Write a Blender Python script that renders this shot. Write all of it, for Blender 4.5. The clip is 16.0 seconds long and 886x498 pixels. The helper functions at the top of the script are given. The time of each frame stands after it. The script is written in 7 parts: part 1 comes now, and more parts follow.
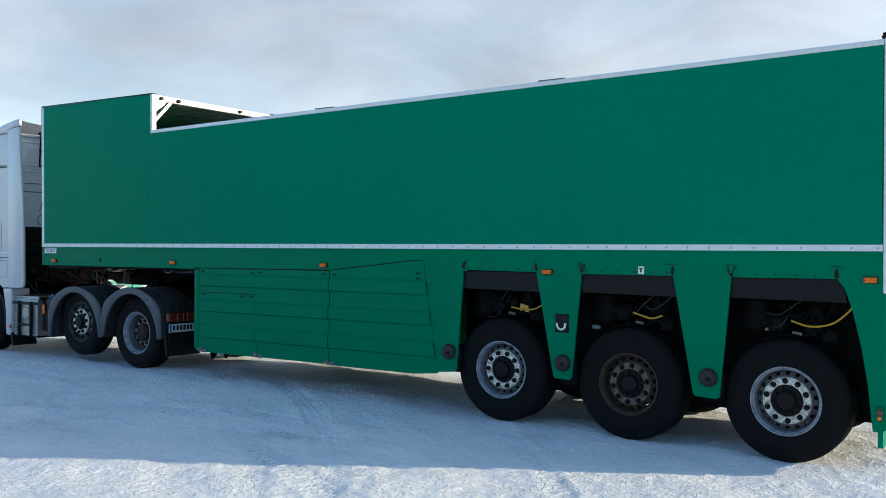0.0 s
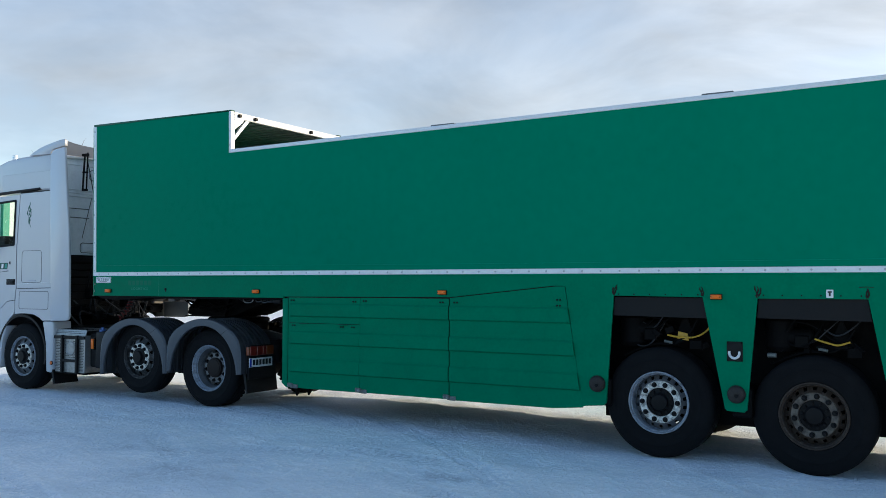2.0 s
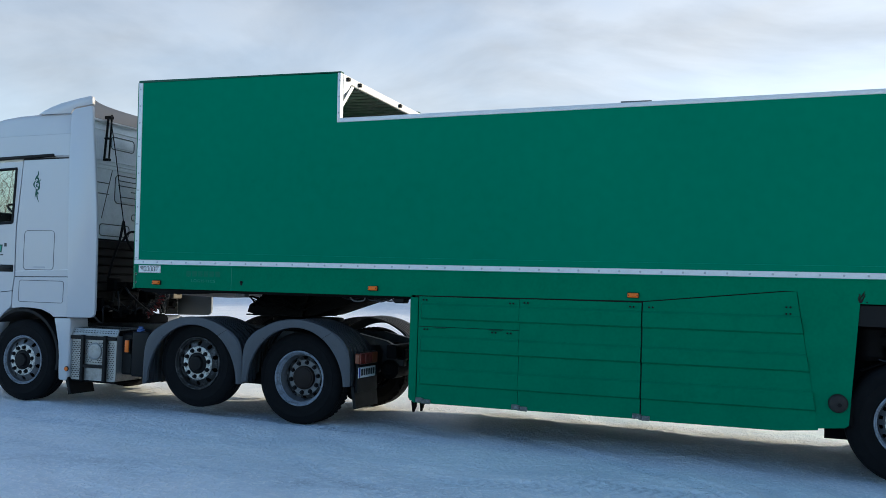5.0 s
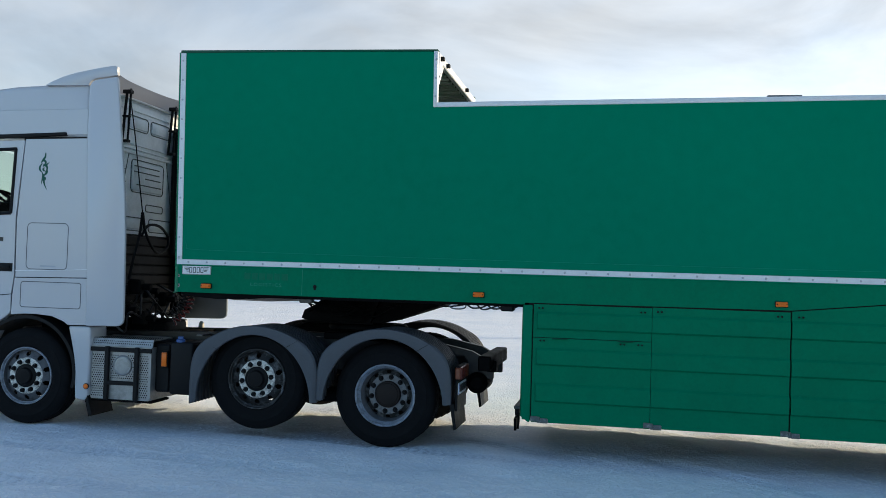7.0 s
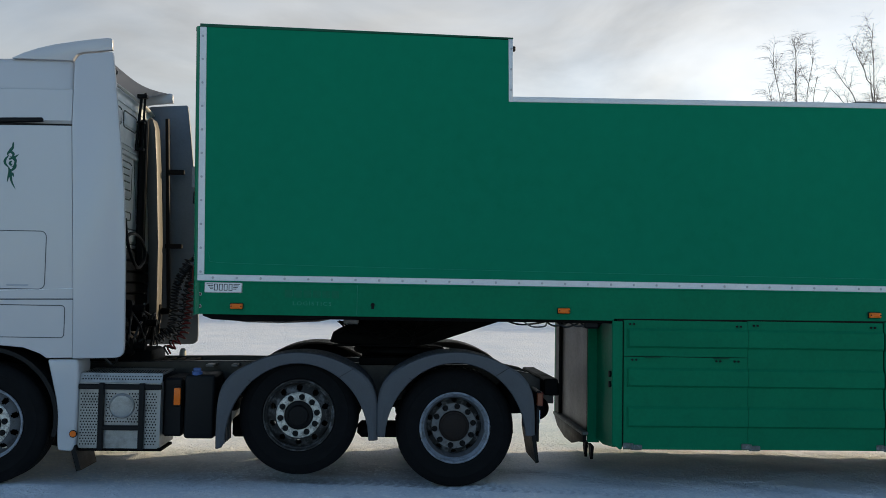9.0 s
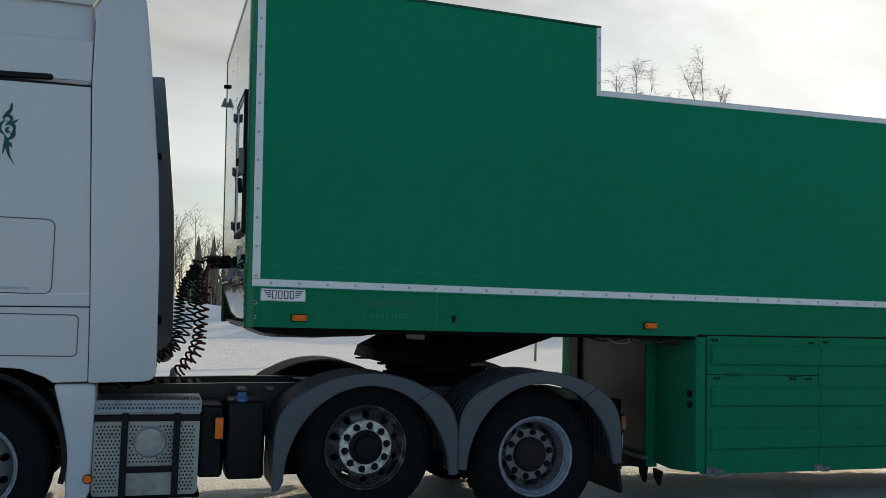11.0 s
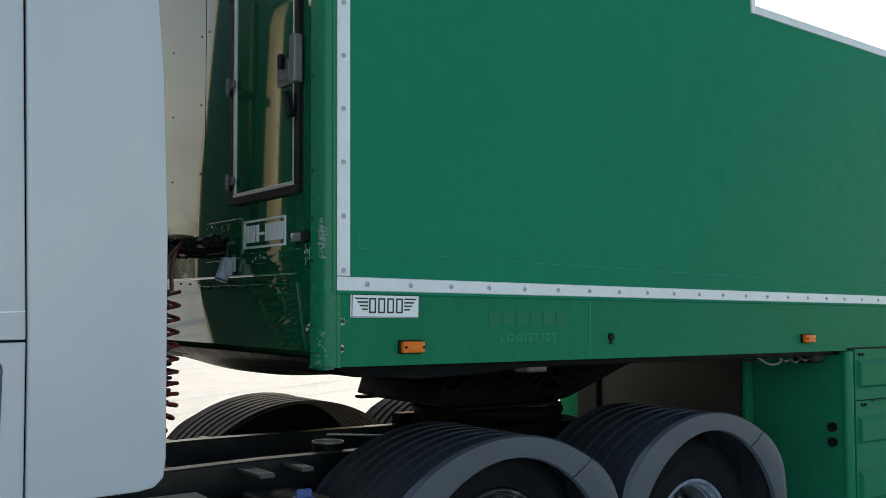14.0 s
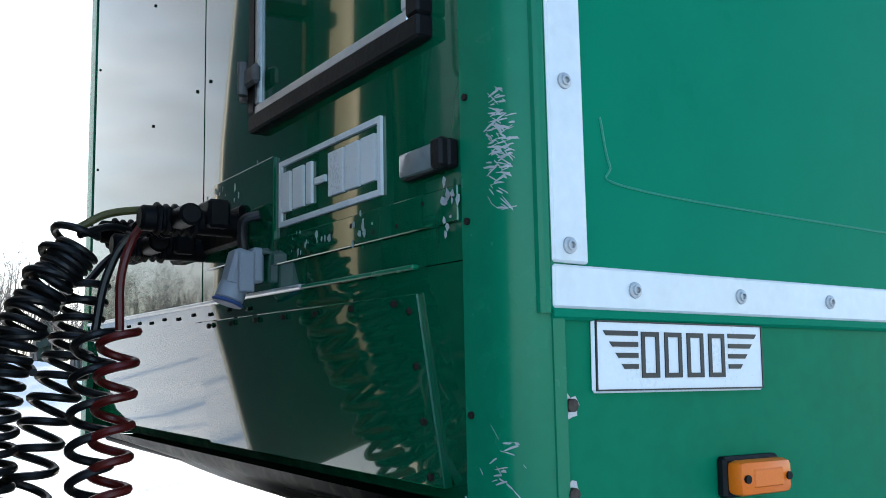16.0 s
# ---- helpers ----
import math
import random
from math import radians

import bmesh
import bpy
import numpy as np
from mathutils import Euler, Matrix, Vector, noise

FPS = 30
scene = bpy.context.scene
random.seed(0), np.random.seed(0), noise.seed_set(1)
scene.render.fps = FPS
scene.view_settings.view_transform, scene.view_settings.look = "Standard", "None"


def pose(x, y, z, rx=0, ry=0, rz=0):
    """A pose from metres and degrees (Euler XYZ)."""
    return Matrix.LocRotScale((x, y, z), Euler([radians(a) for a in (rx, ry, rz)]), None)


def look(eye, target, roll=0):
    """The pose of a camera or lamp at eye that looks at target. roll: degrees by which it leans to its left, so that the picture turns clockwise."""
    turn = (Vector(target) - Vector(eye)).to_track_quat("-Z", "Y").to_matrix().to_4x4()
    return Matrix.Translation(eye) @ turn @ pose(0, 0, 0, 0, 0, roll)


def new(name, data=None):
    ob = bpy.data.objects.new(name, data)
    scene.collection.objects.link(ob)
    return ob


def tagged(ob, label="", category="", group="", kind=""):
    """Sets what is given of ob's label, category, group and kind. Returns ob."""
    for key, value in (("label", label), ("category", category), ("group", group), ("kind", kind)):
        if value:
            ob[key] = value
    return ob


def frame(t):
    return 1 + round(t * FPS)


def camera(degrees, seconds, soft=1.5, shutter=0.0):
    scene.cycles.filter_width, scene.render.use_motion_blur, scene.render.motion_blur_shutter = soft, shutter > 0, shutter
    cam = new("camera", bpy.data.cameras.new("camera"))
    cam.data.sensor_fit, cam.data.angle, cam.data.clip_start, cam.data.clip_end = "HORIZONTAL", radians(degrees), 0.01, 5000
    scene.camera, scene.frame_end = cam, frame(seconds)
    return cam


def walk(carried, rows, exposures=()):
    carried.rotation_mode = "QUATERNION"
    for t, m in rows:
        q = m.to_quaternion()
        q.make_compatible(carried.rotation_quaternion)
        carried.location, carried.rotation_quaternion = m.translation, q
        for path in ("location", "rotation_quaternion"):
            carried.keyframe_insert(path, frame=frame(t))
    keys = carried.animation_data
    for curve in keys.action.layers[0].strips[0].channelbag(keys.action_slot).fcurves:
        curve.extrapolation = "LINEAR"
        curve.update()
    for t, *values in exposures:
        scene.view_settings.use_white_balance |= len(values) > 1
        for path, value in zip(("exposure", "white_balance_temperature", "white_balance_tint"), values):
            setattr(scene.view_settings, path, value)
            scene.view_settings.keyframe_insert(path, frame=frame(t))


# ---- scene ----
cam = camera(51.9, 16.0, soft=0.5)
EXPOSURES = [
    (0.0, 0.18, 6250, 8), (3.0, 0.18, 6150, 8), (4.2, 0.18, 6120, 8), (6.5, 0.16, 6420, 8), (8.0, -0.06, 6650, 8), (9.0, -0.2, 6950, 9),
    (11.5, -0.36, 7600, 8), (12.5, -0.30, 8150, 8), (13.5, 0.15, 8350, 8), (14.0, 0.48, 8100, 9), (14.5, 0.86, 7900, 10), (15.0, 1.14, 7300, 10), (15.5, 1.22, 6900, 10), (16.0, 1.18, 6650, 10),
]
PATH = [
    (0, (13.218, -8.185, 1.782), (12.086, -6.536, 1.784), 0.4),
    (0.5, (12.7, -8.344, 1.752), (11.628, -6.656, 1.789), 0.7),
    (1, (12.144, -8.562, 1.747), (11.134, -6.836, 1.78), 0.8),
    (1.5, (11.615, -8.683, 1.702), (10.608, -6.955, 1.745), 0.4),
    (2, (11.06, -8.736, 1.661), (10.04, -7.018, 1.742), 0.2),
    (2.5, (10.468, -8.764, 1.622), (9.453, -7.042, 1.709), 0.3),
    (3, (9.837, -8.797, 1.655), (8.861, -7.054, 1.74), 0.8),
    (3.5, (9.186, -8.927, 1.663), (8.28, -7.146, 1.734), 1.0),
    (4, (8.533, -8.962, 1.573), (7.709, -7.142, 1.663), 1.1),
    (4.2, (8.268, -8.961, 1.567), (7.469, -7.13, 1.668), 1.2),
    (6.3, (5.393, -8.703, 1.672), (4.879, -6.771, 1.736), 1.7),
    (6.5, (5.123, -8.699, 1.683), (4.635, -6.761, 1.751), 1.5),
    (7, (4.418, -8.607, 1.733), (4.04, -6.645, 1.796), 1.8),
    (7.5, (3.728, -8.407, 1.765), (3.453, -6.426, 1.82), 1.9),
    (8, (2.973, -8.254, 1.764), (2.835, -6.26, 1.839), 1.7),
    (8.5, (2.305, -8.01, 1.725), (2.283, -6.012, 1.808), 1.2),
    (9, (1.645, -7.784, 1.688), (1.754, -5.79, 1.792), 1.0),
    (11.5, (-1.111, -5.919, 1.632), (-0.368, -4.068, 1.778), 1.6),
    (12, (-1.485, -5.358, 1.643), (-0.592, -3.574, 1.787), 1.5),
    (12.5, (-1.698, -4.714, 1.687), (-0.68, -2.998, 1.82), 1.7),
    (13, (-1.834, -4.144, 1.745), (-0.738, -2.474, 1.836), 2.2),
    (13.5, (-1.791, -3.515, 1.739), (-0.661, -1.869, 1.84), 1.4),
    (14, (-1.723, -2.904, 1.712), (-0.514, -1.317, 1.85), 0.6),
    (14.5, (-1.442, -2.358, 1.701), (-0.298, -0.727, 1.878), 0.9),
    (15, (-1.175, -1.811, 1.702), (-0.037, -0.182, 1.929), 0.9),
    (15.5, (-0.974, -1.274, 1.71), (0.203, 0.324, 1.956), 0.7),
    (16, (-0.689, -0.82, 1.717), (0.396, 0.839, 1.977), -0.1),
]
walk(cam, [(t, look(eye, target, roll)) for t, eye, target, roll in PATH], EXPOSURES)

# ---- world and sun ----
SUN_AZ, SUN_EL = 33.0, 14.5
wd = bpy.data.worlds.new("winter_sky")
scene.world = wd
wd.use_nodes = True
nt = wd.node_tree
nt.nodes.clear()


def wnode(kind, **kw):
    n = nt.nodes.new(kind)
    for k, v in kw.items():
        n.inputs[k].default_value = v
    return n


sky = wnode("ShaderNodeTexSky")
sky.sky_type, sky.sun_disc = "NISHITA", False
sky.sun_elevation, sky.sun_rotation = radians(SUN_EL), radians(90 - SUN_AZ)
sky.air_density, sky.dust_density, sky.ozone_density = 1.0, 0.7, 3.0
tc, mp = wnode("ShaderNodeTexCoord"), wnode("ShaderNodeMapping", Scale=(1.0, 1.0, 2.6))
n1 = wnode("ShaderNodeTexNoise", Scale=2.3, Detail=7.0, Roughness=0.55, Distortion=0.3)
ramp = wnode("ShaderNodeValToRGB")
ramp.color_ramp.elements[0].position, ramp.color_ramp.elements[1].position = 0.28, 0.68
ramp.color_ramp.elements[0].color, ramp.color_ramp.elements[1].color = (0.6, 0.6, 0.6, 1), (1.0, 1.0, 1.0, 1)
grey = wnode("ShaderNodeHueSaturation", Saturation=0.18, Value=0.68)
sep = wnode("ShaderNodeSeparateXYZ")
side_of_sun = wnode("ShaderNodeMapRange", **{"From Min": -0.35, "From Max": 0.5, "To Min": 0.05, "To Max": 1.0})
side_of_sun.interpolation_type = "SMOOTHSTEP"
n2 = wnode("ShaderNodeTexNoise", Scale=3.4, Detail=6.0, Roughness=0.55, Distortion=0.4)
shade = wnode("ShaderNodeMapRange", **{"From Min": 0.35, "From Max": 0.65, "To Min": 0.80, "To Max": 1.25})
cloud = wnode("ShaderNodeVectorMath")
cloud.operation = "SCALE"
cover = wnode("ShaderNodeMath")
cover.operation = "MULTIPLY"
mix = wnode("ShaderNodeMix")
mix.data_type = "RGBA"
veil = wnode("ShaderNodeVectorMath")
veil.operation = "MINIMUM"
veil.inputs[1].default_value = (5.0, 5.6, 6.6)
bg, out = wnode("ShaderNodeBackground", Strength=0.25), wnode("ShaderNodeOutputWorld")
for a, b in ((tc.outputs["Generated"], mp.inputs["Vector"]), (mp.outputs["Vector"], n1.inputs["Vector"]), (n1.outputs["Fac"], ramp.inputs["Fac"]),
             (veil.outputs["Vector"], grey.inputs["Color"]), (tc.outputs["Generated"], sep.inputs["Vector"]), (sep.outputs["Y"], side_of_sun.inputs["Value"]), (ramp.outputs["Color"], cover.inputs[0]), (side_of_sun.outputs["Result"], cover.inputs[1]), (cover.outputs[0], mix.inputs["Factor"]), (veil.outputs["Vector"], mix.inputs["A"]),
             (mp.outputs["Vector"], n2.inputs["Vector"]), (n2.outputs["Fac"], shade.inputs["Value"]), (shade.outputs["Result"], cloud.inputs["Scale"]), (grey.outputs["Color"], cloud.inputs[0]), (cloud.outputs["Vector"], mix.inputs["B"]), (sky.outputs["Color"], veil.inputs[0]), (mix.outputs["Result"], bg.inputs["Color"]), (bg.outputs["Background"], out.inputs["Surface"])):
    nt.links.new(a, b)
sl = bpy.data.lights.new("sun", "SUN")
sl.energy, sl.angle, sl.color = 4.9, radians(0.8), (1.0, 0.82, 0.57)
sun = new("sun", sl)
sv = Vector((math.cos(radians(SUN_AZ)) * math.cos(radians(SUN_EL)), math.sin(radians(SUN_AZ)) * math.cos(radians(SUN_EL)), math.sin(radians(SUN_EL))))
sun.matrix_world = look(sv * 60, (0, 0, 0))


# ---- materials ----
def mat(name, col, rough=0.5, metal=0.0, coat=0.0, var=0.12, scale=3.0, bump=0.0, bscale=60.0, dirt=None, dirt_amount=0.0, dirt_scale=2.0, spec=0.5, dirt_from=0.5):
    """A paint, metal or rubber with two scales of tone, grime in blotches and a fine relief."""
    m = bpy.data.materials.new(name)
    m.use_nodes = True
    t = m.node_tree
    p = t.nodes["Principled BSDF"]
    L = t.links.new
    N = t.nodes.new
    co = N("ShaderNodeTexCoord")
    big, fine = N("ShaderNodeTexNoise"), N("ShaderNodeTexNoise")
    big.inputs["Scale"].default_value, big.inputs["Detail"].default_value = scale, 5
    fine.inputs["Scale"].default_value, fine.inputs["Detail"].default_value = scale * 14, 4
    L(co.outputs["Object"], big.inputs["Vector"])
    L(co.outputs["Object"], fine.inputs["Vector"])
    add = N("ShaderNodeMath")
    add.operation = "ADD"
    L(big.outputs["Fac"], add.inputs[0])
    L(fine.outputs["Fac"], add.inputs[1])
    mr = N("ShaderNodeMapRange")
    mr.inputs["From Min"].default_value, mr.inputs["From Max"].default_value = 0.6, 1.4
    mr.inputs["To Min"].default_value, mr.inputs["To Max"].default_value = 1 - var, 1 + var
    L(add.outputs[0], mr.inputs["Value"])
    hs = N("ShaderNodeHueSaturation")
    hs.inputs["Color"].default_value = (*col, 1)
    L(mr.outputs["Result"], hs.inputs["Value"])
    last = hs.outputs["Color"]
    if dirt_amount:
        dn = N("ShaderNodeTexNoise")
        dn.inputs["Scale"].default_value, dn.inputs["Detail"].default_value, dn.inputs["Roughness"].default_value = dirt_scale, 9, 0.7
        L(co.outputs["Object"], dn.inputs["Vector"])
        dr = N("ShaderNodeMapRange")
        dr.inputs["From Min"].default_value, dr.inputs["From Max"].default_value = dirt_from, dirt_from + 0.22
        dr.inputs["To Max"].default_value = dirt_amount
        L(dn.outputs["Fac"], dr.inputs["Value"])
        mx = N("ShaderNodeMix")
        mx.data_type = "RGBA"
        L(dr.outputs["Result"], mx.inputs["Factor"])
        L(last, mx.inputs["A"])
        mx.inputs["B"].default_value = (*dirt, 1)
        last = mx.outputs["Result"]
    L(last, p.inputs["Base Color"])
    rr = N("ShaderNodeMapRange")
    rr.inputs["From Min"].default_value, rr.inputs["From Max"].default_value = 0.6, 1.4
    rr.inputs["To Min"].default_value, rr.inputs["To Max"].default_value = rough * (0.8 if var > 0.02 else 0.98), min(1, rough * (1.25 if var > 0.02 else 1.02))
    L(add.outputs[0], rr.inputs["Value"])
    L(rr.outputs["Result"], p.inputs["Roughness"])
    p.inputs["Metallic"].default_value, p.inputs["Coat Weight"].default_value, p.inputs["Coat Roughness"].default_value = metal, coat, 0.06
    p.inputs["Specular IOR Level"].default_value = spec
    if bump:
        bn, bp = N("ShaderNodeTexNoise"), N("ShaderNodeBump")
        bn.inputs["Scale"].default_value, bn.inputs["Detail"].default_value = bscale, 4
        bp.inputs["Strength"].default_value, bp.inputs["Distance"].default_value = bump, 0.01
        L(co.outputs["Object"], bn.inputs["Vector"])
        L(bn.outputs["Fac"], bp.inputs["Height"])
        L(bp.outputs["Normal"], p.inputs["Normal"])
    return m


GREEN = mat("green_panel_paint", (0.0, 0.188, 0.100), 0.3, coat=0.0, var=0.07, scale=0.6, bump=0.012, bscale=3, spec=0.02)
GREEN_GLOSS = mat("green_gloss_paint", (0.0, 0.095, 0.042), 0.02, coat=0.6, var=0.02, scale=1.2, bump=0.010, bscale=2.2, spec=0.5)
GREEN_POST = mat("green_post_paint", (0.0, 0.165, 0.08), 0.24, var=0.08, scale=2.0, bump=0.02, bscale=6, spec=0.22)
GREEN_SKIRT = mat("green_skirt_paint", (0.0, 0.165, 0.079), 0.4, var=0.1, scale=2.5, bump=0.04, bscale=18, dirt=(0.003, 0.12, 0.06), dirt_amount=0.4, dirt_scale=4, spec=0.04)
GREEN_DARK = mat("green_worn_paint", (0.0, 0.075, 0.04), 0.45, var=0.2, scale=3, dirt=(0.012, 0.02, 0.016), dirt_amount=0.5, dirt_scale=5, spec=0.25)
ALU = mat("brushed_aluminium", (0.72, 0.73, 0.75), 0.38, metal=0.75, var=0.08, scale=6, dirt=(0.35, 0.36, 0.37), dirt_amount=0.3, dirt_scale=8)
ALU_WHITE = mat("white_anodised_strip", (0.67, 0.68, 0.675), 0.4, metal=0.1, var=0.07, scale=5, dirt=(0.36, 0.36, 0.34), dirt_amount=0.18, dirt_scale=9)
RIVET = mat("zinc_rivet", (0.42, 0.43, 0.44), 0.45, metal=0.6, var=0.2, scale=40)
WHITE = mat("white_cab_paint", (0.492, 0.495, 0.508), 0.25, coat=0.3, var=0.006, scale=0.7)
# cab's white lifted far above WHITE, standing in for bounced light
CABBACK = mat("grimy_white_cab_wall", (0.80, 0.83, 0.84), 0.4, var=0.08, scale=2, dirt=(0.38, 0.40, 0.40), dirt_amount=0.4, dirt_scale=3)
# far fairing's white darkened to slate, standing in for shade on its inner face
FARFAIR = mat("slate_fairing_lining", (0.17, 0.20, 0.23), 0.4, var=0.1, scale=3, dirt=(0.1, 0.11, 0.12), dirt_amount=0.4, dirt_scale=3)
GREYPL = mat("grey_mudguard_plastic", (0.066, 0.072, 0.082), 0.42, var=0.12, scale=5, bump=0.06, bscale=120, dirt=(0.11, 0.11, 0.11), dirt_amount=0.3, dirt_scale=6, spec=0.35)
STEEL = mat("dull_grey_steel", (0.15, 0.15, 0.15), 0.45, metal=0.4, var=0.2, scale=30, dirt=(0.05, 0.045, 0.04), dirt_amount=0.5, dirt_scale=20)
GREYLIP = mat("pale_grey_plastic", (0.072, 0.078, 0.088), 0.5, var=0.14, scale=5, bump=0.06, bscale=120, dirt=(0.06, 0.064, 0.072), dirt_amount=0.45, dirt_scale=5, spec=0.3)
BELLY = mat("scraped_black_plate", (0.010, 0.009, 0.008), 0.32, var=0.3, scale=4, bump=0.05, bscale=20, dirt=(0.30, 0.27, 0.20), dirt_amount=0.85, dirt_scale=4.5, spec=0.15, dirt_from=0.5)
BLACK = mat("black_plastic", (0.005, 0.0053, 0.006), 0.5, var=0.2, scale=8, bump=0.08, bscale=90, spec=0.18)
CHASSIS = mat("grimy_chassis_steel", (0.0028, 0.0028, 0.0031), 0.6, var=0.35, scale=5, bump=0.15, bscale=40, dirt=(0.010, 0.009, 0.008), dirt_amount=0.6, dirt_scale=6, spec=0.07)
RAIL = mat("worn_glossy_frame_paint", (0.009, 0.009, 0.0095), 0.36, var=0.3, scale=5, bump=0.08, bscale=30, dirt=(0.05, 0.048, 0.044), dirt_amount=0.5, dirt_scale=8, spec=0.5)
RUBBER = mat("tyre_rubber", (0.0048, 0.0051, 0.0058), 0.78, var=0.25, scale=7, bump=0.2, bscale=80, dirt=(0.013, 0.014, 0.016), dirt_amount=0.35, dirt_scale=6, spec=0.13)
RIM = mat("silver_rim", (0.25, 0.28, 0.325), 0.42, metal=0.2, var=0.2, scale=8, bump=0.05, bscale=60, dirt=(0.05, 0.043, 0.038), dirt_amount=0.75, dirt_scale=16, dirt_from=0.46)
RIM_WHITE = mat("white_lug_ring", (0.70, 0.67, 0.60), 0.5, var=0.2, scale=14, dirt=(0.04, 0.034, 0.028), dirt_amount=0.9, dirt_scale=26, dirt_from=0.44)
RIM_MID = mat("grey_wheel_disc", (0.105, 0.108, 0.115), 0.5, metal=0.15, var=0.3, scale=10, bump=0.1, bscale=60, dirt=(0.02, 0.018, 0.016), dirt_amount=0.75, dirt_scale=12)
RIM_GREY = mat("grey_lug_ring", (0.17, 0.172, 0.178), 0.5, metal=0.1, var=0.25, scale=14, dirt=(0.04, 0.034, 0.028), dirt_amount=0.8, dirt_scale=24)
HUB_BROWN = mat("greasy_brown_hub", (0.016, 0.011, 0.009), 0.6, var=0.4, scale=14, bump=0.2, bscale=60, spec=0.2)
RIM_OLD = mat("stained_lug_ring", (0.125, 0.10, 0.078), 0.6, var=0.3, scale=12, dirt=(0.03, 0.022, 0.016), dirt_amount=1.0, dirt_scale=15, dirt_from=0.42)
RIM_DARK = mat("black_flaking_rim", (0.022, 0.021, 0.02), 0.55, metal=0.2, var=0.35, scale=9, bump=0.15, bscale=60, dirt=(0.30, 0.31, 0.32), dirt_amount=0.8, dirt_scale=9)
RIM_RUST = mat("rusty_grimy_rim", (0.040, 0.028, 0.021), 0.75, var=0.4, scale=9, bump=0.2, bscale=60, dirt=(0.17, 0.145, 0.12), dirt_amount=0.4, dirt_scale=24, spec=0.25)
HUB = mat("oily_black_hub", (0.005, 0.005, 0.0055), 0.5, var=0.3, scale=12, bump=0.2, bscale=60, spec=0.15)
AMBER_DULL = mat("dull_amber_lens", (0.17, 0.035, 0.008), 0.3, coat=0.2, var=0.2, scale=30)
ORANGE = mat("amber_lens", (0.78, 0.15, 0.006), 0.35, coat=0.12, var=0.1, scale=30, spec=0.3)
REDLENS = mat("red_lens", (0.14, 0.012, 0.008), 0.3, coat=0.2, var=0.2, scale=30)
CLEARLENS = mat("clear_ribbed_lens", (0.15, 0.17, 0.17), 0.2, coat=0.3, var=0.3, scale=40)
YELLOW = mat("yellow_hose", (0.46, 0.27, 0.018), 0.5, var=0.15, scale=12)
OCHRE = mat("dull_yellow_hose", (0.16, 0.15, 0.05), 0.5, var=0.2, scale=20)
REDHOSE = mat("red_air_hose", (0.16, 0.013, 0.01), 0.42, coat=0.1, var=0.2, scale=20)
BLKHOSE = mat("black_air_hose", (0.01, 0.01, 0.011), 0.42, coat=0.1, var=0.2, scale=20)
SOCKET = mat("grey_socket_plastic", (0.33, 0.36, 0.4), 0.4, var=0.06, scale=20)
BLUE = mat("blue_plastic", (0.035, 0.09, 0.25), 0.45, var=0.15, scale=20)
SCRAPED = mat("bare_scraped_metal", (0.36, 0.40, 0.40), 0.5, var=0.3, scale=60, dirt=(0.12, 0.2, 0.17), dirt_amount=0.6, dirt_scale=50)
BADGE = mat("white_badge", (0.72, 0.73, 0.73), 0.3, var=0.04, scale=12)
INK = mat("black_ink", (0.012, 0.012, 0.013), 0.4, var=0.1, scale=20)
GREENINK = mat("green_decal", (0.004, 0.075, 0.052), 0.35, var=0.1, scale=20, spec=0.2)
FADED = mat("faded_green_lettering", (0.012, 0.225, 0.14), 0.4, var=0.1, scale=20, spec=0.2)
FADED_DK = mat("faded_dark_lettering", (0.0, 0.147, 0.074), 0.4, var=0.1, scale=20, spec=0.12)
BLUEMARK = mat("blue_plate_band", (0.02, 0.05, 0.35), 0.4, var=0.05, scale=20)
MIRRORGREY = mat("perforated_steel", (0.32, 0.32, 0.31), 0.42, metal=0.6, var=0.15, scale=10, dirt=(0.07, 0.065, 0.06), dirt_amount=0.6, dirt_scale=6)
DARKSEAT = mat("dark_cab_interior", (0.03, 0.03, 0.033), 0.7, var=0.2, scale=8)
CURTAIN = mat("grey_liner_board", (0.09, 0.085, 0.075), 0.6, var=0.3, scale=4)
RIB = mat("pale_roof_rib", (0.55, 0.54, 0.5), 0.5, var=0.2, scale=6)
BAYWALL = mat("dark_glossy_bay_panel", (0.019, 0.018, 0.016), 0.4, var=0.2, scale=4, bump=0.03, bscale=6, spec=0.3)
DULLSTEEL = mat("dull_chipped_steel", (0.10, 0.115, 0.11), 0.6, metal=0.2, var=0.35, scale=25, dirt=(0.36, 0.38, 0.37), dirt_amount=0.7, dirt_scale=22)
CAP = mat("rusty_dark_cap", (0.020, 0.017, 0.015), 0.6, var=0.35, scale=14, bump=0.2, bscale=70, dirt=(0.06, 0.05, 0.04), dirt_amount=0.5, dirt_scale=20, spec=0.3)
BARK = mat("birch_bark", (0.16, 0.145, 0.135), 0.8, var=0.4, scale=6)
TWIG = mat("brown_twigs", (0.085, 0.065, 0.055), 0.85, var=0.3, scale=2)
FARWOOD = mat("far_bare_wood", (0.13, 0.11, 0.105), 0.9, var=0.3, scale=0.4)
SPRUCE = mat("dark_spruce", (0.02, 0.035, 0.025), 0.9, var=0.4, scale=1.0)
HALLWHITE = mat("white_hall_cladding", (0.72, 0.73, 0.73), 0.5, var=0.05, scale=0.6)
HALLGREEN = mat("green_hall_trim", (0.01, 0.27, 0.19), 0.45, var=0.06, scale=0.8)

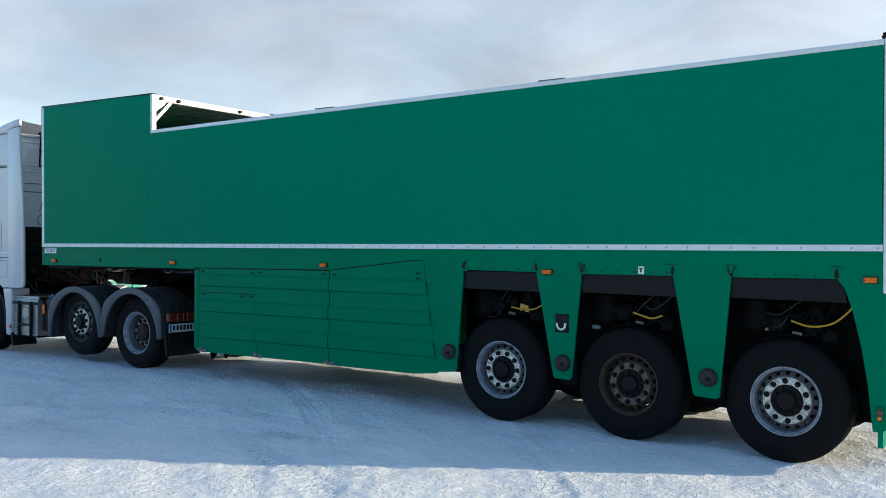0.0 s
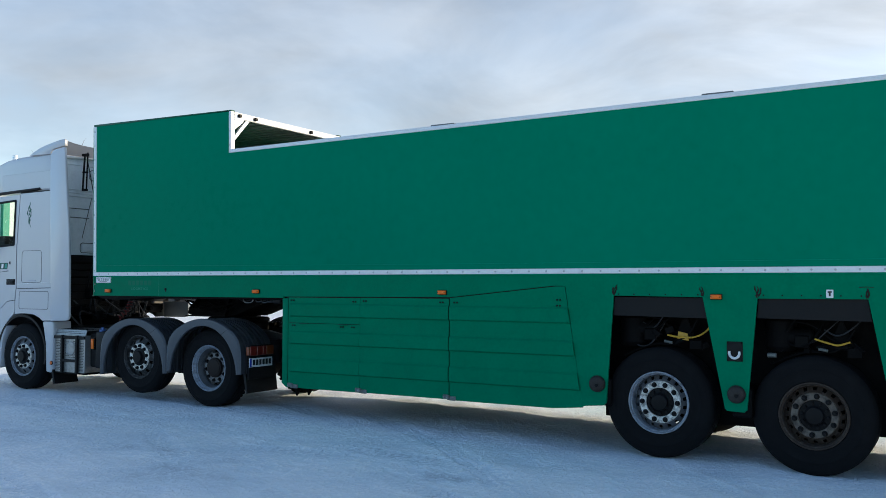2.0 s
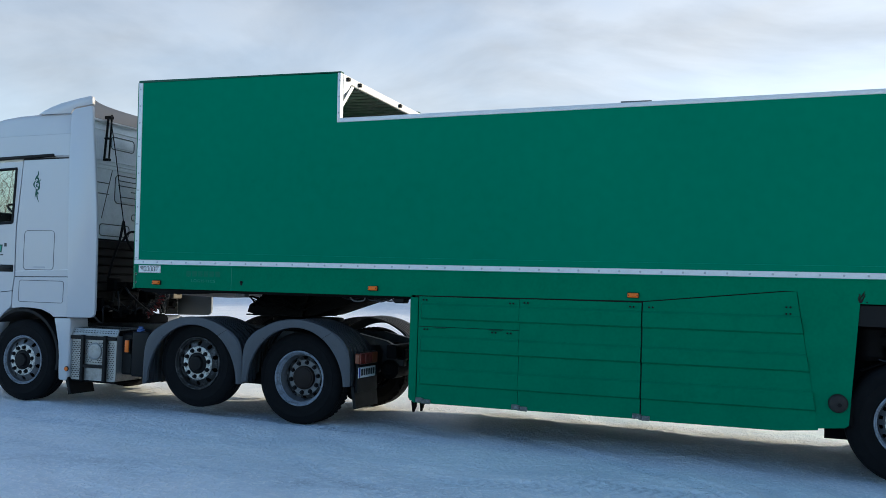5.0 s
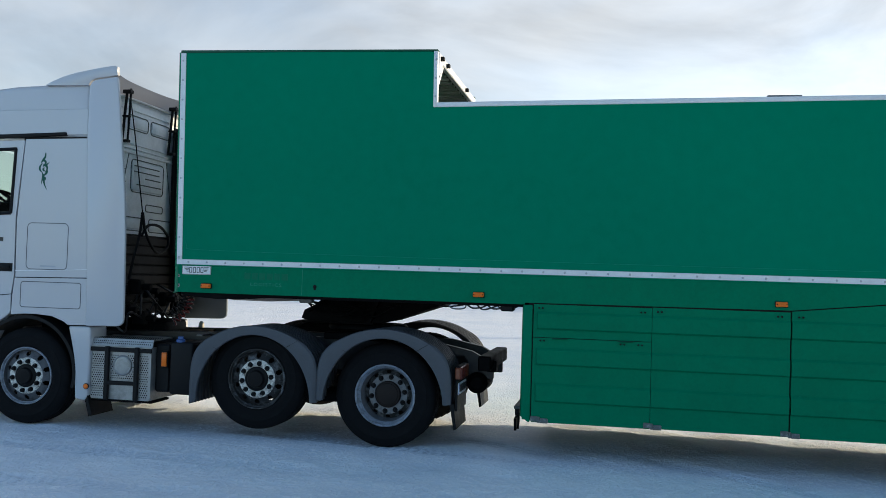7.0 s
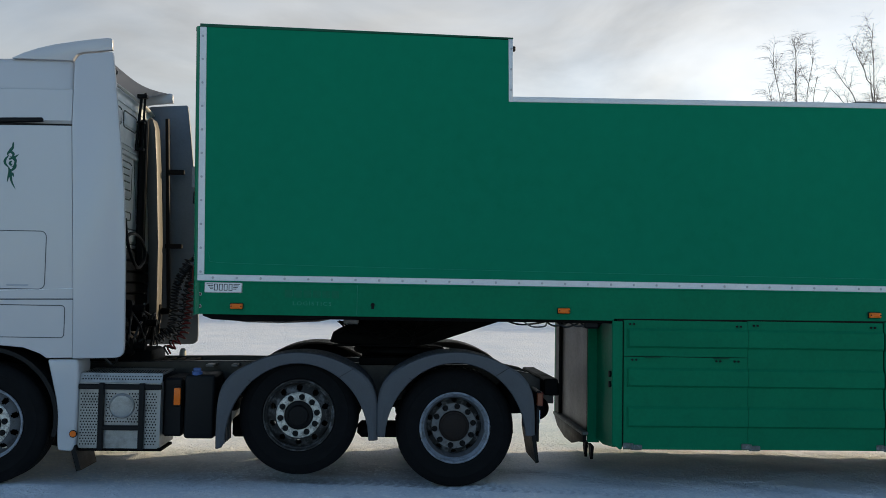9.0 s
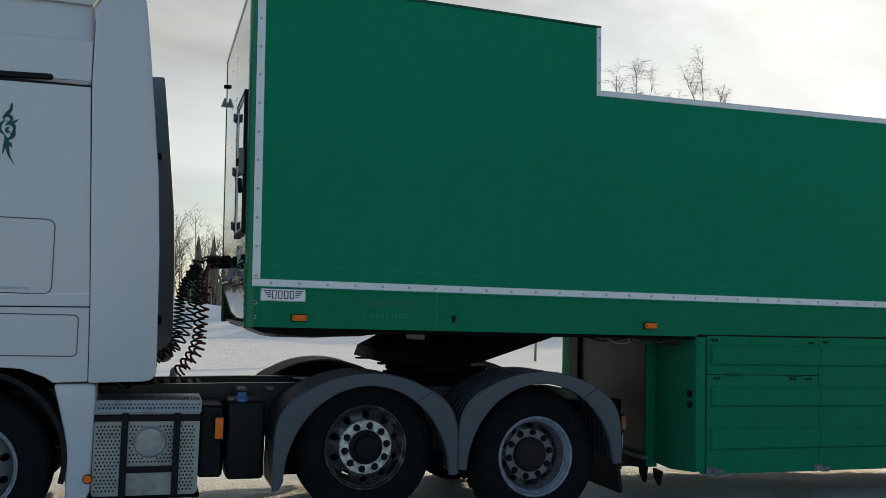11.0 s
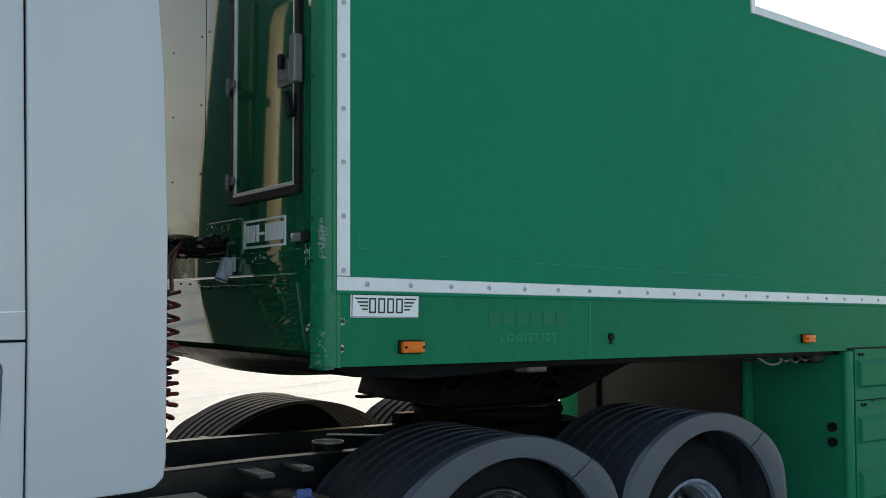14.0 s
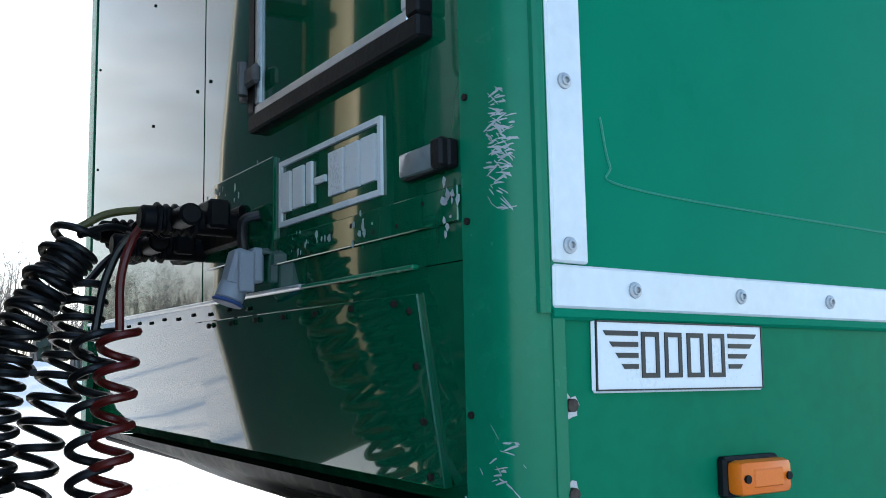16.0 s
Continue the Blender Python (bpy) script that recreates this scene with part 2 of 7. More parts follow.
GLASS = bpy.data.materials.new("cab_glass")
GLASS.use_nodes = True
gp = GLASS.node_tree.nodes["Principled BSDF"]
gp.inputs["Transmission Weight"].default_value, gp.inputs["Roughness"].default_value, gp.inputs["IOR"].default_value = 1.0, 0.0, 1.05
gp.inputs["Base Color"].default_value = (0.74, 0.82, 0.78, 1)


def snow_material():
    m = bpy.data.materials.new("packed_snow")
    m.use_nodes = True
    t = m.node_tree
    p, L, N = t.nodes["Principled BSDF"], t.links.new, t.nodes.new
    co = N("ShaderNodeTexCoord")

    def noise_node(scale, detail, rough=0.6, stretch=None, turn=0.0):
        n = N("ShaderNodeTexNoise")
        n.inputs["Scale"].default_value, n.inputs["Detail"].default_value, n.inputs["Roughness"].default_value = scale, detail, rough
        src = co.outputs["Object"]
        if stretch:
            q = N("ShaderNodeMapping")
            q.inputs["Scale"].default_value, q.inputs["Rotation"].default_value = stretch, (0, 0, turn)
            L(src, q.inputs["Vector"])
            src = q.outputs["Vector"]
        L(src, n.inputs["Vector"])
        return n

    blot, grain, patch = noise_node(0.33, 6), noise_node(11, 7, 0.7), noise_node(1.3, 6, 0.6)
    fleck, crumb = noise_node(22, 3, 0.55, (1.15, 1.0, 1.0), 0.2), noise_node(7.5, 4, 0.6)

    def level(src, a, b, c, d):
        q = N("ShaderNodeMapRange")
        for k, v in zip(("From Min", "From Max", "To Min", "To Max"), (a, b, c, d)):
            q.inputs[k].default_value = v
        L(src, q.inputs["Value"])
        return q.outputs["Result"]

    def math_node(op, a, b):
        q = N("ShaderNodeMath")
        q.operation = op
        for i, v in enumerate((a, b)):
            if isinstance(v, (int, float)):
                q.inputs[i].default_value = v
            else:
                L(v, q.inputs[i])
        return q.outputs[0]

    scallop = noise_node(7.0, 3, 0.55, (1.3, 1.0, 1.0), 0.1)
    scallop.inputs["Distortion"].default_value = 0.15
    drift = level(noise_node(0.75, 4, 0.55).outputs["Fac"], 0.42, 0.60, 0.15, 1.0)
    at = N("ShaderNodeAttribute")
    at.attribute_name = "packed"
    tone = math_node("ADD", level(blot.outputs["Fac"], 0.3, 0.7, -0.17, 0.15), level(patch.outputs["Fac"], 0.3, 0.7, -0.12, 0.12))
    tone = math_node("ADD", tone, level(crumb.outputs["Fac"], 0.3, 0.7, -0.08, 0.08))
    tone = math_node("ADD", tone, level(grain.outputs["Fac"], 0.3, 0.7, -0.07, 0.07))
    # pale flecks of loose snow, brightened to stand in for crumbs catching light
    loose = math_node("MULTIPLY", level(fleck.outputs["Fac"], 0.56, 0.60, 0.0, 0.45), level(patch.outputs["Fac"], 0.38, 0.54, 0.45, 1.0))
    tone = math_node("ADD", tone, math_node("MULTIPLY", loose, level(drift, 0.15, 1.0, 0.35, 1.2)))
    tone = math_node("ADD", tone, math_node("MULTIPLY", level(scallop.outputs["Fac"], 0.44, 0.60, -0.04, 0.06), drift))
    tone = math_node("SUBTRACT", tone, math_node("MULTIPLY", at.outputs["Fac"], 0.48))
    r1 = N("ShaderNodeValToRGB")
    e = r1.color_ramp.elements
    e[0].position, e[0].color = 0.0, (0.45, 0.49, 0.54, 1)
    e[1].position, e[1].color = 1.0, (0.95, 0.97, 0.985, 1)
    mid = r1.color_ramp.elements.new(0.45)
    mid.color = (0.75, 0.82, 0.885, 1)
    L(math_node("ADD", tone, 0.70), r1.inputs["Fac"])
    L(r1.outputs["Color"], p.inputs["Base Color"])
    p.inputs["Roughness"].default_value = 0.55
    p.inputs["Specular IOR Level"].default_value = 0.35
    b1, b2, b3, b4 = [N("ShaderNodeBump") for _ in range(4)]
    for b, src, st, di in ((b1, crumb.outputs["Fac"], 0.15, 0.02), (b2, grain.outputs["Fac"], 0.3, 0.012), (b3, level(fleck.outputs["Fac"], 0.49, 0.57, 0.0, 1.0), 0.7, 0.014), (b4, scallop.outputs["Fac"], 0.2, 0.018)):
        b.inputs["Strength"].default_value, b.inputs["Distance"].default_value = st, di
        L(src, b.inputs["Height"])
    L(b1.outputs["Normal"], b2.inputs["Normal"])
    L(b2.outputs["Normal"], b3.inputs["Normal"])
    L(b3.outputs["Normal"], b4.inputs["Normal"])
    L(b4.outputs["Normal"], p.inputs["Normal"])
    return m


SNOW = snow_material()

# ---- building helpers ----
PLACE = {}


def thing(name, loc, label, category, group="", kind=""):
    """The Empty of a thing, at its base."""
    e = new(name)
    e.location, e.empty_display_size = loc, 0.2
    PLACE[e] = Vector(loc)
    return tagged(e, label, category, group, kind)


def part(name, bm, material, parent=None, label="", loc=(0, 0, 0), smooth=0.6):
    """Links a bmesh (or a ready mesh) as one mesh object at loc, under a thing or a part."""
    if isinstance(bm, bmesh.types.BMesh):
        bmesh.ops.recalc_face_normals(bm, faces=bm.faces)
        me = bpy.data.meshes.new(name)
        bm.to_mesh(me)
        bm.free()
        me.materials.append(material)
        if smooth:
            me.shade_smooth()
            me.set_sharp_from_angle(angle=smooth)
    else:
        me = bm
    ob = new(name, me)
    ob.location = loc
    PLACE[ob] = Vector(loc)
    if parent:
        ob.parent = parent
        ob.matrix_parent_inverse = Matrix.Translation(-PLACE[parent])
    if label:
        tagged(ob, label)
    return ob


def join(*bms):
    """Several bmeshes as one."""
    first = bms[0]
    for b in bms[1:]:
        me = bpy.data.meshes.new("tmp")
        b.to_mesh(me)
        b.free()
        first.from_mesh(me)
        bpy.data.meshes.remove(me)
    return first


def bevelled(bm, w, seg=2, angle=0.5):
    if w > 0:
        edges = [e for e in bm.edges if len(e.link_faces) == 2 and e.calc_face_angle(0) > angle]
        bmesh.ops.bevel(bm, geom=edges, offset=w, segments=seg, affect="EDGES", profile=0.5, clamp_overlap=True)
    return bm


def box(x0, x1, y0, y1, z0, z1, bev=0.0, seg=1):
    bm = bmesh.new()
    bmesh.ops.create_cube(bm, size=1.0, matrix=Matrix.LocRotScale(((x0 + x1) / 2, (y0 + y1) / 2, (z0 + z1) / 2), None, (x1 - x0, y1 - y0, z1 - z0)))
    return bevelled(bm, bev, seg)


def prism(pts, a0, a1, axis="y", bev=0.0, seg=2):
    """A closed outline, in the plane across the axis, drawn out from a0 to a1. Outline pairs: (x, z) for y, (x, y) for z, (y, z) for x."""
    bm = bmesh.new()
    put = {"y": lambda p, a: (p[0], a, p[1]), "z": lambda p, a: (p[0], p[1], a), "x": lambda p, a: (a, p[0], p[1])}[axis]
    v0 = [bm.verts.new(put(p, a0)) for p in pts]
    v1 = [bm.verts.new(put(p, a1)) for p in pts]
    n = len(pts)
    bm.faces.new(v0)
    bm.faces.new(v1[::-1])
    for i in range(n):
        bm.faces.new((v0[i], v1[i], v1[(i + 1) % n], v0[(i + 1) % n]))
    bmesh.ops.recalc_face_normals(bm, faces=bm.faces)
    return bevelled(bm, bev, seg)


def lathe(prof, n=48, axis="y"):
    """A profile of (radius, along) turned round an axis through the origin; ends stay open unless the radius is 0."""
    bm = bmesh.new()
    put = {"y": lambda r, a, h: (r * math.cos(a), h, r * math.sin(a)), "z": lambda r, a, h: (r * math.cos(a), r * math.sin(a), h), "x": lambda r, a, h: (h, r * math.cos(a), r * math.sin(a))}[axis]
    rings = []
    for r, h in prof:
        rings.append([bm.verts.new(put(0, 0, h))] if r < 1e-6 else [bm.verts.new(put(r, 2 * math.pi * i / n, h)) for i in range(n)])
    for a, b in zip(rings, rings[1:]):
        for i in range(n):
            j = (i + 1) % n
            if len(a) == 1 and len(b) == 1:
                continue
            if len(a) == 1:
                bm.faces.new((a[0], b[i], b[j]))
            elif len(b) == 1:
                bm.faces.new((a[i], b[0], a[j]))
            else:
                bm.faces.new((a[i], b[i], b[j], a[j]))
    return bm


def cyl(r, h0, h1, axis="z", n=24, bev=0.0):
    b = min(bev, r * 0.5)
    prof = [(0, h0), (r - b, h0), (r, h0 + b), (r, h1 - b), (r - b, h1), (0, h1)] if b else [(0, h0), (r, h0), (r, h1), (0, h1)]
    return lathe(prof, n, axis)


def moved(bm, x=0, y=0, z=0, rx=0, ry=0, rz=0):
    bmesh.ops.transform(bm, matrix=pose(x, y, z, rx, ry, rz), verts=bm.verts)
    return bm


def tube(pts, r, n=8, closed_ends=True):
    """A round tube along a list of points; r is one radius or one for each point."""
    bm = bmesh.new()
    P = [Vector(p) for p in pts]
    R = r if isinstance(r, (list, tuple)) else [r] * len(P)
    up = Vector((0.13, 0.29, 0.95))
    rings = []
    for i, p in enumerate(P):
        d = (P[min(i + 1, len(P) - 1)] - P[max(i - 1, 0)]).normalized()
        u = up - d * up.dot(d)
        if u.length < 1e-3:
            u = d.orthogonal()
        u.normalize()
        up = u
        w = d.cross(u)
        rings.append([bm.verts.new(p + (u * math.cos(2 * math.pi * k / n) + w * math.sin(2 * math.pi * k / n)) * R[i]) for k in range(n)])
    for a, b in zip(rings, rings[1:]):
        for k in range(n):
            bm.faces.new((a[k], a[(k + 1) % n], b[(k + 1) % n], b[k]))
    if closed_ends:
        bm.faces.new(rings[0][::-1])
        bm.faces.new(rings[-1])
    return bm


def bend(pts, steps=8):
    """A smooth line through the given points."""
    P = [Vector(p) for p in pts]
    Q = [P[0] * 2 - P[1], *P, P[-1] * 2 - P[-2]]
    res = []
    for i in range(1, len(Q) - 2):
        a, b, c, d = Q[i - 1], Q[i], Q[i + 1], Q[i + 2]
        for k in range(steps):
            t = k / steps
            res.append(0.5 * ((2 * b) + (c - a) * t + (2 * a - 5 * b + 4 * c - d) * t * t + (3 * b - a - 3 * c + d) * t ** 3))
    res.append(P[-1])
    return res


def coil(axis_pts, radius, turns, r, steps=22, n=8, grow=1.0):
    """A spiral hose round a bent centre line."""
    C = bend(axis_pts, 24)
    total = int(turns * steps)
    res = []
    for i in range(total + 1):
        f = i / total * (len(C) - 1)
        k = min(int(f), len(C) - 2)
        c = C[k].lerp(C[k + 1], f - k)
        d = (C[k + 1] - C[k]).normalized()
        u = d.cross(Vector((0.2, 1, 0.1))).normalized()
        w = d.cross(u)
        a = 2 * math.pi * i / steps
        rr = radius * (1 + (grow - 1) * i / total)
        res.append(c + (u * math.cos(a) + w * math.sin(a)) * rr)
    return tube(res, r, n)


def writing(name, text, size, material, parent, m, label="", squeeze=1.0):
    """Letters of the built-in font as a thin mesh, at the pose m."""
    cu = bpy.data.curves.new(name, "FONT")
    cu.body, cu.size, cu.extrude, cu.align_x, cu.space_character = text, size, 0.0008, "CENTER", 1.3
    tmp = new(name + "_tmp", cu)
    bpy.context.view_layer.update()
    me = bpy.data.meshes.new_from_object(tmp.evaluated_get(bpy.context.evaluated_depsgraph_get()))
    bpy.data.objects.remove(tmp)
    me.transform(m @ Matrix.Diagonal((squeeze, 1, 1, 1)))
    me.materials.clear()
    me.materials.append(material)
    return part(name, me, material, parent, label)


# ---- ground ----
def smoothstep(a, b, x):
    t = np.clip((x - a) / (b - a), 0, 1)
    return t * t * (3 - 2 * t)


def ground_z(x, y):
    """The yard: nearly level, falling a little towards the trailer's rear, with snow banks far off."""
    x, y = np.asarray(x, float), np.asarray(y, float)
    z = 0.05 - 0.115 * smoothstep(3.5, 12.5, x)
    far = np.hypot(x - 4, y + 2)
    bank = smoothstep(46, 54, y + 0.10 * x + 3 * np.sin(x * 0.07)) * (1 - smoothstep(60, 75, y + 0.1 * x))
    z = z + bank * (1.5 + 0.5 * np.sin(x * 0.31) + 0.35 * np.sin(x * 0.83 + 1)) + smoothstep(75, 500, far) * 4
    return z


def axis_steps(a, b, lo, hi, fine, far):
    """Coordinates that are dense from lo to hi and widen towards a and b."""
    mid = np.arange(lo, hi + 1e-6, fine)
    g = [fine]
    while sum(g) < max(lo - a, b - hi):
        g.append(min(g[-1] * 1.18, far))
    c = np.cumsum(g)
    left = lo - c[c < lo - a]
    right = hi + c[c < b - hi]
    return np.concatenate([[a], left[::-1], mid, right, [b]])


def build_ground():
    xs, ys = axis_steps(-900, 900, -5, 15, 0.032, 40), axis_steps(-600, 1200, -7.5, 3.0, 0.032, 40)
    X, Y = np.meshgrid(xs, ys)
    Z = ground_z(X, Y)
    near = np.exp(-(np.maximum(0, np.abs(X - 5) - 12) / 8) ** 2 - (np.maximum(0, np.abs(Y + 2) - 9) / 8) ** 2)
    rng = np.random.default_rng(4)
    rough = np.zeros_like(Z)
    for i in range(26):
        k = rng.uniform(1.0, 12.0)
        a = rng.uniform(0, math.pi)
        rough += np.sin(X * k * math.cos(a) + Y * k * math.sin(a) + rng.uniform(0, 6)) * 0.006 / k ** 0.6
    grit = rng.normal(0, 1, Z.shape)
    grit = (grit + np.roll(grit, 1, 0) + np.roll(grit, 1, 1) + np.roll(grit, (1, 1), (0, 1))) / 2
    grit = (grit + np.roll(grit, 1, 0) + np.roll(grit, 1, 1) + np.roll(grit, (1, 1), (0, 1))) / 2.6
    rough += np.clip(grit, -2.5, 2.5) * 0.0026 * smoothstep(-5, -4, X) * (1 - smoothstep(14, 15, X)) * smoothstep(-7.5, -6.5, Y) * (1 - smoothstep(2, 3, Y))
    # wheel tracks: shallow furrows with raised rims and tread bars, along gentle parabolas y = c + s (x - x0) + k (x - x0)^2
    packed = np.zeros_like(Z)
    for (x0, c, s, k, xa, xb, wide, bars) in ((2.2, 1.06, -0.30, -0.0735, 2.0, 9.6, 0.24, 0), (2.4, 1.50, -0.29, -0.070, 2.4, 10.5, 0.26, 0),
                                              (8.36, -0.08, -1.05, -0.04, 7.9, 11.2, 0.20, 1), (8.36, 0.35, -1.05, -0.04, 8.0, 11.6, 0.22, 0), (11.2, -0.28, -1.2, 0.0, 10.8, 13.0, 0.26, 1),
                                              (4.0, -2.25, -0.70, 0.0, 2.4, 7.4, 0.26, 1), (3.0, -3.6, -0.35, -0.02, -3.0, 8.0, 0.28, 1), (3.0, -1.15, -0.06, 0.0, -3.0, 7.5, 0.30, 1),
                                              (3.0, -2.0, 0.08, 0.01, -3.0, 6.5, 0.30, 1), (9.0, -3.2, -0.45, 0.0, 6.0, 14.0, 0.30, 1), (6.0, -5.0, -0.2, 0.01, -2.0, 13.0, 0.30, 1), (2.0, 0.2, -0.16, 0.0, -2.0, 5.0, 0.26, 1)):
        d = X - x0
        slope = s + 2 * k * d
        v = (Y - c - s * d - k * d * d) / np.sqrt(1 + slope ** 2)
        u = d * np.sqrt(1 + s * s)
        along = smoothstep(xa, xa + 1.2, X) * (1 - smoothstep(xb - 1.2, xb, X)) * (0.55 + 0.45 * np.sin(u * 0.9 + 7 * c))
        inside = np.exp(-(v / (wide * 0.55)) ** 6) * along
        bar = np.sin(u * 64 + 9 * np.abs(v) / wide) if bars else np.sin(v / wide * 20)
        rough += inside * (-0.006 + (0.005 if bars else 0.008) * bar)
        rough += 0.006 * np.exp(-((np.abs(v) - wide * 0.62) / 0.045) ** 2) * along
        packed += inside * (0.5 - 0.5 * bar) * (0.9 if bars else 0.8)
    # last patch darkens the snow below the truck, painted in for its deep shade
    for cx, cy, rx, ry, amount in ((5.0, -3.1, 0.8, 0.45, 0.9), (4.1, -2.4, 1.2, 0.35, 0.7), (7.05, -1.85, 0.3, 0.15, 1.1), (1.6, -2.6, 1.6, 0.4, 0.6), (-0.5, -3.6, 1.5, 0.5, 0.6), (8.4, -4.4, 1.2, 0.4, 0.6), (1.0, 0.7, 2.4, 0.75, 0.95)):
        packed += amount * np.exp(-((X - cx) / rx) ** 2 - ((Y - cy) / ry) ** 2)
    Z = Z + rough * near - 0.004
    ny, nx = X.shape
    verts = np.stack([X.ravel(), Y.ravel(), Z.ravel()], 1)
    i = np.arange(nx * ny).reshape(ny, nx)
    faces = np.stack([i[:-1, :-1].ravel(), i[:-1, 1:].ravel(), i[1:, 1:].ravel(), i[1:, :-1].ravel()], 1)
    me = bpy.data.meshes.new("ground")
    me.from_pydata(verts.tolist(), [], faces.tolist())
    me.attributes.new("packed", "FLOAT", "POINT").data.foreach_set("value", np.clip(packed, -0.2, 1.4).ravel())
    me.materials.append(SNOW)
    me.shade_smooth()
    tagged(new("ground", me), "compacted snow yard with wheel tracks, blue shade and a shade tone under the truck", "ground", kind="structure")


build_ground()


# ---- wheels ----
MESHES = {}


def shared(key, make, material):
    """A mesh made once and used by all alike parts."""
    if key not in MESHES:
        bm = make()
        bmesh.ops.recalc_face_normals(bm, faces=bm.faces)
        me = bpy.data.meshes.new(key)
        bm.to_mesh(me)
        bm.free()
        me.materials.append(material)
        me.shade_smooth()
        me.set_sharp_from_angle(angle=0.6)
        MESHES[key] = me
    return MESHES[key]


def tyre_mesh(R, w, lugs):
    h = w / 2
    side = [(0.296, -h + 0.035), (0.312, -h + 0.012), (0.34, -h + 0.004), (0.352, -h + 0.007), (0.42, -h - 0.004), (0.428, -h + 0.001), (R - 0.075, -h + 0.002), (R - 0.04, -h + 0.010), (R - 0.012, -h + 0.030), (R - 0.003, -h + 0.045)]
    tread = []
    n = 4
    for i in range(n):
        a, b = -h + 0.05 + (w - 0.1) * i / n, -h + 0.05 + (w - 0.1) * (i + 1) / n
        tread += [(R, a + 0.006), (R, b - 0.006), (R - 0.012, b - 0.004), (R - 0.012, b + 0.004)]
    tread = tread[:-2]
    bm = lathe(side + tread + [(r, -y) for r, y in side[::-1]], 72)
    if lugs:
        rng = random.Random(5)
        for i in range(56):
            a = 360 * i / 56
            for s in (-1, 1):
                b = box(-0.017, 0.017, s * h - s * 0.085 if s < 0 else h - 0.085, s * h + 0.085 if s < 0 else h - 0.004, 0, 0.034, 0.004)
                if s < 0:
                    bmesh.ops.translate(b, verts=b.verts, vec=(0, 0, 0))
                moved(b, 0, 0, R - 0.03, rx=0, rz=rng.uniform(-9, 9) + s * 8)
                moved(b, ry=a + (3 if s > 0 else 0))
                bm = join(bm, b)
    return bm


def holed_disc(r0, y0, r1, y1, count, hole, thick=0.008, n=120, rings=8):
    """A cone ring from r0 to r1 with round holes through it, as thick plate."""
    bm = bmesh.new()
    V = []
    for j in range(rings + 1):
        f = j / rings
        V.append([bm.verts.new(((r0 + (r1 - r0) * f) * math.cos(2 * math.pi * i / n), y0 + (y1 - y0) * f, (r0 + (r1 - r0) * f) * math.sin(2 * math.pi * i / n))) for i in range(n)])
    rm = (r0 + r1) / 2
    for j in range(rings):
        for i in range(n):
            a = ((i + 0.5) / n * count) % 1 - 0.5
            r = r0 + (r1 - r0) * (j + 0.5) / rings
            if math.hypot(a * 2 * math.pi * rm / count, r - rm) < hole:
                continue
            bm.faces.new((V[j][i], V[j + 1][i], V[j + 1][(i + 1) % n], V[j][(i + 1) % n]))
    bmesh.ops.delete(bm, geom=[v for v in bm.verts if not v.link_faces], context="VERTS")
    bmesh.ops.solidify(bm, geom=bm.faces[:], thickness=thick)
    return bm


def disc_mesh(w, deep, many):
    h = w / 2
    if deep:
        return holed_disc(0.248, -h + 0.180, 0.192, -h + 0.150, 10, 0.023)
    if many:
        return holed_disc(0.268, -h + 0.135, 0.205, -h + 0.073, 18, 0.0178, n=180)
    return holed_disc(0.266, -h + 0.080, 0.19, -h + 0.028, 10, 0.028)


def ring_mesh(w, deep, many):
    h = w / 2
    if many:
        h -= 0.045
        return lathe([(0.213, -h + 0.036), (0.207, -h + 0.016), (0.201, -h + 0.010), (0.147, -h + 0.010), (0.141, -h + 0.016), (0.139, -h + 0.05)], 60)
    if deep:
        return lathe([(0.203, -h + 0.154), (0.196, -h + 0.144), (0.12, -h + 0.144), (0.11, -h + 0.16)], 60)
    return lathe([(0.197, -h + 0.030), (0.190, -h + 0.014), (0.184, -h + 0.010), (0.128, -h + 0.010), (0.122, -h + 0.016), (0.12, -h + 0.04)], 60)


def rim_mesh(w, deep):
    h = w / 2
    if deep:
        return lathe([(0.300, -h + 0.03), (0.306, -h + 0.012), (0.298, -h + 0.006), (0.288, -h + 0.012), (0.283, -h + 0.03), (0.268, -h + 0.045), (0.266, -h + 0.06), (0.270, -h + 0.066), (0.262, -h + 0.074)], 72)
    return lathe([(0.300, -h + 0.03), (0.306, -h + 0.012), (0.301, -h + 0.004), (0.294, -h + 0.004), (0.289, -h + 0.012), (0.283, -h + 0.030), (0.277, -h + 0.032)], 72)


def well_mesh(w, deep):
    """The rim's inner wall, from the flange's foot to the drop centre."""
    h = w / 2
    if deep:
        return lathe([(0.262, -h + 0.074), (0.258, -h + 0.10), (0.245, -h + 0.12), (0.240, -h + 0.17), (0.232, h - 0.03)], 72)
    return lathe([(0.277, -h + 0.032), (0.272, -h + 0.050), (0.270, -h + 0.080), (0.268, -h + 0.11), (0.262, -h + 0.15), (0.25, h - 0.03)], 72)


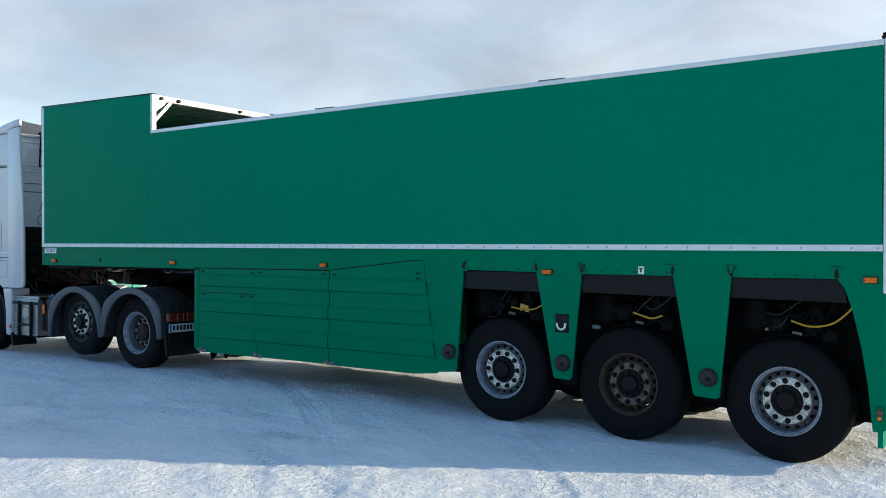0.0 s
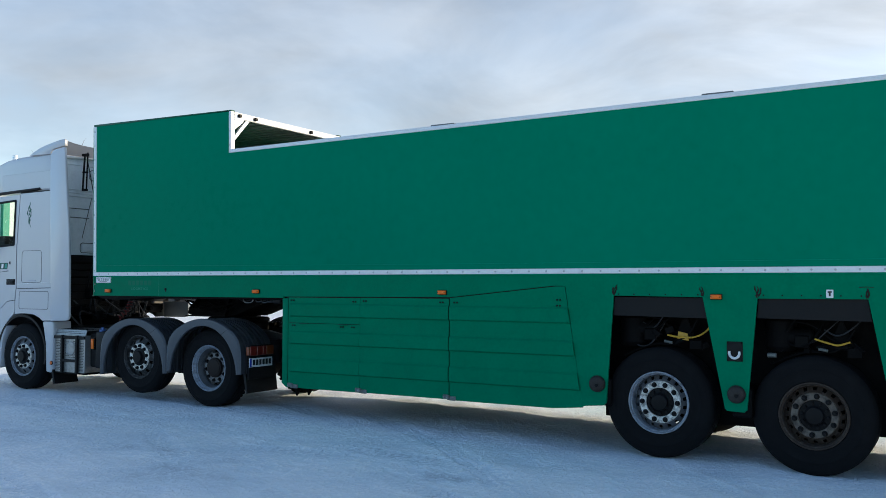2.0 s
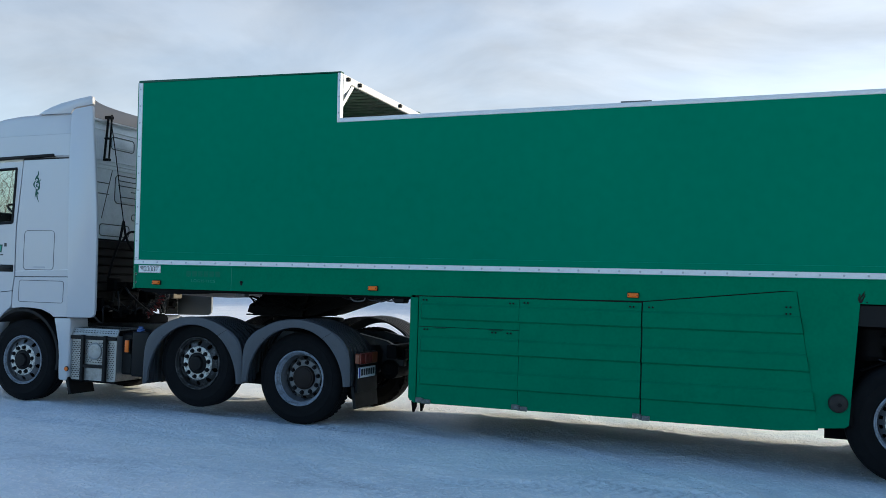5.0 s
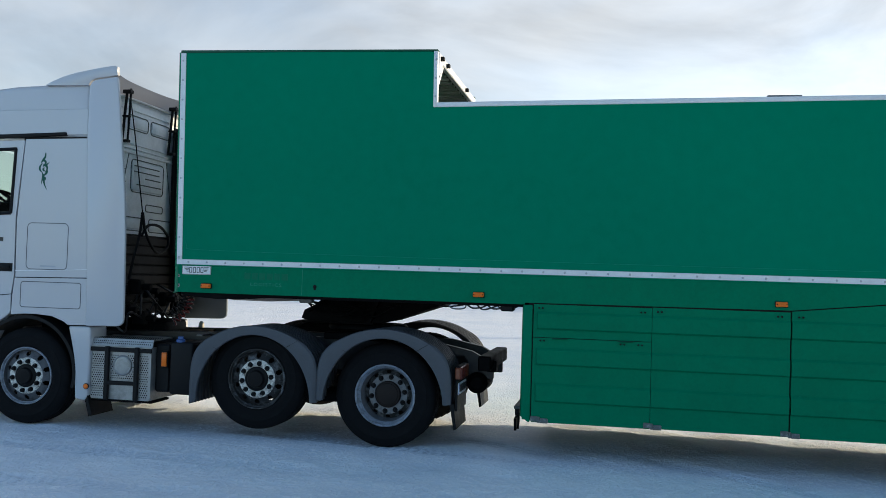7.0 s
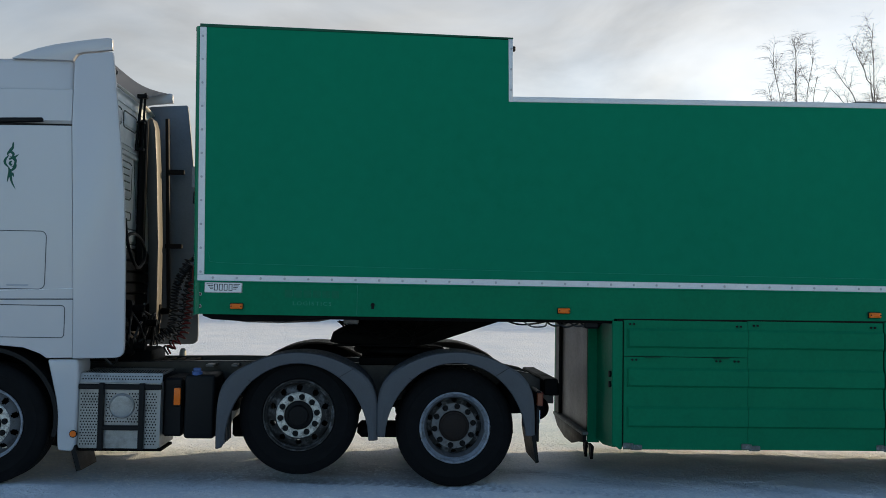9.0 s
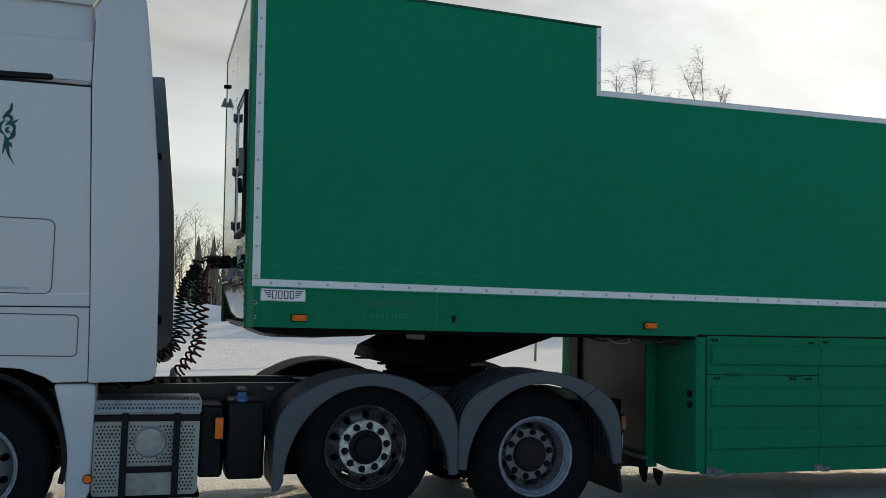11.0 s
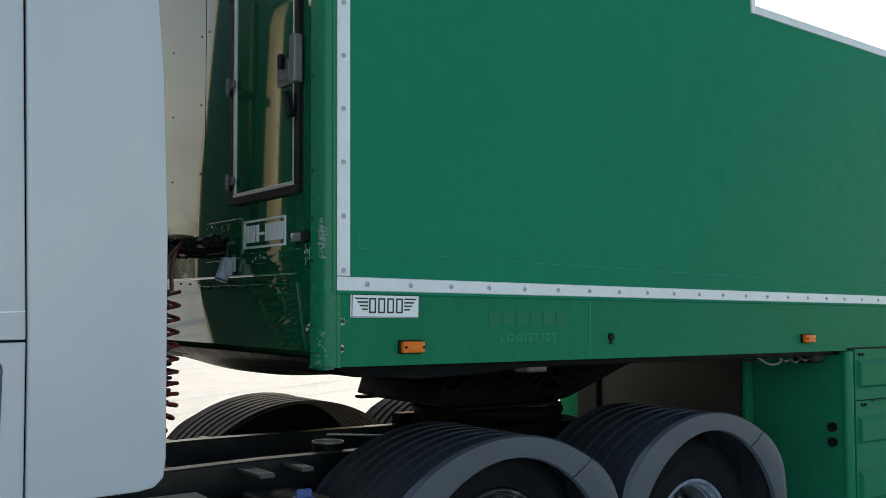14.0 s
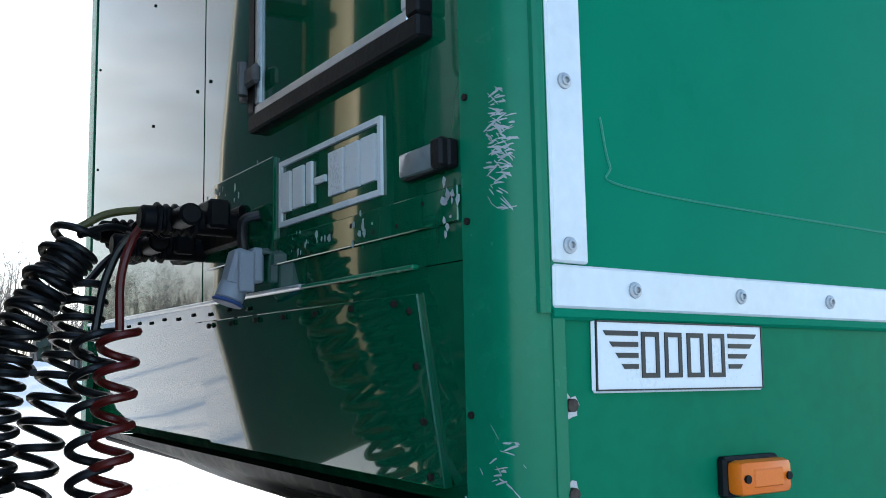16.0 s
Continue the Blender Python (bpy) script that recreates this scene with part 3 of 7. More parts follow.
def hub_mesh(w, deep, many):
    h = w / 2
    if many:
        h -= 0.045
        return lathe([(0.143, -h + 0.06), (0.143, -h + 0.032), (0.128, -h + 0.032), (0.098, -h + 0.028), (0.084, -h + 0.018), (0.080, -h - 0.014), (0.072, -h - 0.022), (0.036, -h - 0.026), (0, -h - 0.026)], 40)
    if deep:
        return lathe([(0.132, -h + 0.17), (0.132, -h + 0.12), (0.126, -h + 0.108), (0.112, -h + 0.104), (0.108, -h + 0.098), (0.09, -h + 0.092), (0, -h + 0.090)], 40)
    return lathe([(0.124, -h + 0.05), (0.122, -h + 0.008), (0.110, -h + 0.0), (0.09, -h - 0.002), (0.086, -h - 0.022), (0.078, -h - 0.034), (0.04, -h - 0.037), (0, -h - 0.037)], 40)


def nut_mesh():
    return join(cyl(0.0195, -0.032, 0.004, "y", 6, 0.003), cyl(0.0255, -0.009, 0.006, "y", 16, 0.003))


def wheel(parent, x, y_out, z, R, kind, near=True, turn=0.0):
    """One road wheel: the tyre carries its rim, hub and nuts. y_out: the plane of the outer sidewall."""
    w, deep, rim_mat, rim_key, lugs = {"steer": (0.30, False, RIM, "a", False), "tag": (0.30, False, RIM_DARK, "c", False), "drive": (0.30, True, RIM, "a", True),
                                       "trailer": (0.36, False, RIM, "a", False), "trailer_rust": (0.36, False, RIM_RUST, "b", False)}[kind]
    many = kind.startswith("trailer")
    y = y_out + w / 2 if near else y_out - w / 2
    tyre = part("wheel", shared("tyre_%.2f_%.2f_%d" % (R, w, lugs), lambda: tyre_mesh(R, w, lugs), RUBBER), RUBBER, parent, loc=(x, y, z))
    subs = [part("rim", shared("rim_%.2f_%d_%s" % (w, deep, rim_key), lambda: rim_mesh(w, deep), rim_mat), rim_mat, tyre, "silver-painted steel rim with round hand holes" if rim_key == "a" else "rusty grimy steel rim" if rim_key == "b" else "dark flaking steel rim", loc=(x, y, z)),
            part("hub", shared("hub_%.2f_%d_%d" % (w, deep, many), lambda: hub_mesh(w, deep, many), HUB_BROWN if deep else HUB), HUB_BROWN if deep else HUB, tyre, "greasy brown hub" if deep else "oily black hub", loc=(x, y, z))]
    dm, rm = {"drive": (RIM_DARK, RIM_GREY), "trailer_rust": (RIM_RUST, RIM_OLD), "tag": (RIM_DARK, RIM_WHITE)}.get(kind, (RIM_MID, RIM_WHITE))
    subs += [part("wheel_disc", shared("disc_%.2f_%d_%d_%s" % (w, deep, many, dm.name), lambda: disc_mesh(w, deep, many), dm), dm, tyre, "grimy wheel disc with hand holes", loc=(x, y, z)),
             part("lug_ring", shared("ring_%.2f_%d_%s" % (w, deep, rm.name), lambda: ring_mesh(w, deep, many), rm), rm, tyre, loc=(x, y, z))]
    # steer and drive wells take a darker grey, painted in for depth shading
    wm = {"trailer_rust": RIM_RUST, "tag": RIM_DARK, "trailer": RIM}.get(kind, RIM_MID)
    subs.append(part("rim_well", shared("well_%.2f_%d_%s" % (w, deep, wm.name), lambda: well_mesh(w, deep), wm), wm, tyre, loc=(x, y, z)))
    subs.append(part("brake_drum", shared("drum_%.2f" % w, lambda: lathe([(0.08, -w / 2 + 0.19), (0.233, -w / 2 + 0.19), (0.236, -w / 2 + 0.2), (0.236, w / 2 - 0.02), (0.1, w / 2 - 0.02)], 32), CHASSIS), CHASSIS, tyre, "rusty black brake drum", loc=(x, y, z)))
    ny = -w / 2 + (0.146 if deep else 0.055 if many else 0.010)
    rb = 0.170 if deep else 0.176 if many else 0.156
    for i in range(10):
        a = radians(turn) + 2 * math.pi * i / 10
        subs.append(part("lug_nut", shared("lug_nut", nut_mesh, HUB), HUB, tyre, loc=(x + rb * math.cos(a), y + (ny if near else -ny), z + rb * math.sin(a))))
        if many:
            a += math.pi / 10
            hy = -w / 2 + 0.077
            subs.append(part("hub_bolt", shared("hub_bolt", lambda: cyl(0.015, -0.022, 0.006, "y", 8, 0.003), HUB), HUB, tyre, loc=(x + 0.113 * math.cos(a), y + (hy if near else -hy), z + 0.113 * math.sin(a))))
    for o in (tyre, *subs):
        if not near:
            o.rotation_euler = (0, 0, math.pi)
    if not near:
        for s in subs:
            s.matrix_parent_inverse = Matrix.Rotation(-math.pi, 4, "Z") @ Matrix.Translation(-PLACE[tyre])
    return tyre


# ---- semi-trailer ----
def gz(x, y):
    return float(ground_z(x, y))


WIDE = 2.36
trailer = thing("semi_trailer", (6.0, 1.25, gz(6.0, 1.25)), "long green box semi-trailer with white edge strips on three axles", "trailer")


def fx(z):
    """The front edge leans a little forward."""
    return -0.02 * (z - 1.79)


def rail_top(x):
    return 3.432 + (x - 2.66) * 0.0112


SEAM = 1.787


def seam_z(x):
    return SEAM + 0.0006 * x


# side walls with the stepped top
side = [(fx(SEAM), SEAM), (11.96, seam_z(11.96)), (11.96, rail_top(11.96) - 0.045), (2.65, rail_top(2.68) - 0.045), (2.635, 3.93), (fx(3.97), 3.972)]
part("side_panel", prism(side, 0.004, 0.06), GREEN, trailer, "smooth green painted side wall")
part("side_panel", prism(side, WIDE - 0.06, WIDE - 0.004), GREEN, trailer)
for y0, y1 in ((-0.004, 0.07), (WIDE - 0.07, WIDE + 0.004)):
    strip = part("bottom_strip", prism([(0.0, SEAM), (11.97, seam_z(11.97)), (11.97, seam_z(11.97) + 0.056), (0.0, SEAM + 0.052)], y0 if y0 < 1 else WIDE - 0.05, 0.05 if y0 < 1 else y1, bev=0.003, seg=1), ALU_WHITE, trailer, "white riveted aluminium strip")
    post = part("corner_strip", prism([(0.0, SEAM + 0.054), (0.056, SEAM + 0.054), (0.056 + fx(3.95), 3.955), (fx(3.95), 3.955)], y0 if y0 < 1 else WIDE - 0.05, 0.05 if y0 < 1 else y1, bev=0.003, seg=1), ALU_WHITE, trailer, "white riveted aluminium strip")
    part("top_rail", prism([(2.655, rail_top(2.66) - 0.047), (11.97, rail_top(11.97) - 0.047), (11.97, rail_top(11.97)), (2.655, rail_top(2.66))], y0 - 0.002, y1 + 0.002, bev=0.006), ALU_WHITE, trailer, "pale aluminium top rail")
    part("step_post", prism([(2.62, rail_top(2.66) - 0.047), (2.656, rail_top(2.66) - 0.047), (2.650, 3.935), (2.61, 3.935)], y0 - 0.001, y1, bev=0.004), ALU_WHITE, trailer, "pale aluminium post of the stepped edge")
    part("roof_edge", prism([(fx(3.97), 3.957), (2.652, 3.937), (2.652, 3.951), (fx(3.97), 3.985)], y0, y1, bev=0.004), GREEN_DARK, trailer)
    if y0 < 1:
        for i in range(60):
            x = 0.13 + 0.2 * i
            part("rivet", shared("rivet", lambda: lathe([(0.0105, 0), (0.010, -0.0025), (0.0065, -0.0035), (0.006, -0.006), (0.004, -0.0065), (0.0035, -0.003), (0, -0.003)], 16), RIVET), RIVET, strip, loc=(x, y0, seam_z(x) + 0.026))
        for i in range(11):
            z = 1.862 + 0.2015 * i
            part("rivet", MESHES["rivet"], RIVET, post, loc=(0.026 + fx(z), y0, z))
        for i in range(3):
            part("rivet", MESHES["rivet"], RIVET, strip, loc=(2.637, y0, 3.49 + 0.18 * i))
for x in (5.85, 8.9):
    part("rail_joint", box(x - 0.14, x + 0.16, -0.006, 0.08, rail_top(x) - 0.004, rail_top(x) + 0.012, 0.004), STEEL, trailer)
part("bead", tube([(0.0, 0.004, SEAM - 0.006), (11.97, 0.004, seam_z(11.97) - 0.006)], 0.008, 8), GREEN, trailer)
part("bead", tube([(-0.006, 0.008, SEAM - 0.006), (fx(3.95) - 0.006, 0.008, 3.95)], 0.010, 10), GREEN_POST, trailer)
part("scuff", tube(bend([(0.085, 0.0036, 2.03), (0.10, 0.0036, 1.97), (0.13, 0.0036, 1.945), (0.5, 0.0036, 1.935), (1.5, 0.0036, 1.925), (4.0, 0.0036, 1.91), (8.0, 0.0036, 1.905), (11.8, 0.0036, 1.915)]), 0.0018, 5), FADED, trailer, "faint pale line")

# lower skirt with the wheel openings
low = [(-0.0, SEAM - 0.008), (11.99, seam_z(11.99) - 0.008), (12.0, 0.33), (11.97, 0.31), (11.9, 0.31), (11.86, 0.70), (11.81, 1.0), (11.74, 1.3), (11.68, 1.48), (11.62, 1.56),
       (10.731, 1.556), (10.632, 0.47), (10.60, 0.45), (10.41, 0.46), (10.388, 0.48), (10.192, 1.556), (9.256, 1.554), (9.154, 0.52), (9.13, 0.495), (8.97, 0.50), (8.952, 0.52),
       (8.752, 1.562), (7.862, 1.57), (7.78, 0.49), (7.75, 0.465), (7.527, 0.445), (7.341, 1.664), (7.22, 1.668), (5.96, 1.536), (3.56, 1.522), (3.56, 1.505), (0.0, 1.505)]
part("skirt", prism(low, 0.006, 0.03), GREEN_SKIRT, trailer, "green painted steel skirt with three wheel openings")
part("skirt", prism([(0.0, SEAM - 0.01), (12.0, seam_z(12) - 0.01), (12.0, 1.5), (0.0, 1.505)], WIDE - 0.03, WIDE - 0.006), GREEN_SKIRT, trailer)
# unseen far side, drawn low without wheel openings to hold back the sun
part("skirt", prism([(3.6, 1.5), (12.0, 1.5), (12.0, 0.30), (6.0, 0.22), (3.6, 0.16)], WIDE - 0.03, WIDE - 0.006), GREEN_SKIRT, trailer)


def cut_to(bm, cuts):
    for co, no in cuts:
        bmesh.ops.bisect_plane(bm, geom=bm.verts[:] + bm.edges[:] + bm.faces[:], plane_co=co, plane_no=no, clear_outer=True)
        bmesh.ops.holes_fill(bm, edges=[e for e in bm.edges if e.is_boundary], sides=0)
    return bm


def band(x0, x1, za, zb, ends):
    """A raised band, stepping back sharply below, softly above and at its front end."""
    bm = bmesh.new()
    outer = [(x0, za - 0.014), (x1, za - 0.014), (x1, zb), (x0, zb)]
    inner = [(x0 + ends, za + 0.004), (x1, za + 0.004), (x1, zb - 0.022), (x0 + ends, zb - 0.022)]
    a, b, c = [[bm.verts.new((x, y, z)) for x, z in ring] for y, ring in ((0.003, outer), (-0.018, inner), (0.012, outer))]
    bm.faces.new(b)
    bm.faces.new(c[::-1])
    for k in range(4):
        m = (k + 1) % 4
        bm.faces.new((a[k], a[m], b[m], b[k]))
        bm.faces.new((c[k], c[m], a[m], a[k]))
    return bm


def ribbed(name, label, x0, x1, z0, z1, cuts=(), lead=0.0):
    """A pressed door panel: a flat sheet with raised bands."""
    door_sheet = part(name, cut_to(box(x0, x1, 0.004, 0.03, z0, z1), cuts), GREEN_SKIRT, trailer, label)
    for za, zb in ((0.608, 0.775), (0.952, 1.105), (1.288, 1.445)):
        if za > z0 + 0.02 and zb < z1:
            part("pressed_band", cut_to(band(x0 + lead, x1, za, zb, 0.012 if lead else 0.0), cuts), GREEN_SKIRT, door_sheet)
    return door_sheet


def latch_pair(parent, x, z, s=1):
    for dx in (0, 0.035):
        part("bolt", shared("door_bolt", lambda: cyl(0.009, -0.008, 0.004, "y", 10), HUB), HUB, parent, loc=(x + s * dx, 0.0, z))


def hinge(parent, x, z):
    part("hinge", join(box(x - 0.075, x - 0.008, -0.012, 0.006, z, z + 0.05, 0.006), box(x + 0.012, x + 0.09, -0.012, 0.006, z - 0.012, z + 0.034, 0.006), moved(cyl(0.014, -0.012, 0.04, "z", 12), x, -0.010, z + 0.005)), DULLSTEEL, parent, "grey worn hinge")


d1a = ribbed("skirt_flap", "green ribbed flap above the skirt door", 3.65, 4.7375, 1.203, 1.512, lead=0.03)
d1 = ribbed("skirt_door", "green ribbed steel door with grey hinges", 3.65, 4.7375, 0.405, 1.197, lead=0.03)
d2 = ribbed("skirt_door", "green ribbed steel door with grey hinges", 4.7415, 5.948, 0.408, 1.518)
d3 = ribbed("skirt_door", "green ribbed steel door with a slanting rear edge", 5.962, 7.53, 0.40, 1.66, [((7.335, 0, 1.66), (1.17, 0, 0.185)), ((5.962, 0, 1.526), (-0.105, 0, 1.0)), ((7.2, 0, 0.40), (0.09, 0, -1.0))])
part("seam_filler", prism([(3.6, 0.42), (7.46, 0.44), (7.33, 1.68), (5.95, 1.58), (3.6, 1.56)], 0.031, 0.036), BLACK, trailer)
for p, x, z, s in ((d1a, 3.70, 1.478, 1), (d1a, 4.64, 1.47, 1), (d2, 4.79, 1.48, 1), (d2, 5.84, 1.478, 1), (d3, 6.02, 1.478, 1), (d1, 3.72, 1.172, 1), (d1, 4.46, 1.168, 1), (d1, 4.62, 1.168, 1), (d3, 7.25, 1.52, 1), (d3, 7.25, 1.46, 1)):
    latch_pair(p, x, z, s)
hinge(d1, 3.72, 0.412)
hinge(d2, 4.755, 0.412)
hinge(d3, 5.955, 0.41)
for x in (3.9, 4.5):
    part("handle", box(x - 0.07, x + 0.07, -0.018, 0.004, 1.19, 1.200, 0.004), GREEN_DARK, d1a)
part("rail_cap", prism([(3.548, 1.502), (3.64, 1.502), (3.64, 0.405), (3.62, 0.40), (3.552, 0.45)], 0.004, 0.034, bev=0.012), GREEN_SKIRT, trailer)
# cross wall in front of the load bay
front_wall = part("cross_wall", prism([(0.012, 1.495), (0.65, 1.495), (0.65, 0.40), (0.4, 0.385), (0.03, 0.42)], 3.56, 3.588, "x", bev=0.004, seg=1), GREEN_SKIRT, trailer, "dark green cross wall with a bent edge")
part("bay_side", box(3.478, 3.588, 0.652, 0.68, 0.36, 1.495, 0.003), GREEN_SKIRT, trailer, "green return of the cross wall")
part("cross_wall", prism([(2.14, 1.495), (WIDE - 0.01, 1.495), (WIDE - 0.01, 0.43), (2.14, 0.43)], 3.47, 3.50, "x"), GREEN_SKIRT, trailer)
part("bay_wall", box(3.475, 3.50, 0.684, 1.92, 0.45, 1.48), BAYWALL, trailer, "dark glossy front panel of the load bay")
part("bay_post", box(3.44, 3.50, 1.925, 2.135, 0.40, 1.48, 0.01), BLACK, trailer, "black bay post")
for z in (0.95, 1.04):
    part("grommet", moved(cyl(0.028, -0.012, 0.012, "x", 14), 3.553, 0.10, z), BLACK, front_wall)
part("mud_lip", prism([(0.64, 0.445), (2.14, 0.445), (2.14, 0.42), (1.95, 0.33), (1.55, 0.27), (1.2, 0.27), (0.9, 0.33), (0.64, 0.36)], 3.43, 3.47, "x", bev=0.01), BLACK, trailer, "black rubber lip below the bay")
part("lip_rail", box(3.42, 3.48, 0.62, 2.14, 0.43, 0.462, 0.006), DULLSTEEL, trailer)
for y, s in ((0.66, 1.0), (0.42, 0.85)):
    part("hook", prism([(y - 0.06, 0.37), (y + 0.07, 0.38), (y + 0.05, 0.30), (y - 0.02, 0.36 - 0.13 * s)], 3.45, 3.475, "x"), CHASSIS, trailer)
# unseen black slab added to cut light bouncing onto the snow below
part("bay_floor", box(3.8, 11.9, 0.5, WIDE - 0.5, 0.44, 0.47), CHASSIS, trailer)
# black sheets added as dark backing, closing the view past the wheels
part("inner_wall", box(7.6, 11.95, 0.48, 0.5, 0.3, 1.75), CHASSIS, trailer, "black backing added behind the wheels")
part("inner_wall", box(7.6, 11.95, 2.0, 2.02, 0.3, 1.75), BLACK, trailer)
# tail wall, unseen, carried low to stop sun reaching the wheel openings
part("tail_wall", box(11.93, 11.97, 0.06, WIDE - 0.06, 0.17, rail_top(11.9) - 0.05), GREEN, trailer, "plain green tail wall")
for y0, y1 in ((-0.006, 0.06), (WIDE - 0.06, WIDE + 0.006)):
    part("tail_post", box(11.972, 12.03, y0, y1, 1.45, rail_top(12.0) + 0.01, 0.008), ALU_WHITE, trailer, "white tail corner post")
part("tail_lamp", join(box(11.95, 12.0, -0.01, 0.04, rail_top(12) + 0.005, rail_top(12) + 0.03, 0.006), box(11.96, 12.01, -0.02, 0.03, rail_top(12) + 0.03, rail_top(12) + 0.05, 0.006)), BLACK, trailer)
# arch liners, lamps and fittings of the skirt
for x0, x1 in ((7.868, 8.758), (9.262, 10.186), (10.737, 11.66)):
    part("arch_liner", prism([(x0 - 0.0, 1.556), (x1, 1.556), (x1 + 0.03, 1.36), (x0 - 0.016, 1.372)], 0.032, 0.05), BLACK, trailer, "black rubber splash strip")
    n = 6
    for i in range(n):
        part("bolt", shared("arch_bolt", lambda: cyl(0.007, -0.006, 0.004, "y", 8), HUB), HUB, trailer, loc=(x0 + 0.05 + (x1 - x0 - 0.1) * i / (n - 1), 0.006, 1.585))
for x, z in ((7.87, 1.57), (8.75, 1.565), (9.26, 1.56), (10.19, 1.56), (10.735, 1.56), (11.62, 1.56)):
    rng = random.Random(int(x * 100))
    b = bmesh.new()
    for k in range(3):
        u, v = x + rng.uniform(-0.012, 0.012), z + rng.uniform(0.0, 0.015)
        line = [(u, 0.005, v)]
        for m in range(5):
            u, v = u + rng.uniform(-0.014, 0.014), v + rng.uniform(0.008, 0.026)
            line.append((u, 0.005, v))
        b = join(b, tube(line, [0.006, 0.009, 0.005, 0.008, 0.005, 0.002], 5))
    if x > 10:
        b = join(b, tube([(x - 0.07, 0.005, z + 0.10), (x - 0.01, 0.005, z + 0.105), (x + 0.05, 0.005, z + 0.10)], 0.003, 5))
    tagged(part("rust_crack", b, HUB_BROWN, trailer, "ragged rusty cracks in the paint"), kind="stuff")


def marker_lamp(x, z, parent, w=0.104, h=0.045):
    base = part("marker_lamp", box(x - w / 2 - 0.004, x + w / 2 + 0.004, -0.008, 0.008, z - h / 2 - 0.004, z + h / 2 + 0.004, 0.004), BLACK, parent, "amber side marker lamp in a black base")
    part("lens", box(x - w / 2, x + w / 2, -0.032, -0.004, z - h / 2, z + h / 2, 0.009, 2), ORANGE, base, "amber ribbed lens")
    for dx in (-0.048, 0.048):
        part("screw", shared("lamp_screw", lambda: cyl(0.0055, -0.0345, -0.028, "y", 10), HUB), HUB, base, loc=(x + dx * w / 0.12, 0.0, z))
    part("reflex", box(x - 0.03, x + 0.03, -0.034, -0.03, z - 0.012, z + 0.012, 0.003), ORANGE, base)


for x, z in ((0.335, 1.575), (3.12, 1.582), (5.868, 1.588), (8.882, 1.566), (11.879, 1.557)):
    marker_lamp(x, z, trailer)
part("bolt_cap", moved(join(cyl(0.017, -0.012, 0.01, "y", 16, 0.004), box(-0.012, 0.012, -0.001, 0.006, -0.035, 0.0, 0.001)), 1.48, 0.004, 1.605), HUB, trailer)
sign = part("small_sign", box(9.85, 9.91, -0.004, 0.008, 1.565, 1.64, 0.014, 3), BADGE, trailer, "small white sign with a dark letter")
part("sign_letter", join(box(9.863, 9.897, -0.006, -0.003, 1.612, 1.626), box(9.872, 9.888, -0.006, -0.003, 1.582, 1.614)), INK, sign)
ring = part("lashing_pocket", join(box(8.975, 9.12, -0.002, 0.008, 1.13, 1.15, 0.003), box(8.975, 9.12, -0.002, 0.008, 0.965, 0.985, 0.003), box(8.975, 8.99, -0.002, 0.008, 0.965, 1.15, 0.003), box(9.105, 9.12, -0.002, 0.008, 0.965, 1.15, 0.003), box(8.985, 9.11, -0.0005, 0.006, 0.975, 1.14)), BLACK, trailer, "black recessed lashing pocket with a steel ring")
part("lashing_ring", tube([(9.047 + 0.046 * math.cos(a), -0.014, 1.045 + 0.05 * math.sin(a)) for a in np.linspace(math.pi * 0.9, math.pi * 2.1, 14)], 0.0125, 8), ALU_WHITE, ring, "bare steel ring")
tail_marker = part("tail_marker", box(11.935, 11.975, -0.016, 0.004, 0.40, 0.52, 0.006), GREEN_DARK, trailer)
part("reflector", moved(cyl(0.022, -0.024, -0.012, "y", 16, 0.004), 11.955, 0, 0.47), REDLENS, tail_marker)
part("reflector", moved(cyl(0.016, -0.022, -0.012, "y", 16, 0.004), 11.952, 0, 0.425), ORANGE, tail_marker)
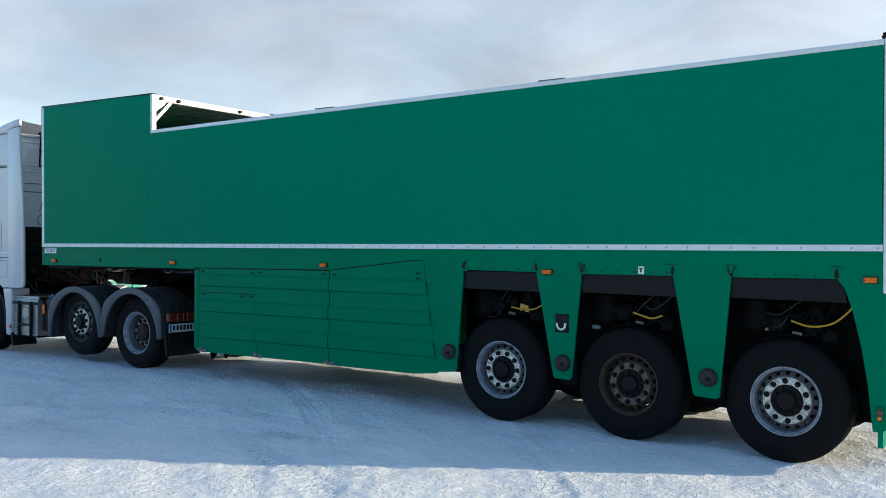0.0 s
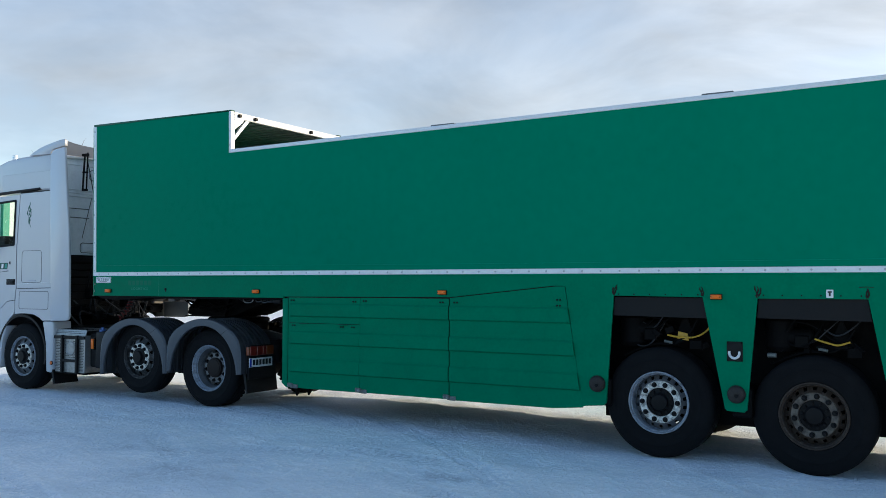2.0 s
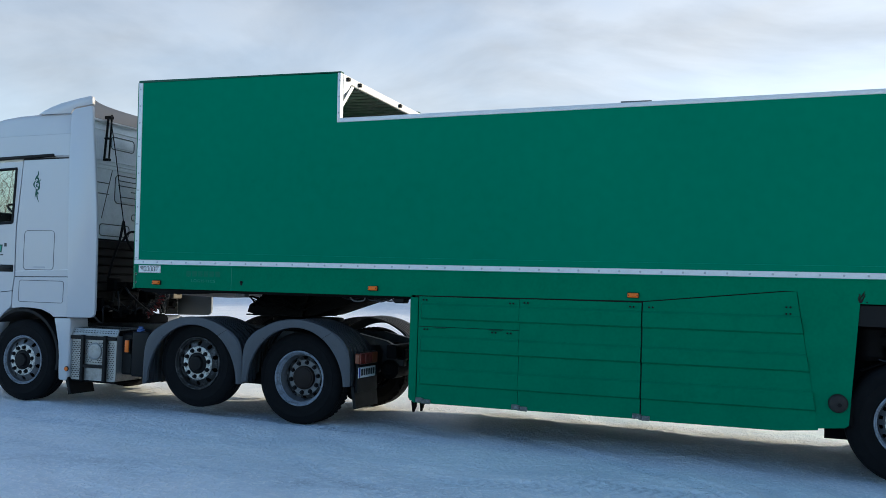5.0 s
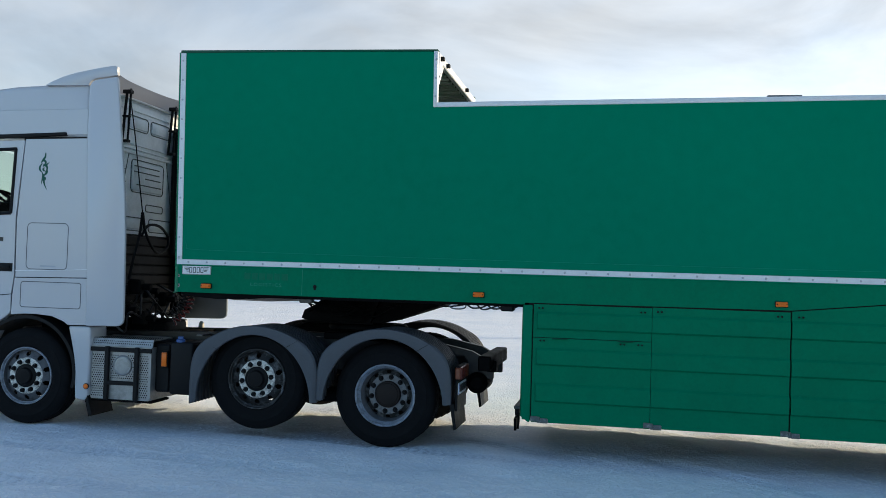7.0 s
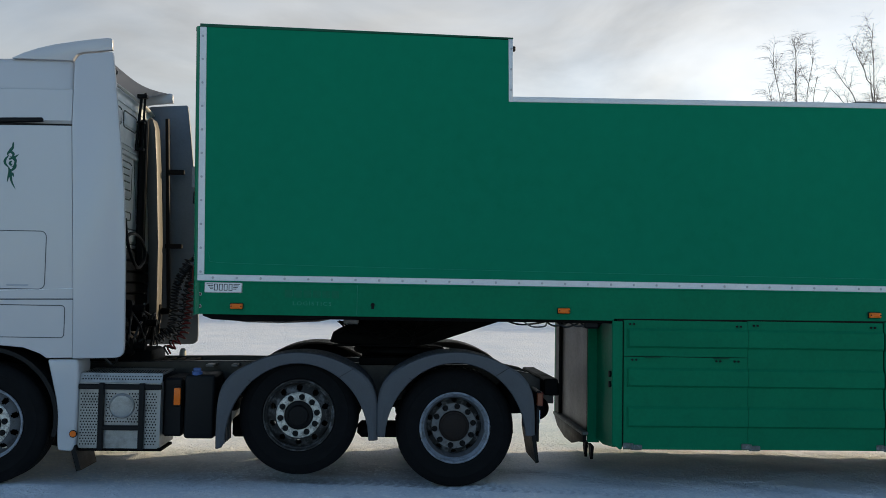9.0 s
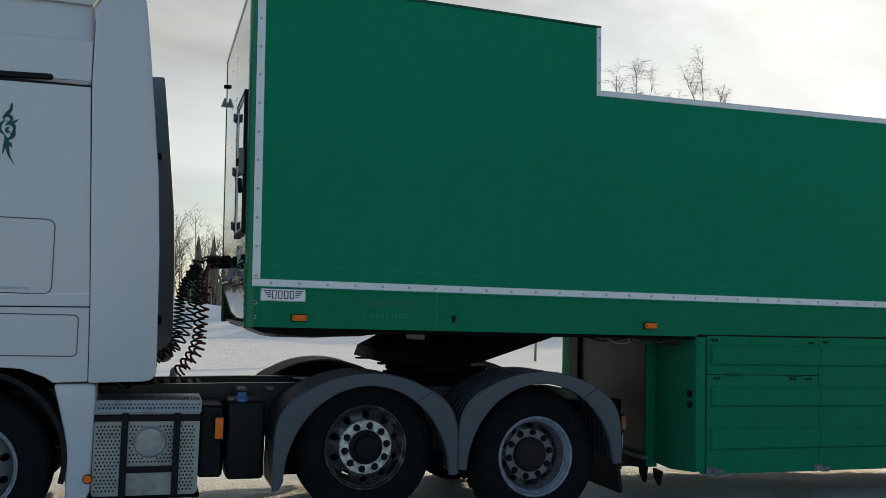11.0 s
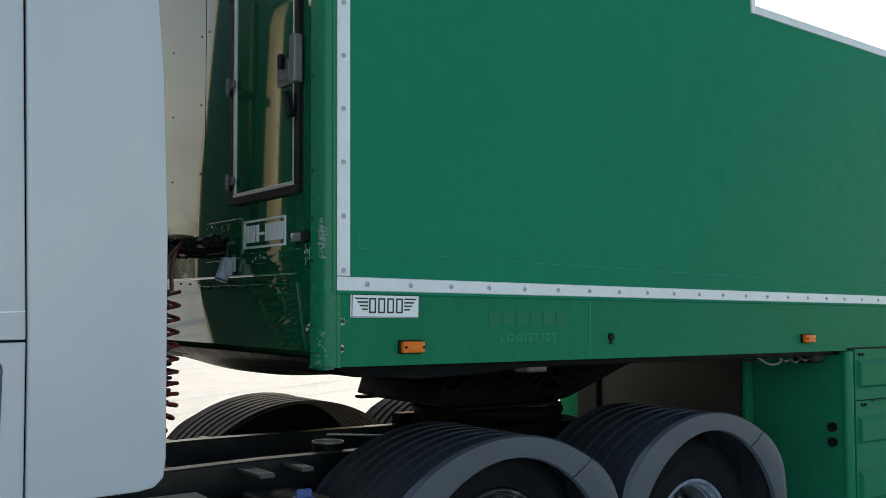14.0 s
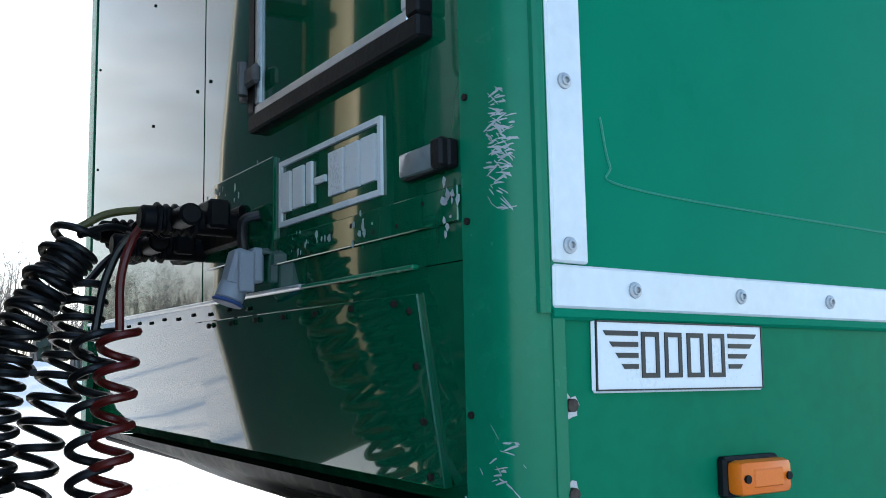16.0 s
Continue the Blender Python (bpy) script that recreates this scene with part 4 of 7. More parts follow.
# trailing arms and pivot caps, air bags and hoses in the wheel openings
for i, (x, cx) in enumerate(((8.29, 7.69), (9.72, 9.06), (11.185, 10.53))):
    zc = gz(x, 0.2) + 0.535
    cz = 0.68 - 0.02 * i
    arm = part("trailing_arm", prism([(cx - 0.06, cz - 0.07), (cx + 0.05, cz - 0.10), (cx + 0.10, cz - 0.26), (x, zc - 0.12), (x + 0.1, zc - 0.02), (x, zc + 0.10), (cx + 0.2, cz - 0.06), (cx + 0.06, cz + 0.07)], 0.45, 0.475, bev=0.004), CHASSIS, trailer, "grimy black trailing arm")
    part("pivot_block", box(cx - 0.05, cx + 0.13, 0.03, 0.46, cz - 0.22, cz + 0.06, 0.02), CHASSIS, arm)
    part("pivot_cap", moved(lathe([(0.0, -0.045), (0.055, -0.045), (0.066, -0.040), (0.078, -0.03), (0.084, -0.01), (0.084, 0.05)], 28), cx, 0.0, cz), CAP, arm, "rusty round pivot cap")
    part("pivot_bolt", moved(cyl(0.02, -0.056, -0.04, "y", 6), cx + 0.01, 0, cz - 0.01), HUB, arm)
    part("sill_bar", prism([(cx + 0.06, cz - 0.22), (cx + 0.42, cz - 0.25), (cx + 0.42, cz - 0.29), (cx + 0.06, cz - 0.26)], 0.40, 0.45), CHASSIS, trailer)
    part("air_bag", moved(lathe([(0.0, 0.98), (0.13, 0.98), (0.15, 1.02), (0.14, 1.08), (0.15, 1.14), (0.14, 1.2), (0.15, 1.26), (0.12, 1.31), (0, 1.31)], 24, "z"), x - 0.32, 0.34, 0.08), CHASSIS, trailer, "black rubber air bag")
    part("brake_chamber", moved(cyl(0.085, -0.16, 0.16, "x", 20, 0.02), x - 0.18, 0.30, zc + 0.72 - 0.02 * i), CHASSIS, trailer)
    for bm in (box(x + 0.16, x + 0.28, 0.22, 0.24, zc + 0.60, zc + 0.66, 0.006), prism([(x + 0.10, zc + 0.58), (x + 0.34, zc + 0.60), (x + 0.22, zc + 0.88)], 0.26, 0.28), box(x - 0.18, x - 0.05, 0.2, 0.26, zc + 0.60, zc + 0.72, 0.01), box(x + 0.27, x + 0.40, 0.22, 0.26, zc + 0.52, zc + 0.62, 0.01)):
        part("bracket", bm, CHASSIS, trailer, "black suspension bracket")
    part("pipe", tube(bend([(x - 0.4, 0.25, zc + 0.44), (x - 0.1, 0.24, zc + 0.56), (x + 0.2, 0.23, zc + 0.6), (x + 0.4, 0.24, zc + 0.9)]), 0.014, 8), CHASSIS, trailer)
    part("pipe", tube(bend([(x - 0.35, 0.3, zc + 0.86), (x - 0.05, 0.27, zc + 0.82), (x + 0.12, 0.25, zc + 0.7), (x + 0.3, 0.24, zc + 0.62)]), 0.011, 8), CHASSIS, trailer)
    rr = random.Random(31 + i)
    for k in range(9):
        u, v, s = rr.uniform(-0.42, 0.42), rr.uniform(0.56, 0.84), rr.uniform(0.02, 0.045)
        clutter = box(-s, s, -0.03, 0.03, -s * rr.uniform(0.4, 0.9), s * 0.7, 0.006) if k % 3 else join(cyl(s * 0.55, -0.07, 0.05, "x", 10, 0.004), cyl(s * 0.8, -0.01, 0.02, "x", 6, 0.003))
        part("fitting", moved(clutter, x + u, 0.20 + rr.uniform(0, 0.1), zc + v, ry=rr.uniform(-40, 40), rz=rr.uniform(-30, 30)), STEEL if k == 8 else CHASSIS, trailer)
    for k in range(4):
        u, v = rr.uniform(-0.4, 0.1), rr.uniform(0.6, 0.8)
        part("hose", tube(bend([(x + u, 0.24, zc + v), (x + u + 0.12, 0.22, zc + v - rr.uniform(0, 0.08)), (x + u + 0.25, 0.2, zc + v + rr.uniform(-0.05, 0.1)), (x + u + 0.36, 0.26, zc + v + 0.16)]), rr.uniform(0.006, 0.011), 6), BLKHOSE if k % 2 else CHASSIS, trailer)
    part("ferrule", tube([(x + 0.03, 0.2, zc + 0.60), (x + 0.11, 0.2, zc + 0.585)], 0.014, 10), DULLSTEEL, trailer)
    if i == 0:
        part("yellow_tag", prism([(x + 0.16, zc + 0.63), (x + 0.27, zc + 0.61), (x + 0.26, zc + 0.68), (x + 0.17, zc + 0.70)], 0.20, 0.22), YELLOW, trailer, "yellow tag")
        part("yellow_hose", tube(bend([(x + 0.06, 0.2, zc + 0.66), (x + 0.18, 0.19, zc + 0.645), (x + 0.34, 0.19, zc + 0.65), (x + 0.46, 0.22, zc + 0.73), (x + 0.5, 0.25, zc + 0.87)]), 0.0095, 8), YELLOW, trailer, "yellow corrugated hose")
    elif i == 1:
        part("yellow_hose", tube(bend([(x + 0.0, 0.2, zc + 0.69), (x + 0.12, 0.19, zc + 0.655), (x + 0.2, 0.19, zc + 0.64), (x + 0.3, 0.2, zc + 0.67)]), 0.0095, 8), YELLOW, trailer, "yellow hose")
        part("ferrule", moved(cyl(0.022, -0.04, 0.04, "x", 14, 0.004), x - 0.37, 0.16, zc + 0.53), DULLSTEEL, trailer)
    else:
        part("yellow_hose", tube(bend([(x + 0.02, 0.2, zc + 0.70), (x + 0.18, 0.18, zc + 0.66), (x + 0.36, 0.17, zc + 0.69), (x + 0.50, 0.14, zc + 0.80), (x + 0.55, 0.13, zc + 0.88)]), 0.0095, 8), YELLOW, trailer, "yellow corrugated hose")
for i, x in enumerate((8.29, 9.72, 11.185)):
    zc = gz(x, 0.2) + 0.535
    wheel(trailer, x, 0.075, zc, 0.54, "trailer_rust" if i == 1 else "trailer", True, 11 * i)
    wheel(trailer, x, WIDE - 0.08, zc, 0.54, "trailer", False)
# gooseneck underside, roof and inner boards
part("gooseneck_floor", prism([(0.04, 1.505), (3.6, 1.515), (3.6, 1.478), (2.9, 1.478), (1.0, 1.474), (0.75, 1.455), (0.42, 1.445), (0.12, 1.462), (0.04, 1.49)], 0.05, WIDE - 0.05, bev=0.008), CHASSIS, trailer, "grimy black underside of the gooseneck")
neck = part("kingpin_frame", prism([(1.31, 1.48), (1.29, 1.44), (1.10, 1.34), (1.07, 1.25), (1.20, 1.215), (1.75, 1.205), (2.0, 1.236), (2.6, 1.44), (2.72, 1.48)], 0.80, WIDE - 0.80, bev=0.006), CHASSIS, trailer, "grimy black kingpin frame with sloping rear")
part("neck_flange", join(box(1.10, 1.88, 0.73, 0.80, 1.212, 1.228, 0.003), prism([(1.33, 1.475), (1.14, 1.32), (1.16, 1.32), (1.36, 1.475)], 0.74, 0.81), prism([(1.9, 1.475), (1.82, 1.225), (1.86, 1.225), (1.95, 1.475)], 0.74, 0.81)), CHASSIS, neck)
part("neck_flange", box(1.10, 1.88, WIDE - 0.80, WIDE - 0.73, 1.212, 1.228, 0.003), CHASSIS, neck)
part("kingpin", moved(cyl(0.05, 1.14, 1.3, "z", 16), 1.72, 1.18, 0), CHASSIS, neck)
part("neck_bracket", box(1.22, 1.35, 0.29, 0.39, 1.43, 1.482, 0.008), STEEL, trailer, "bare grey bracket under the neck")
part("cable", tube(bend([(2.62, 0.2, 1.495), (2.76, 0.15, 1.455), (2.92, 0.12, 1.47), (3.02, 0.14, 1.495)]), 0.008, 8), BLACK, trailer)
part("cable", tube(bend([(2.78, 0.12, 1.49), (2.86, 0.08, 1.44), (2.97, 0.08, 1.445), (2.99, 0.09, 1.49)]), 0.007, 8), STEEL, trailer)
part("valve", box(3.32, 3.45, 0.08, 0.22, 1.43, 1.5, 0.015), BLACK, trailer)
for k in range(4):
    part("cable", tube(bend([(2.98 + 0.1 * k, 0.12, 1.49), (3.05 + 0.1 * k, 0.10, 1.45 - 0.01 * (k % 2)), (3.14 + 0.1 * k, 0.12, 1.46), (3.2 + 0.1 * k, 0.14, 1.49)]), 0.008, 6), BLKHOSE, trailer)
part("roof_sheet", prism([(-0.02, 3.93), (2.63, 3.905), (2.63, 3.93), (-0.02, 3.955)], 0.06, WIDE - 0.06), CURTAIN, trailer, "grey roof sheet")
for i in range(13):
    y = 0.12 + 0.168 * i
    part("roof_rib", prism([(0.05, 3.905), (2.58, 3.882), (2.58, 3.855), (0.05, 3.878)], y, y + 0.035, bev=0.003, seg=1), RIB, trailer, "pale roof rib")
# unseen sheet added over the bay, so no light leaks in
part("load_roof", prism([(2.66, 3.25), (11.94, 3.35), (11.94, 3.38), (2.66, 3.28)], 0.06, WIDE - 0.06), CURTAIN, trailer)
for i in range(9):
    part("liner_board", box(0.02, 0.05, 0.07, WIDE - 0.07, 3.02 + 0.1 * i, 3.10 + 0.1 * i, 0.012), CURTAIN, trailer)
cross = part("cross_beam", box(2.60, 2.655, 0.06, WIDE - 0.06, 3.85, 3.935, 0.008), ALU_WHITE, trailer, "white cross beam of the stepped roof")
part("corner_plate", prism([(0.062, 3.93), (0.30, 3.93), (0.20, 3.80), (0.062, 3.70)], 2.63, 2.656, "x"), ALU_WHITE, trailer, "white riveted corner plate")
part("gusset", prism([(0.062, 3.60), (0.062, 3.54), (0.36, 3.85), (0.29, 3.85)], 2.60, 2.64, "x"), ALU_WHITE, trailer)
for y in (0.12, 0.42, 1.6):
    part("clip", box(2.65, 2.69, y, y + 0.05, 3.87, 3.91, 0.006), BLACK, cross)
# front face of the trailer: glossy sheets, hatch, plate, couplings
XF = -0.042


def lean(bm):
    for v in bm.verts:
        v.co.x += fx(v.co.z)
    return bm


def face(name, bm, material, parent=trailer, label=""):
    return part(name, lean(bm), material, parent, label)


def tuck(bm):
    """The lower front sheet leans back towards the ground."""
    for v in bm.verts:
        v.co.x += 0.15 * max(0.0, 1.845 - v.co.z)
    return bm


def inset(bm):
    """Fittings crowd a little towards the near corner."""
    for v in bm.verts:
        v.co.y, v.co.z = 0.942 * v.co.y - 0.048, 0.942 * v.co.z + 0.0996
    return bm


def fitting(name, bm, material, parent=trailer, label=""):
    return part(name, lean(inset(bm)), material, parent, label)


def corner_outline(sign):
    """Rounded corner post between side strip and front sheets, seen from above."""
    r = 0.06
    pts = [(0.0, 0.0)]
    pts += [(XF + r - r * math.sin(a), r - r * math.cos(a)) for a in np.linspace(0, math.pi / 2, 8)]
    pts += [(XF, 0.122), (XF + 0.02, 0.122), (0.0, 0.05)]
    return pts if sign > 0 else [(x, WIDE - y) for x, y in pts]


for s in (1, -1):
    post = face("corner_post", prism(corner_outline(s), 1.503, 3.965, "z", bev=0.0), GREEN_POST, label="rounded green corner post with worn paint")
    if s > 0:
        rng = random.Random(8)
        for zz in (1.51 + 0.045, 1.66, 1.90, 2.06, 2.24, 2.6, 3.0, 3.4):
            part("bolt", shared("corner_bolt", lambda: cyl(0.0046, -0.004, 0.002, "x", 12), HUB_BROWN), HUB_BROWN, post, loc=(XF + fx(zz), 0.108, zz))
        for zz in (1.572, 1.674):
            for xx, yy in ((0.028, 0.0),):
                part("bolt", shared("edge_bolt", lambda: cyl(0.008, -0.006, 0.002, "y", 10), RIM_RUST), RIM_RUST, post, "rusty bolt", loc=(xx, 0.004, zz))
        for bx, bz in ((0.028, 1.572), (0.028, 1.674)):
            rr = random.Random(int(bz * 1000))
            bm = bmesh.new()
            bm.faces.new([bm.verts.new((bx + (0.008 + rr.uniform(0, 0.008)) * math.cos(a), 0.0045, bz + (0.008 + rr.uniform(0, 0.010)) * math.sin(a))) for a in np.linspace(0, 6.0, 13)])
            part("bare_patch", bm, RIVET, post, "bare metal patch round a bolt")
        # bare patches where the paint is scraped away
        def scrape(cy, cz, w, h, n, seed):
            rr = random.Random(seed)
            bm = bmesh.new()
            for k in range(n):
                t, u = rr.gauss(0, 0.33), rr.gauss(0, 0.33)
                a0, z0 = cy + t * w, cz + u * h
                L = rr.uniform(0.002, 0.012)
                d = rr.uniform(-0.5, 0.9)
                th = rr.uniform(0.0005, 0.0017)
                q = []
                for e, f in ((-1, -1), (1, -0.6), (1.2, 0.4), (0.1, 1.2), (-0.8, 0.8)):
                    aa, zz2 = a0 + e * L * math.cos(d), z0 + e * L * math.sin(d) + f * th
                    ang = min(max(aa / 0.06, 0), math.pi / 2)
                    q.append(bm.verts.new((XF + 0.06 - 0.0606 * math.sin(ang), 0.06 - 0.0606 * math.cos(ang) + max(0, aa - 0.06 * math.pi / 2), zz2)))
                bm.faces.new(q)
            return bm
        tagged(face("scrape", scrape(0.075, 1.985, 0.028, 0.105, 105, 3), SCRAPED, post, "bare scraped patch"), kind="stuff")
        tagged(face("scrape", scrape(0.085, 1.60, 0.06, 0.08, 18, 5), SCRAPED, post), kind="stuff")
        tagged(face("scrape", scrape(0.1, 1.53, 0.06, 0.03, 18, 6), SCRAPED, post), kind="stuff")
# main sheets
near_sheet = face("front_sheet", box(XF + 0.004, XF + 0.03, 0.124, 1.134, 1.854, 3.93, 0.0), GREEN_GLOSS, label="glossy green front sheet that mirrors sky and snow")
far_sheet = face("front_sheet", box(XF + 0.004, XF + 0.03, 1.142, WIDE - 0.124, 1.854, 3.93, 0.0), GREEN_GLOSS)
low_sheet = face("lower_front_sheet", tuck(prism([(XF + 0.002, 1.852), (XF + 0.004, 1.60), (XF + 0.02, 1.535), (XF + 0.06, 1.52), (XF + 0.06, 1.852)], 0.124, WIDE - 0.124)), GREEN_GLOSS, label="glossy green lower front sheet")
face("seam", box(XF + 0.01, XF + 0.03, 1.133, 1.143, 1.862, 3.93), BLACK)
face("front_liner", box(XF + 0.03, 0.0, 0.1, WIDE - 0.1, 1.855, 3.94), BLACK)
face("ledge", box(XF - 0.008, XF + 0.02, 0.60, WIDE - 0.14, 1.851, 1.860, 0.003), ALU, label="dull metal ledge")
face("ledge", box(XF - 0.006, XF + 0.02, 0.235, 0.60, 1.851, 1.858, 0.002), GREEN_POST)
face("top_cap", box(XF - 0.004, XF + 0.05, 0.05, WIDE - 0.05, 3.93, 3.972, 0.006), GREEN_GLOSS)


def belly():
    """The dished plate under the nose: level with the front sheet's edge, sagging between the corners further back."""
    bm = bmesh.new()
    rows = []
    for i in range(25):
        y = 0.07 + (WIDE - 0.14) * i / 24
        sag = 0.095 * (1 - ((y - WIDE / 2) / (WIDE / 2 - 0.07)) ** 2)
        rows.append([bm.verts.new((x, y, z - sag * f)) for x, z, f in ((0.0, 1.530, 0.0), (0.012, 1.512, 0.05), (0.05, 1.508, 0.25), (0.12, 1.505, 0.62), (0.20, 1.503, 0.9), (0.28, 1.502, 1.0), (0.6, 1.500, 1.0), (0.95, 1.496, 0.75), (1.25, 1.500, 0.1))])
    for a, b in zip(rows, rows[1:]):
        for k in range(8):
            bm.faces.new((a[k], a[k + 1], b[k + 1], b[k]))
    bmesh.ops.solidify(bm, geom=bm.faces[:], thickness=0.006)
    return bm


part("nose_belly", belly(), BELLY, trailer, "black dished belly plate with scraped paint")
part("nose_edge", tube(bend([(0.0, 0.012, 1.502), (-0.03, 0.02, 1.500), (-0.038, 0.06, 1.500), (-0.038, 0.12, 1.500)]), 0.007, 8), GREEN_GLOSS, trailer)
for sheet, y in ((far_sheet, 1.19), (far_sheet, 1.55), (far_sheet, 2.18), (near_sheet, 1.10)):
    for i in range(6):
        z = 2.02 + 0.33 * i
        part("rivet", shared("front_rivet", lambda: cyl(0.004, -0.003, 0.002, "x", 14), HUB), HUB, sheet, loc=(XF + 0.004 + fx(z), y, z))
for i in range(13):
    part("rivet", MESHES["front_rivet"], HUB, low_sheet, loc=(XF + 0.002, 0.86 + 0.112 * i, 1.832 + 0.004 * (i % 2)))
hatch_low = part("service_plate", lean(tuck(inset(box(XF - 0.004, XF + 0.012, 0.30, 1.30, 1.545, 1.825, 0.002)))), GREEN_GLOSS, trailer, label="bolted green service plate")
for z in (1.56, 1.64, 1.72, 1.80):
    part("bolt", shared("plate_bolt", lambda: cyl(0.0055, -0.008, 0.0, "x", 14, 0.0015), HUB_BROWN), HUB_BROWN, hatch_low, loc=(XF + 0.15 * (1.845 - 0.942 * z - 0.0996), 0.942 * 0.325 - 0.048, 0.942 * z + 0.0996))
for i in range(7):
    part("bolt", MESHES["plate_bolt"], HUB_BROWN, hatch_low, loc=(XF - 0.0, 0.29 + 0.13 * i, 1.807))
band = fitting("repair_band", box(XF - 0.003, XF + 0.01, 0.186, 0.84, 1.915, 1.965, 0.0015), GREEN_GLOSS, label="riveted green repair strip with chipped paint")
rng = random.Random(2)
for i in range(9):
    part("bolt", MESHES["front_rivet"], HUB, band, loc=(XF - 0.003, 0.14 + 0.07 * i, 1.927 + rng.uniform(-0.012, 0.012)))
fitting("repair_plate", box(XF - 0.004, XF + 0.01, 0.82, 1.22, 1.94, 2.13, 0.002), GREEN_GLOSS)


def chips(cy, cz, w, h, n, seed):
    rr = random.Random(seed)
    bm = bmesh.new()
    for k in range(n):
        y0, z0, s = cy + rr.gauss(0, w), cz + rr.gauss(0, h), rr.uniform(0.002, 0.008)
        bm.faces.new([bm.verts.new((XF - 0.0045, y0 + s * math.cos(a) * rr.uniform(0.5, 1.2), z0 + s * 1.4 * math.sin(a) * rr.uniform(0.4, 1.2))) for a in (0, 1.2, 2.4, 3.7, 5.0)])
    return bm


tagged(fitting("chipped_paint", join(chips(0.205, 1.945, 0.008, 0.02, 16, 1), chips(0.66, 1.94, 0.03, 0.012, 14, 2), chips(0.45, 1.94, 0.02, 0.01, 8, 3), chips(1.1, 2.1, 0.08, 0.02, 16, 4)), SCRAPED, band), kind="stuff")
# hatch in a rubber seal
hatch = fitting("hatch", box(XF - 0.010, XF + 0.01, 0.285, 0.885, 2.225, 3.265, 0.004), GREEN_GLOSS, label="glossy green hatch door in a black rubber frame")


def frame_ring(y0, y1, z0, z1, w, x0, x1, bev):
    return join(box(x0, x1, y0, y1, z0, z0 + w, bev), box(x0, x1, y0, y1, z1 - w, z1, bev), box(x0, x1, y0, y0 + w, z0 + w, z1 - w, bev), box(x0, x1, y1 - w, y1, z0 + w, z1 - w, bev))


rubber = fitting("hatch_frame", frame_ring(0.252, 0.915, 2.192, 3.298, 0.036, XF - 0.020, XF + 0.01, 0.004), BLACK, hatch, "black rubber frame")
fitting("chrome_line", frame_ring(0.284, 0.884, 2.224, 3.266, 0.020, XF - 0.018, XF - 0.004, 0.003), ALU, hatch, "bright metal edging")
for z in (2.30, 2.75, 3.2):
    fitting("hatch_hinge", join(box(XF - 0.036, XF - 0.02, 0.84, 0.93, z - 0.02, z + 0.02, 0.006), moved(cyl(0.010, -0.034, 0.034, "z", 10), XF - 0.036, 0.90, z), box(XF - 0.03, XF - 0.01, 0.915, 0.94, z - 0.04, z + 0.03, 0.004)), STEEL, hatch, "grey metal hinge")
lock = fitting("lock_plate", join(box(XF - 0.05, XF - 0.012, 0.225, 0.275, 2.64, 2.84, 0.005), box(XF - 0.026, XF - 0.012, 0.265, 0.43, 2.65, 2.76, 0.006), box(XF - 0.035, XF - 0.02, 0.30, 0.40, 2.67, 2.74, 0.008)), STEEL, hatch, "grey lock with a folding lever")
fitting("lever_knob", box(XF - 0.06, XF - 0.03, 0.335, 0.36, 2.715, 2.775, 0.006), BLACK, lock)
fitting("lever", (moved(box(-0.02, 0.01, -0.014, 0.014, -0.06, 0.06, 0.006), XF - 0.03, 0.30, 2.56, rx=-18)), BLACK, lock)
# registration sticker, lamp, scratches
sticker = fitting("sticker_frame", frame_ring(0.40, 0.80, 1.985, 2.112, 0.010, XF - 0.0012, XF + 0.004, 0), BADGE, near_sheet, "white outlined sticker")
for i, (a, b) in enumerate(((0.75, 0.785), (0.69, 0.735), (0.655, 0.675), (0.60, 0.64), (0.53, 0.585), (0.475, 0.52), (0.42, 0.465))):
    fitting("plain_bar", box(XF - 0.0012, XF + 0.004, a, b, (2.012 if i != 3 else 2.042), (2.088 if i != 3 else 2.054)), BADGE, sticker)
lamp = fitting("front_lamp", box(XF - 0.012, XF + 0.004, 0.190, 0.318, 1.990, 2.030, 0.003), BLACK, label="white position lamp in a black base")
fitting("lens", box(XF - 0.020, XF - 0.006, 0.222, 0.312, 1.992, 2.028, 0.004, 2), CLEARLENS, lamp, "clear ribbed lens")
fitting("lamp_end", box(XF - 0.023, XF - 0.006, 0.194, 0.222, 1.990, 2.032, 0.004), BLACK, lamp)
for z in (3.62, 3.80):
    fitting("roof_lamp", join(box(XF - 0.012, XF + 0.005, 2.32, 2.40, z - 0.015, z + 0.02, 0.004), prism([(XF - 0.055, z - 0.02), (XF - 0.01, z - 0.02), (XF - 0.01, z + 0.06), (XF - 0.025, z + 0.065)], 2.33, 2.39, bev=0.005)), SOCKET, label="grey lamp housing") if z < 3.7 else fitting("roof_lamp", box(XF - 0.03, XF + 0.005, 2.34, 2.39, z - 0.012, z + 0.02, 0.005), BLACK)
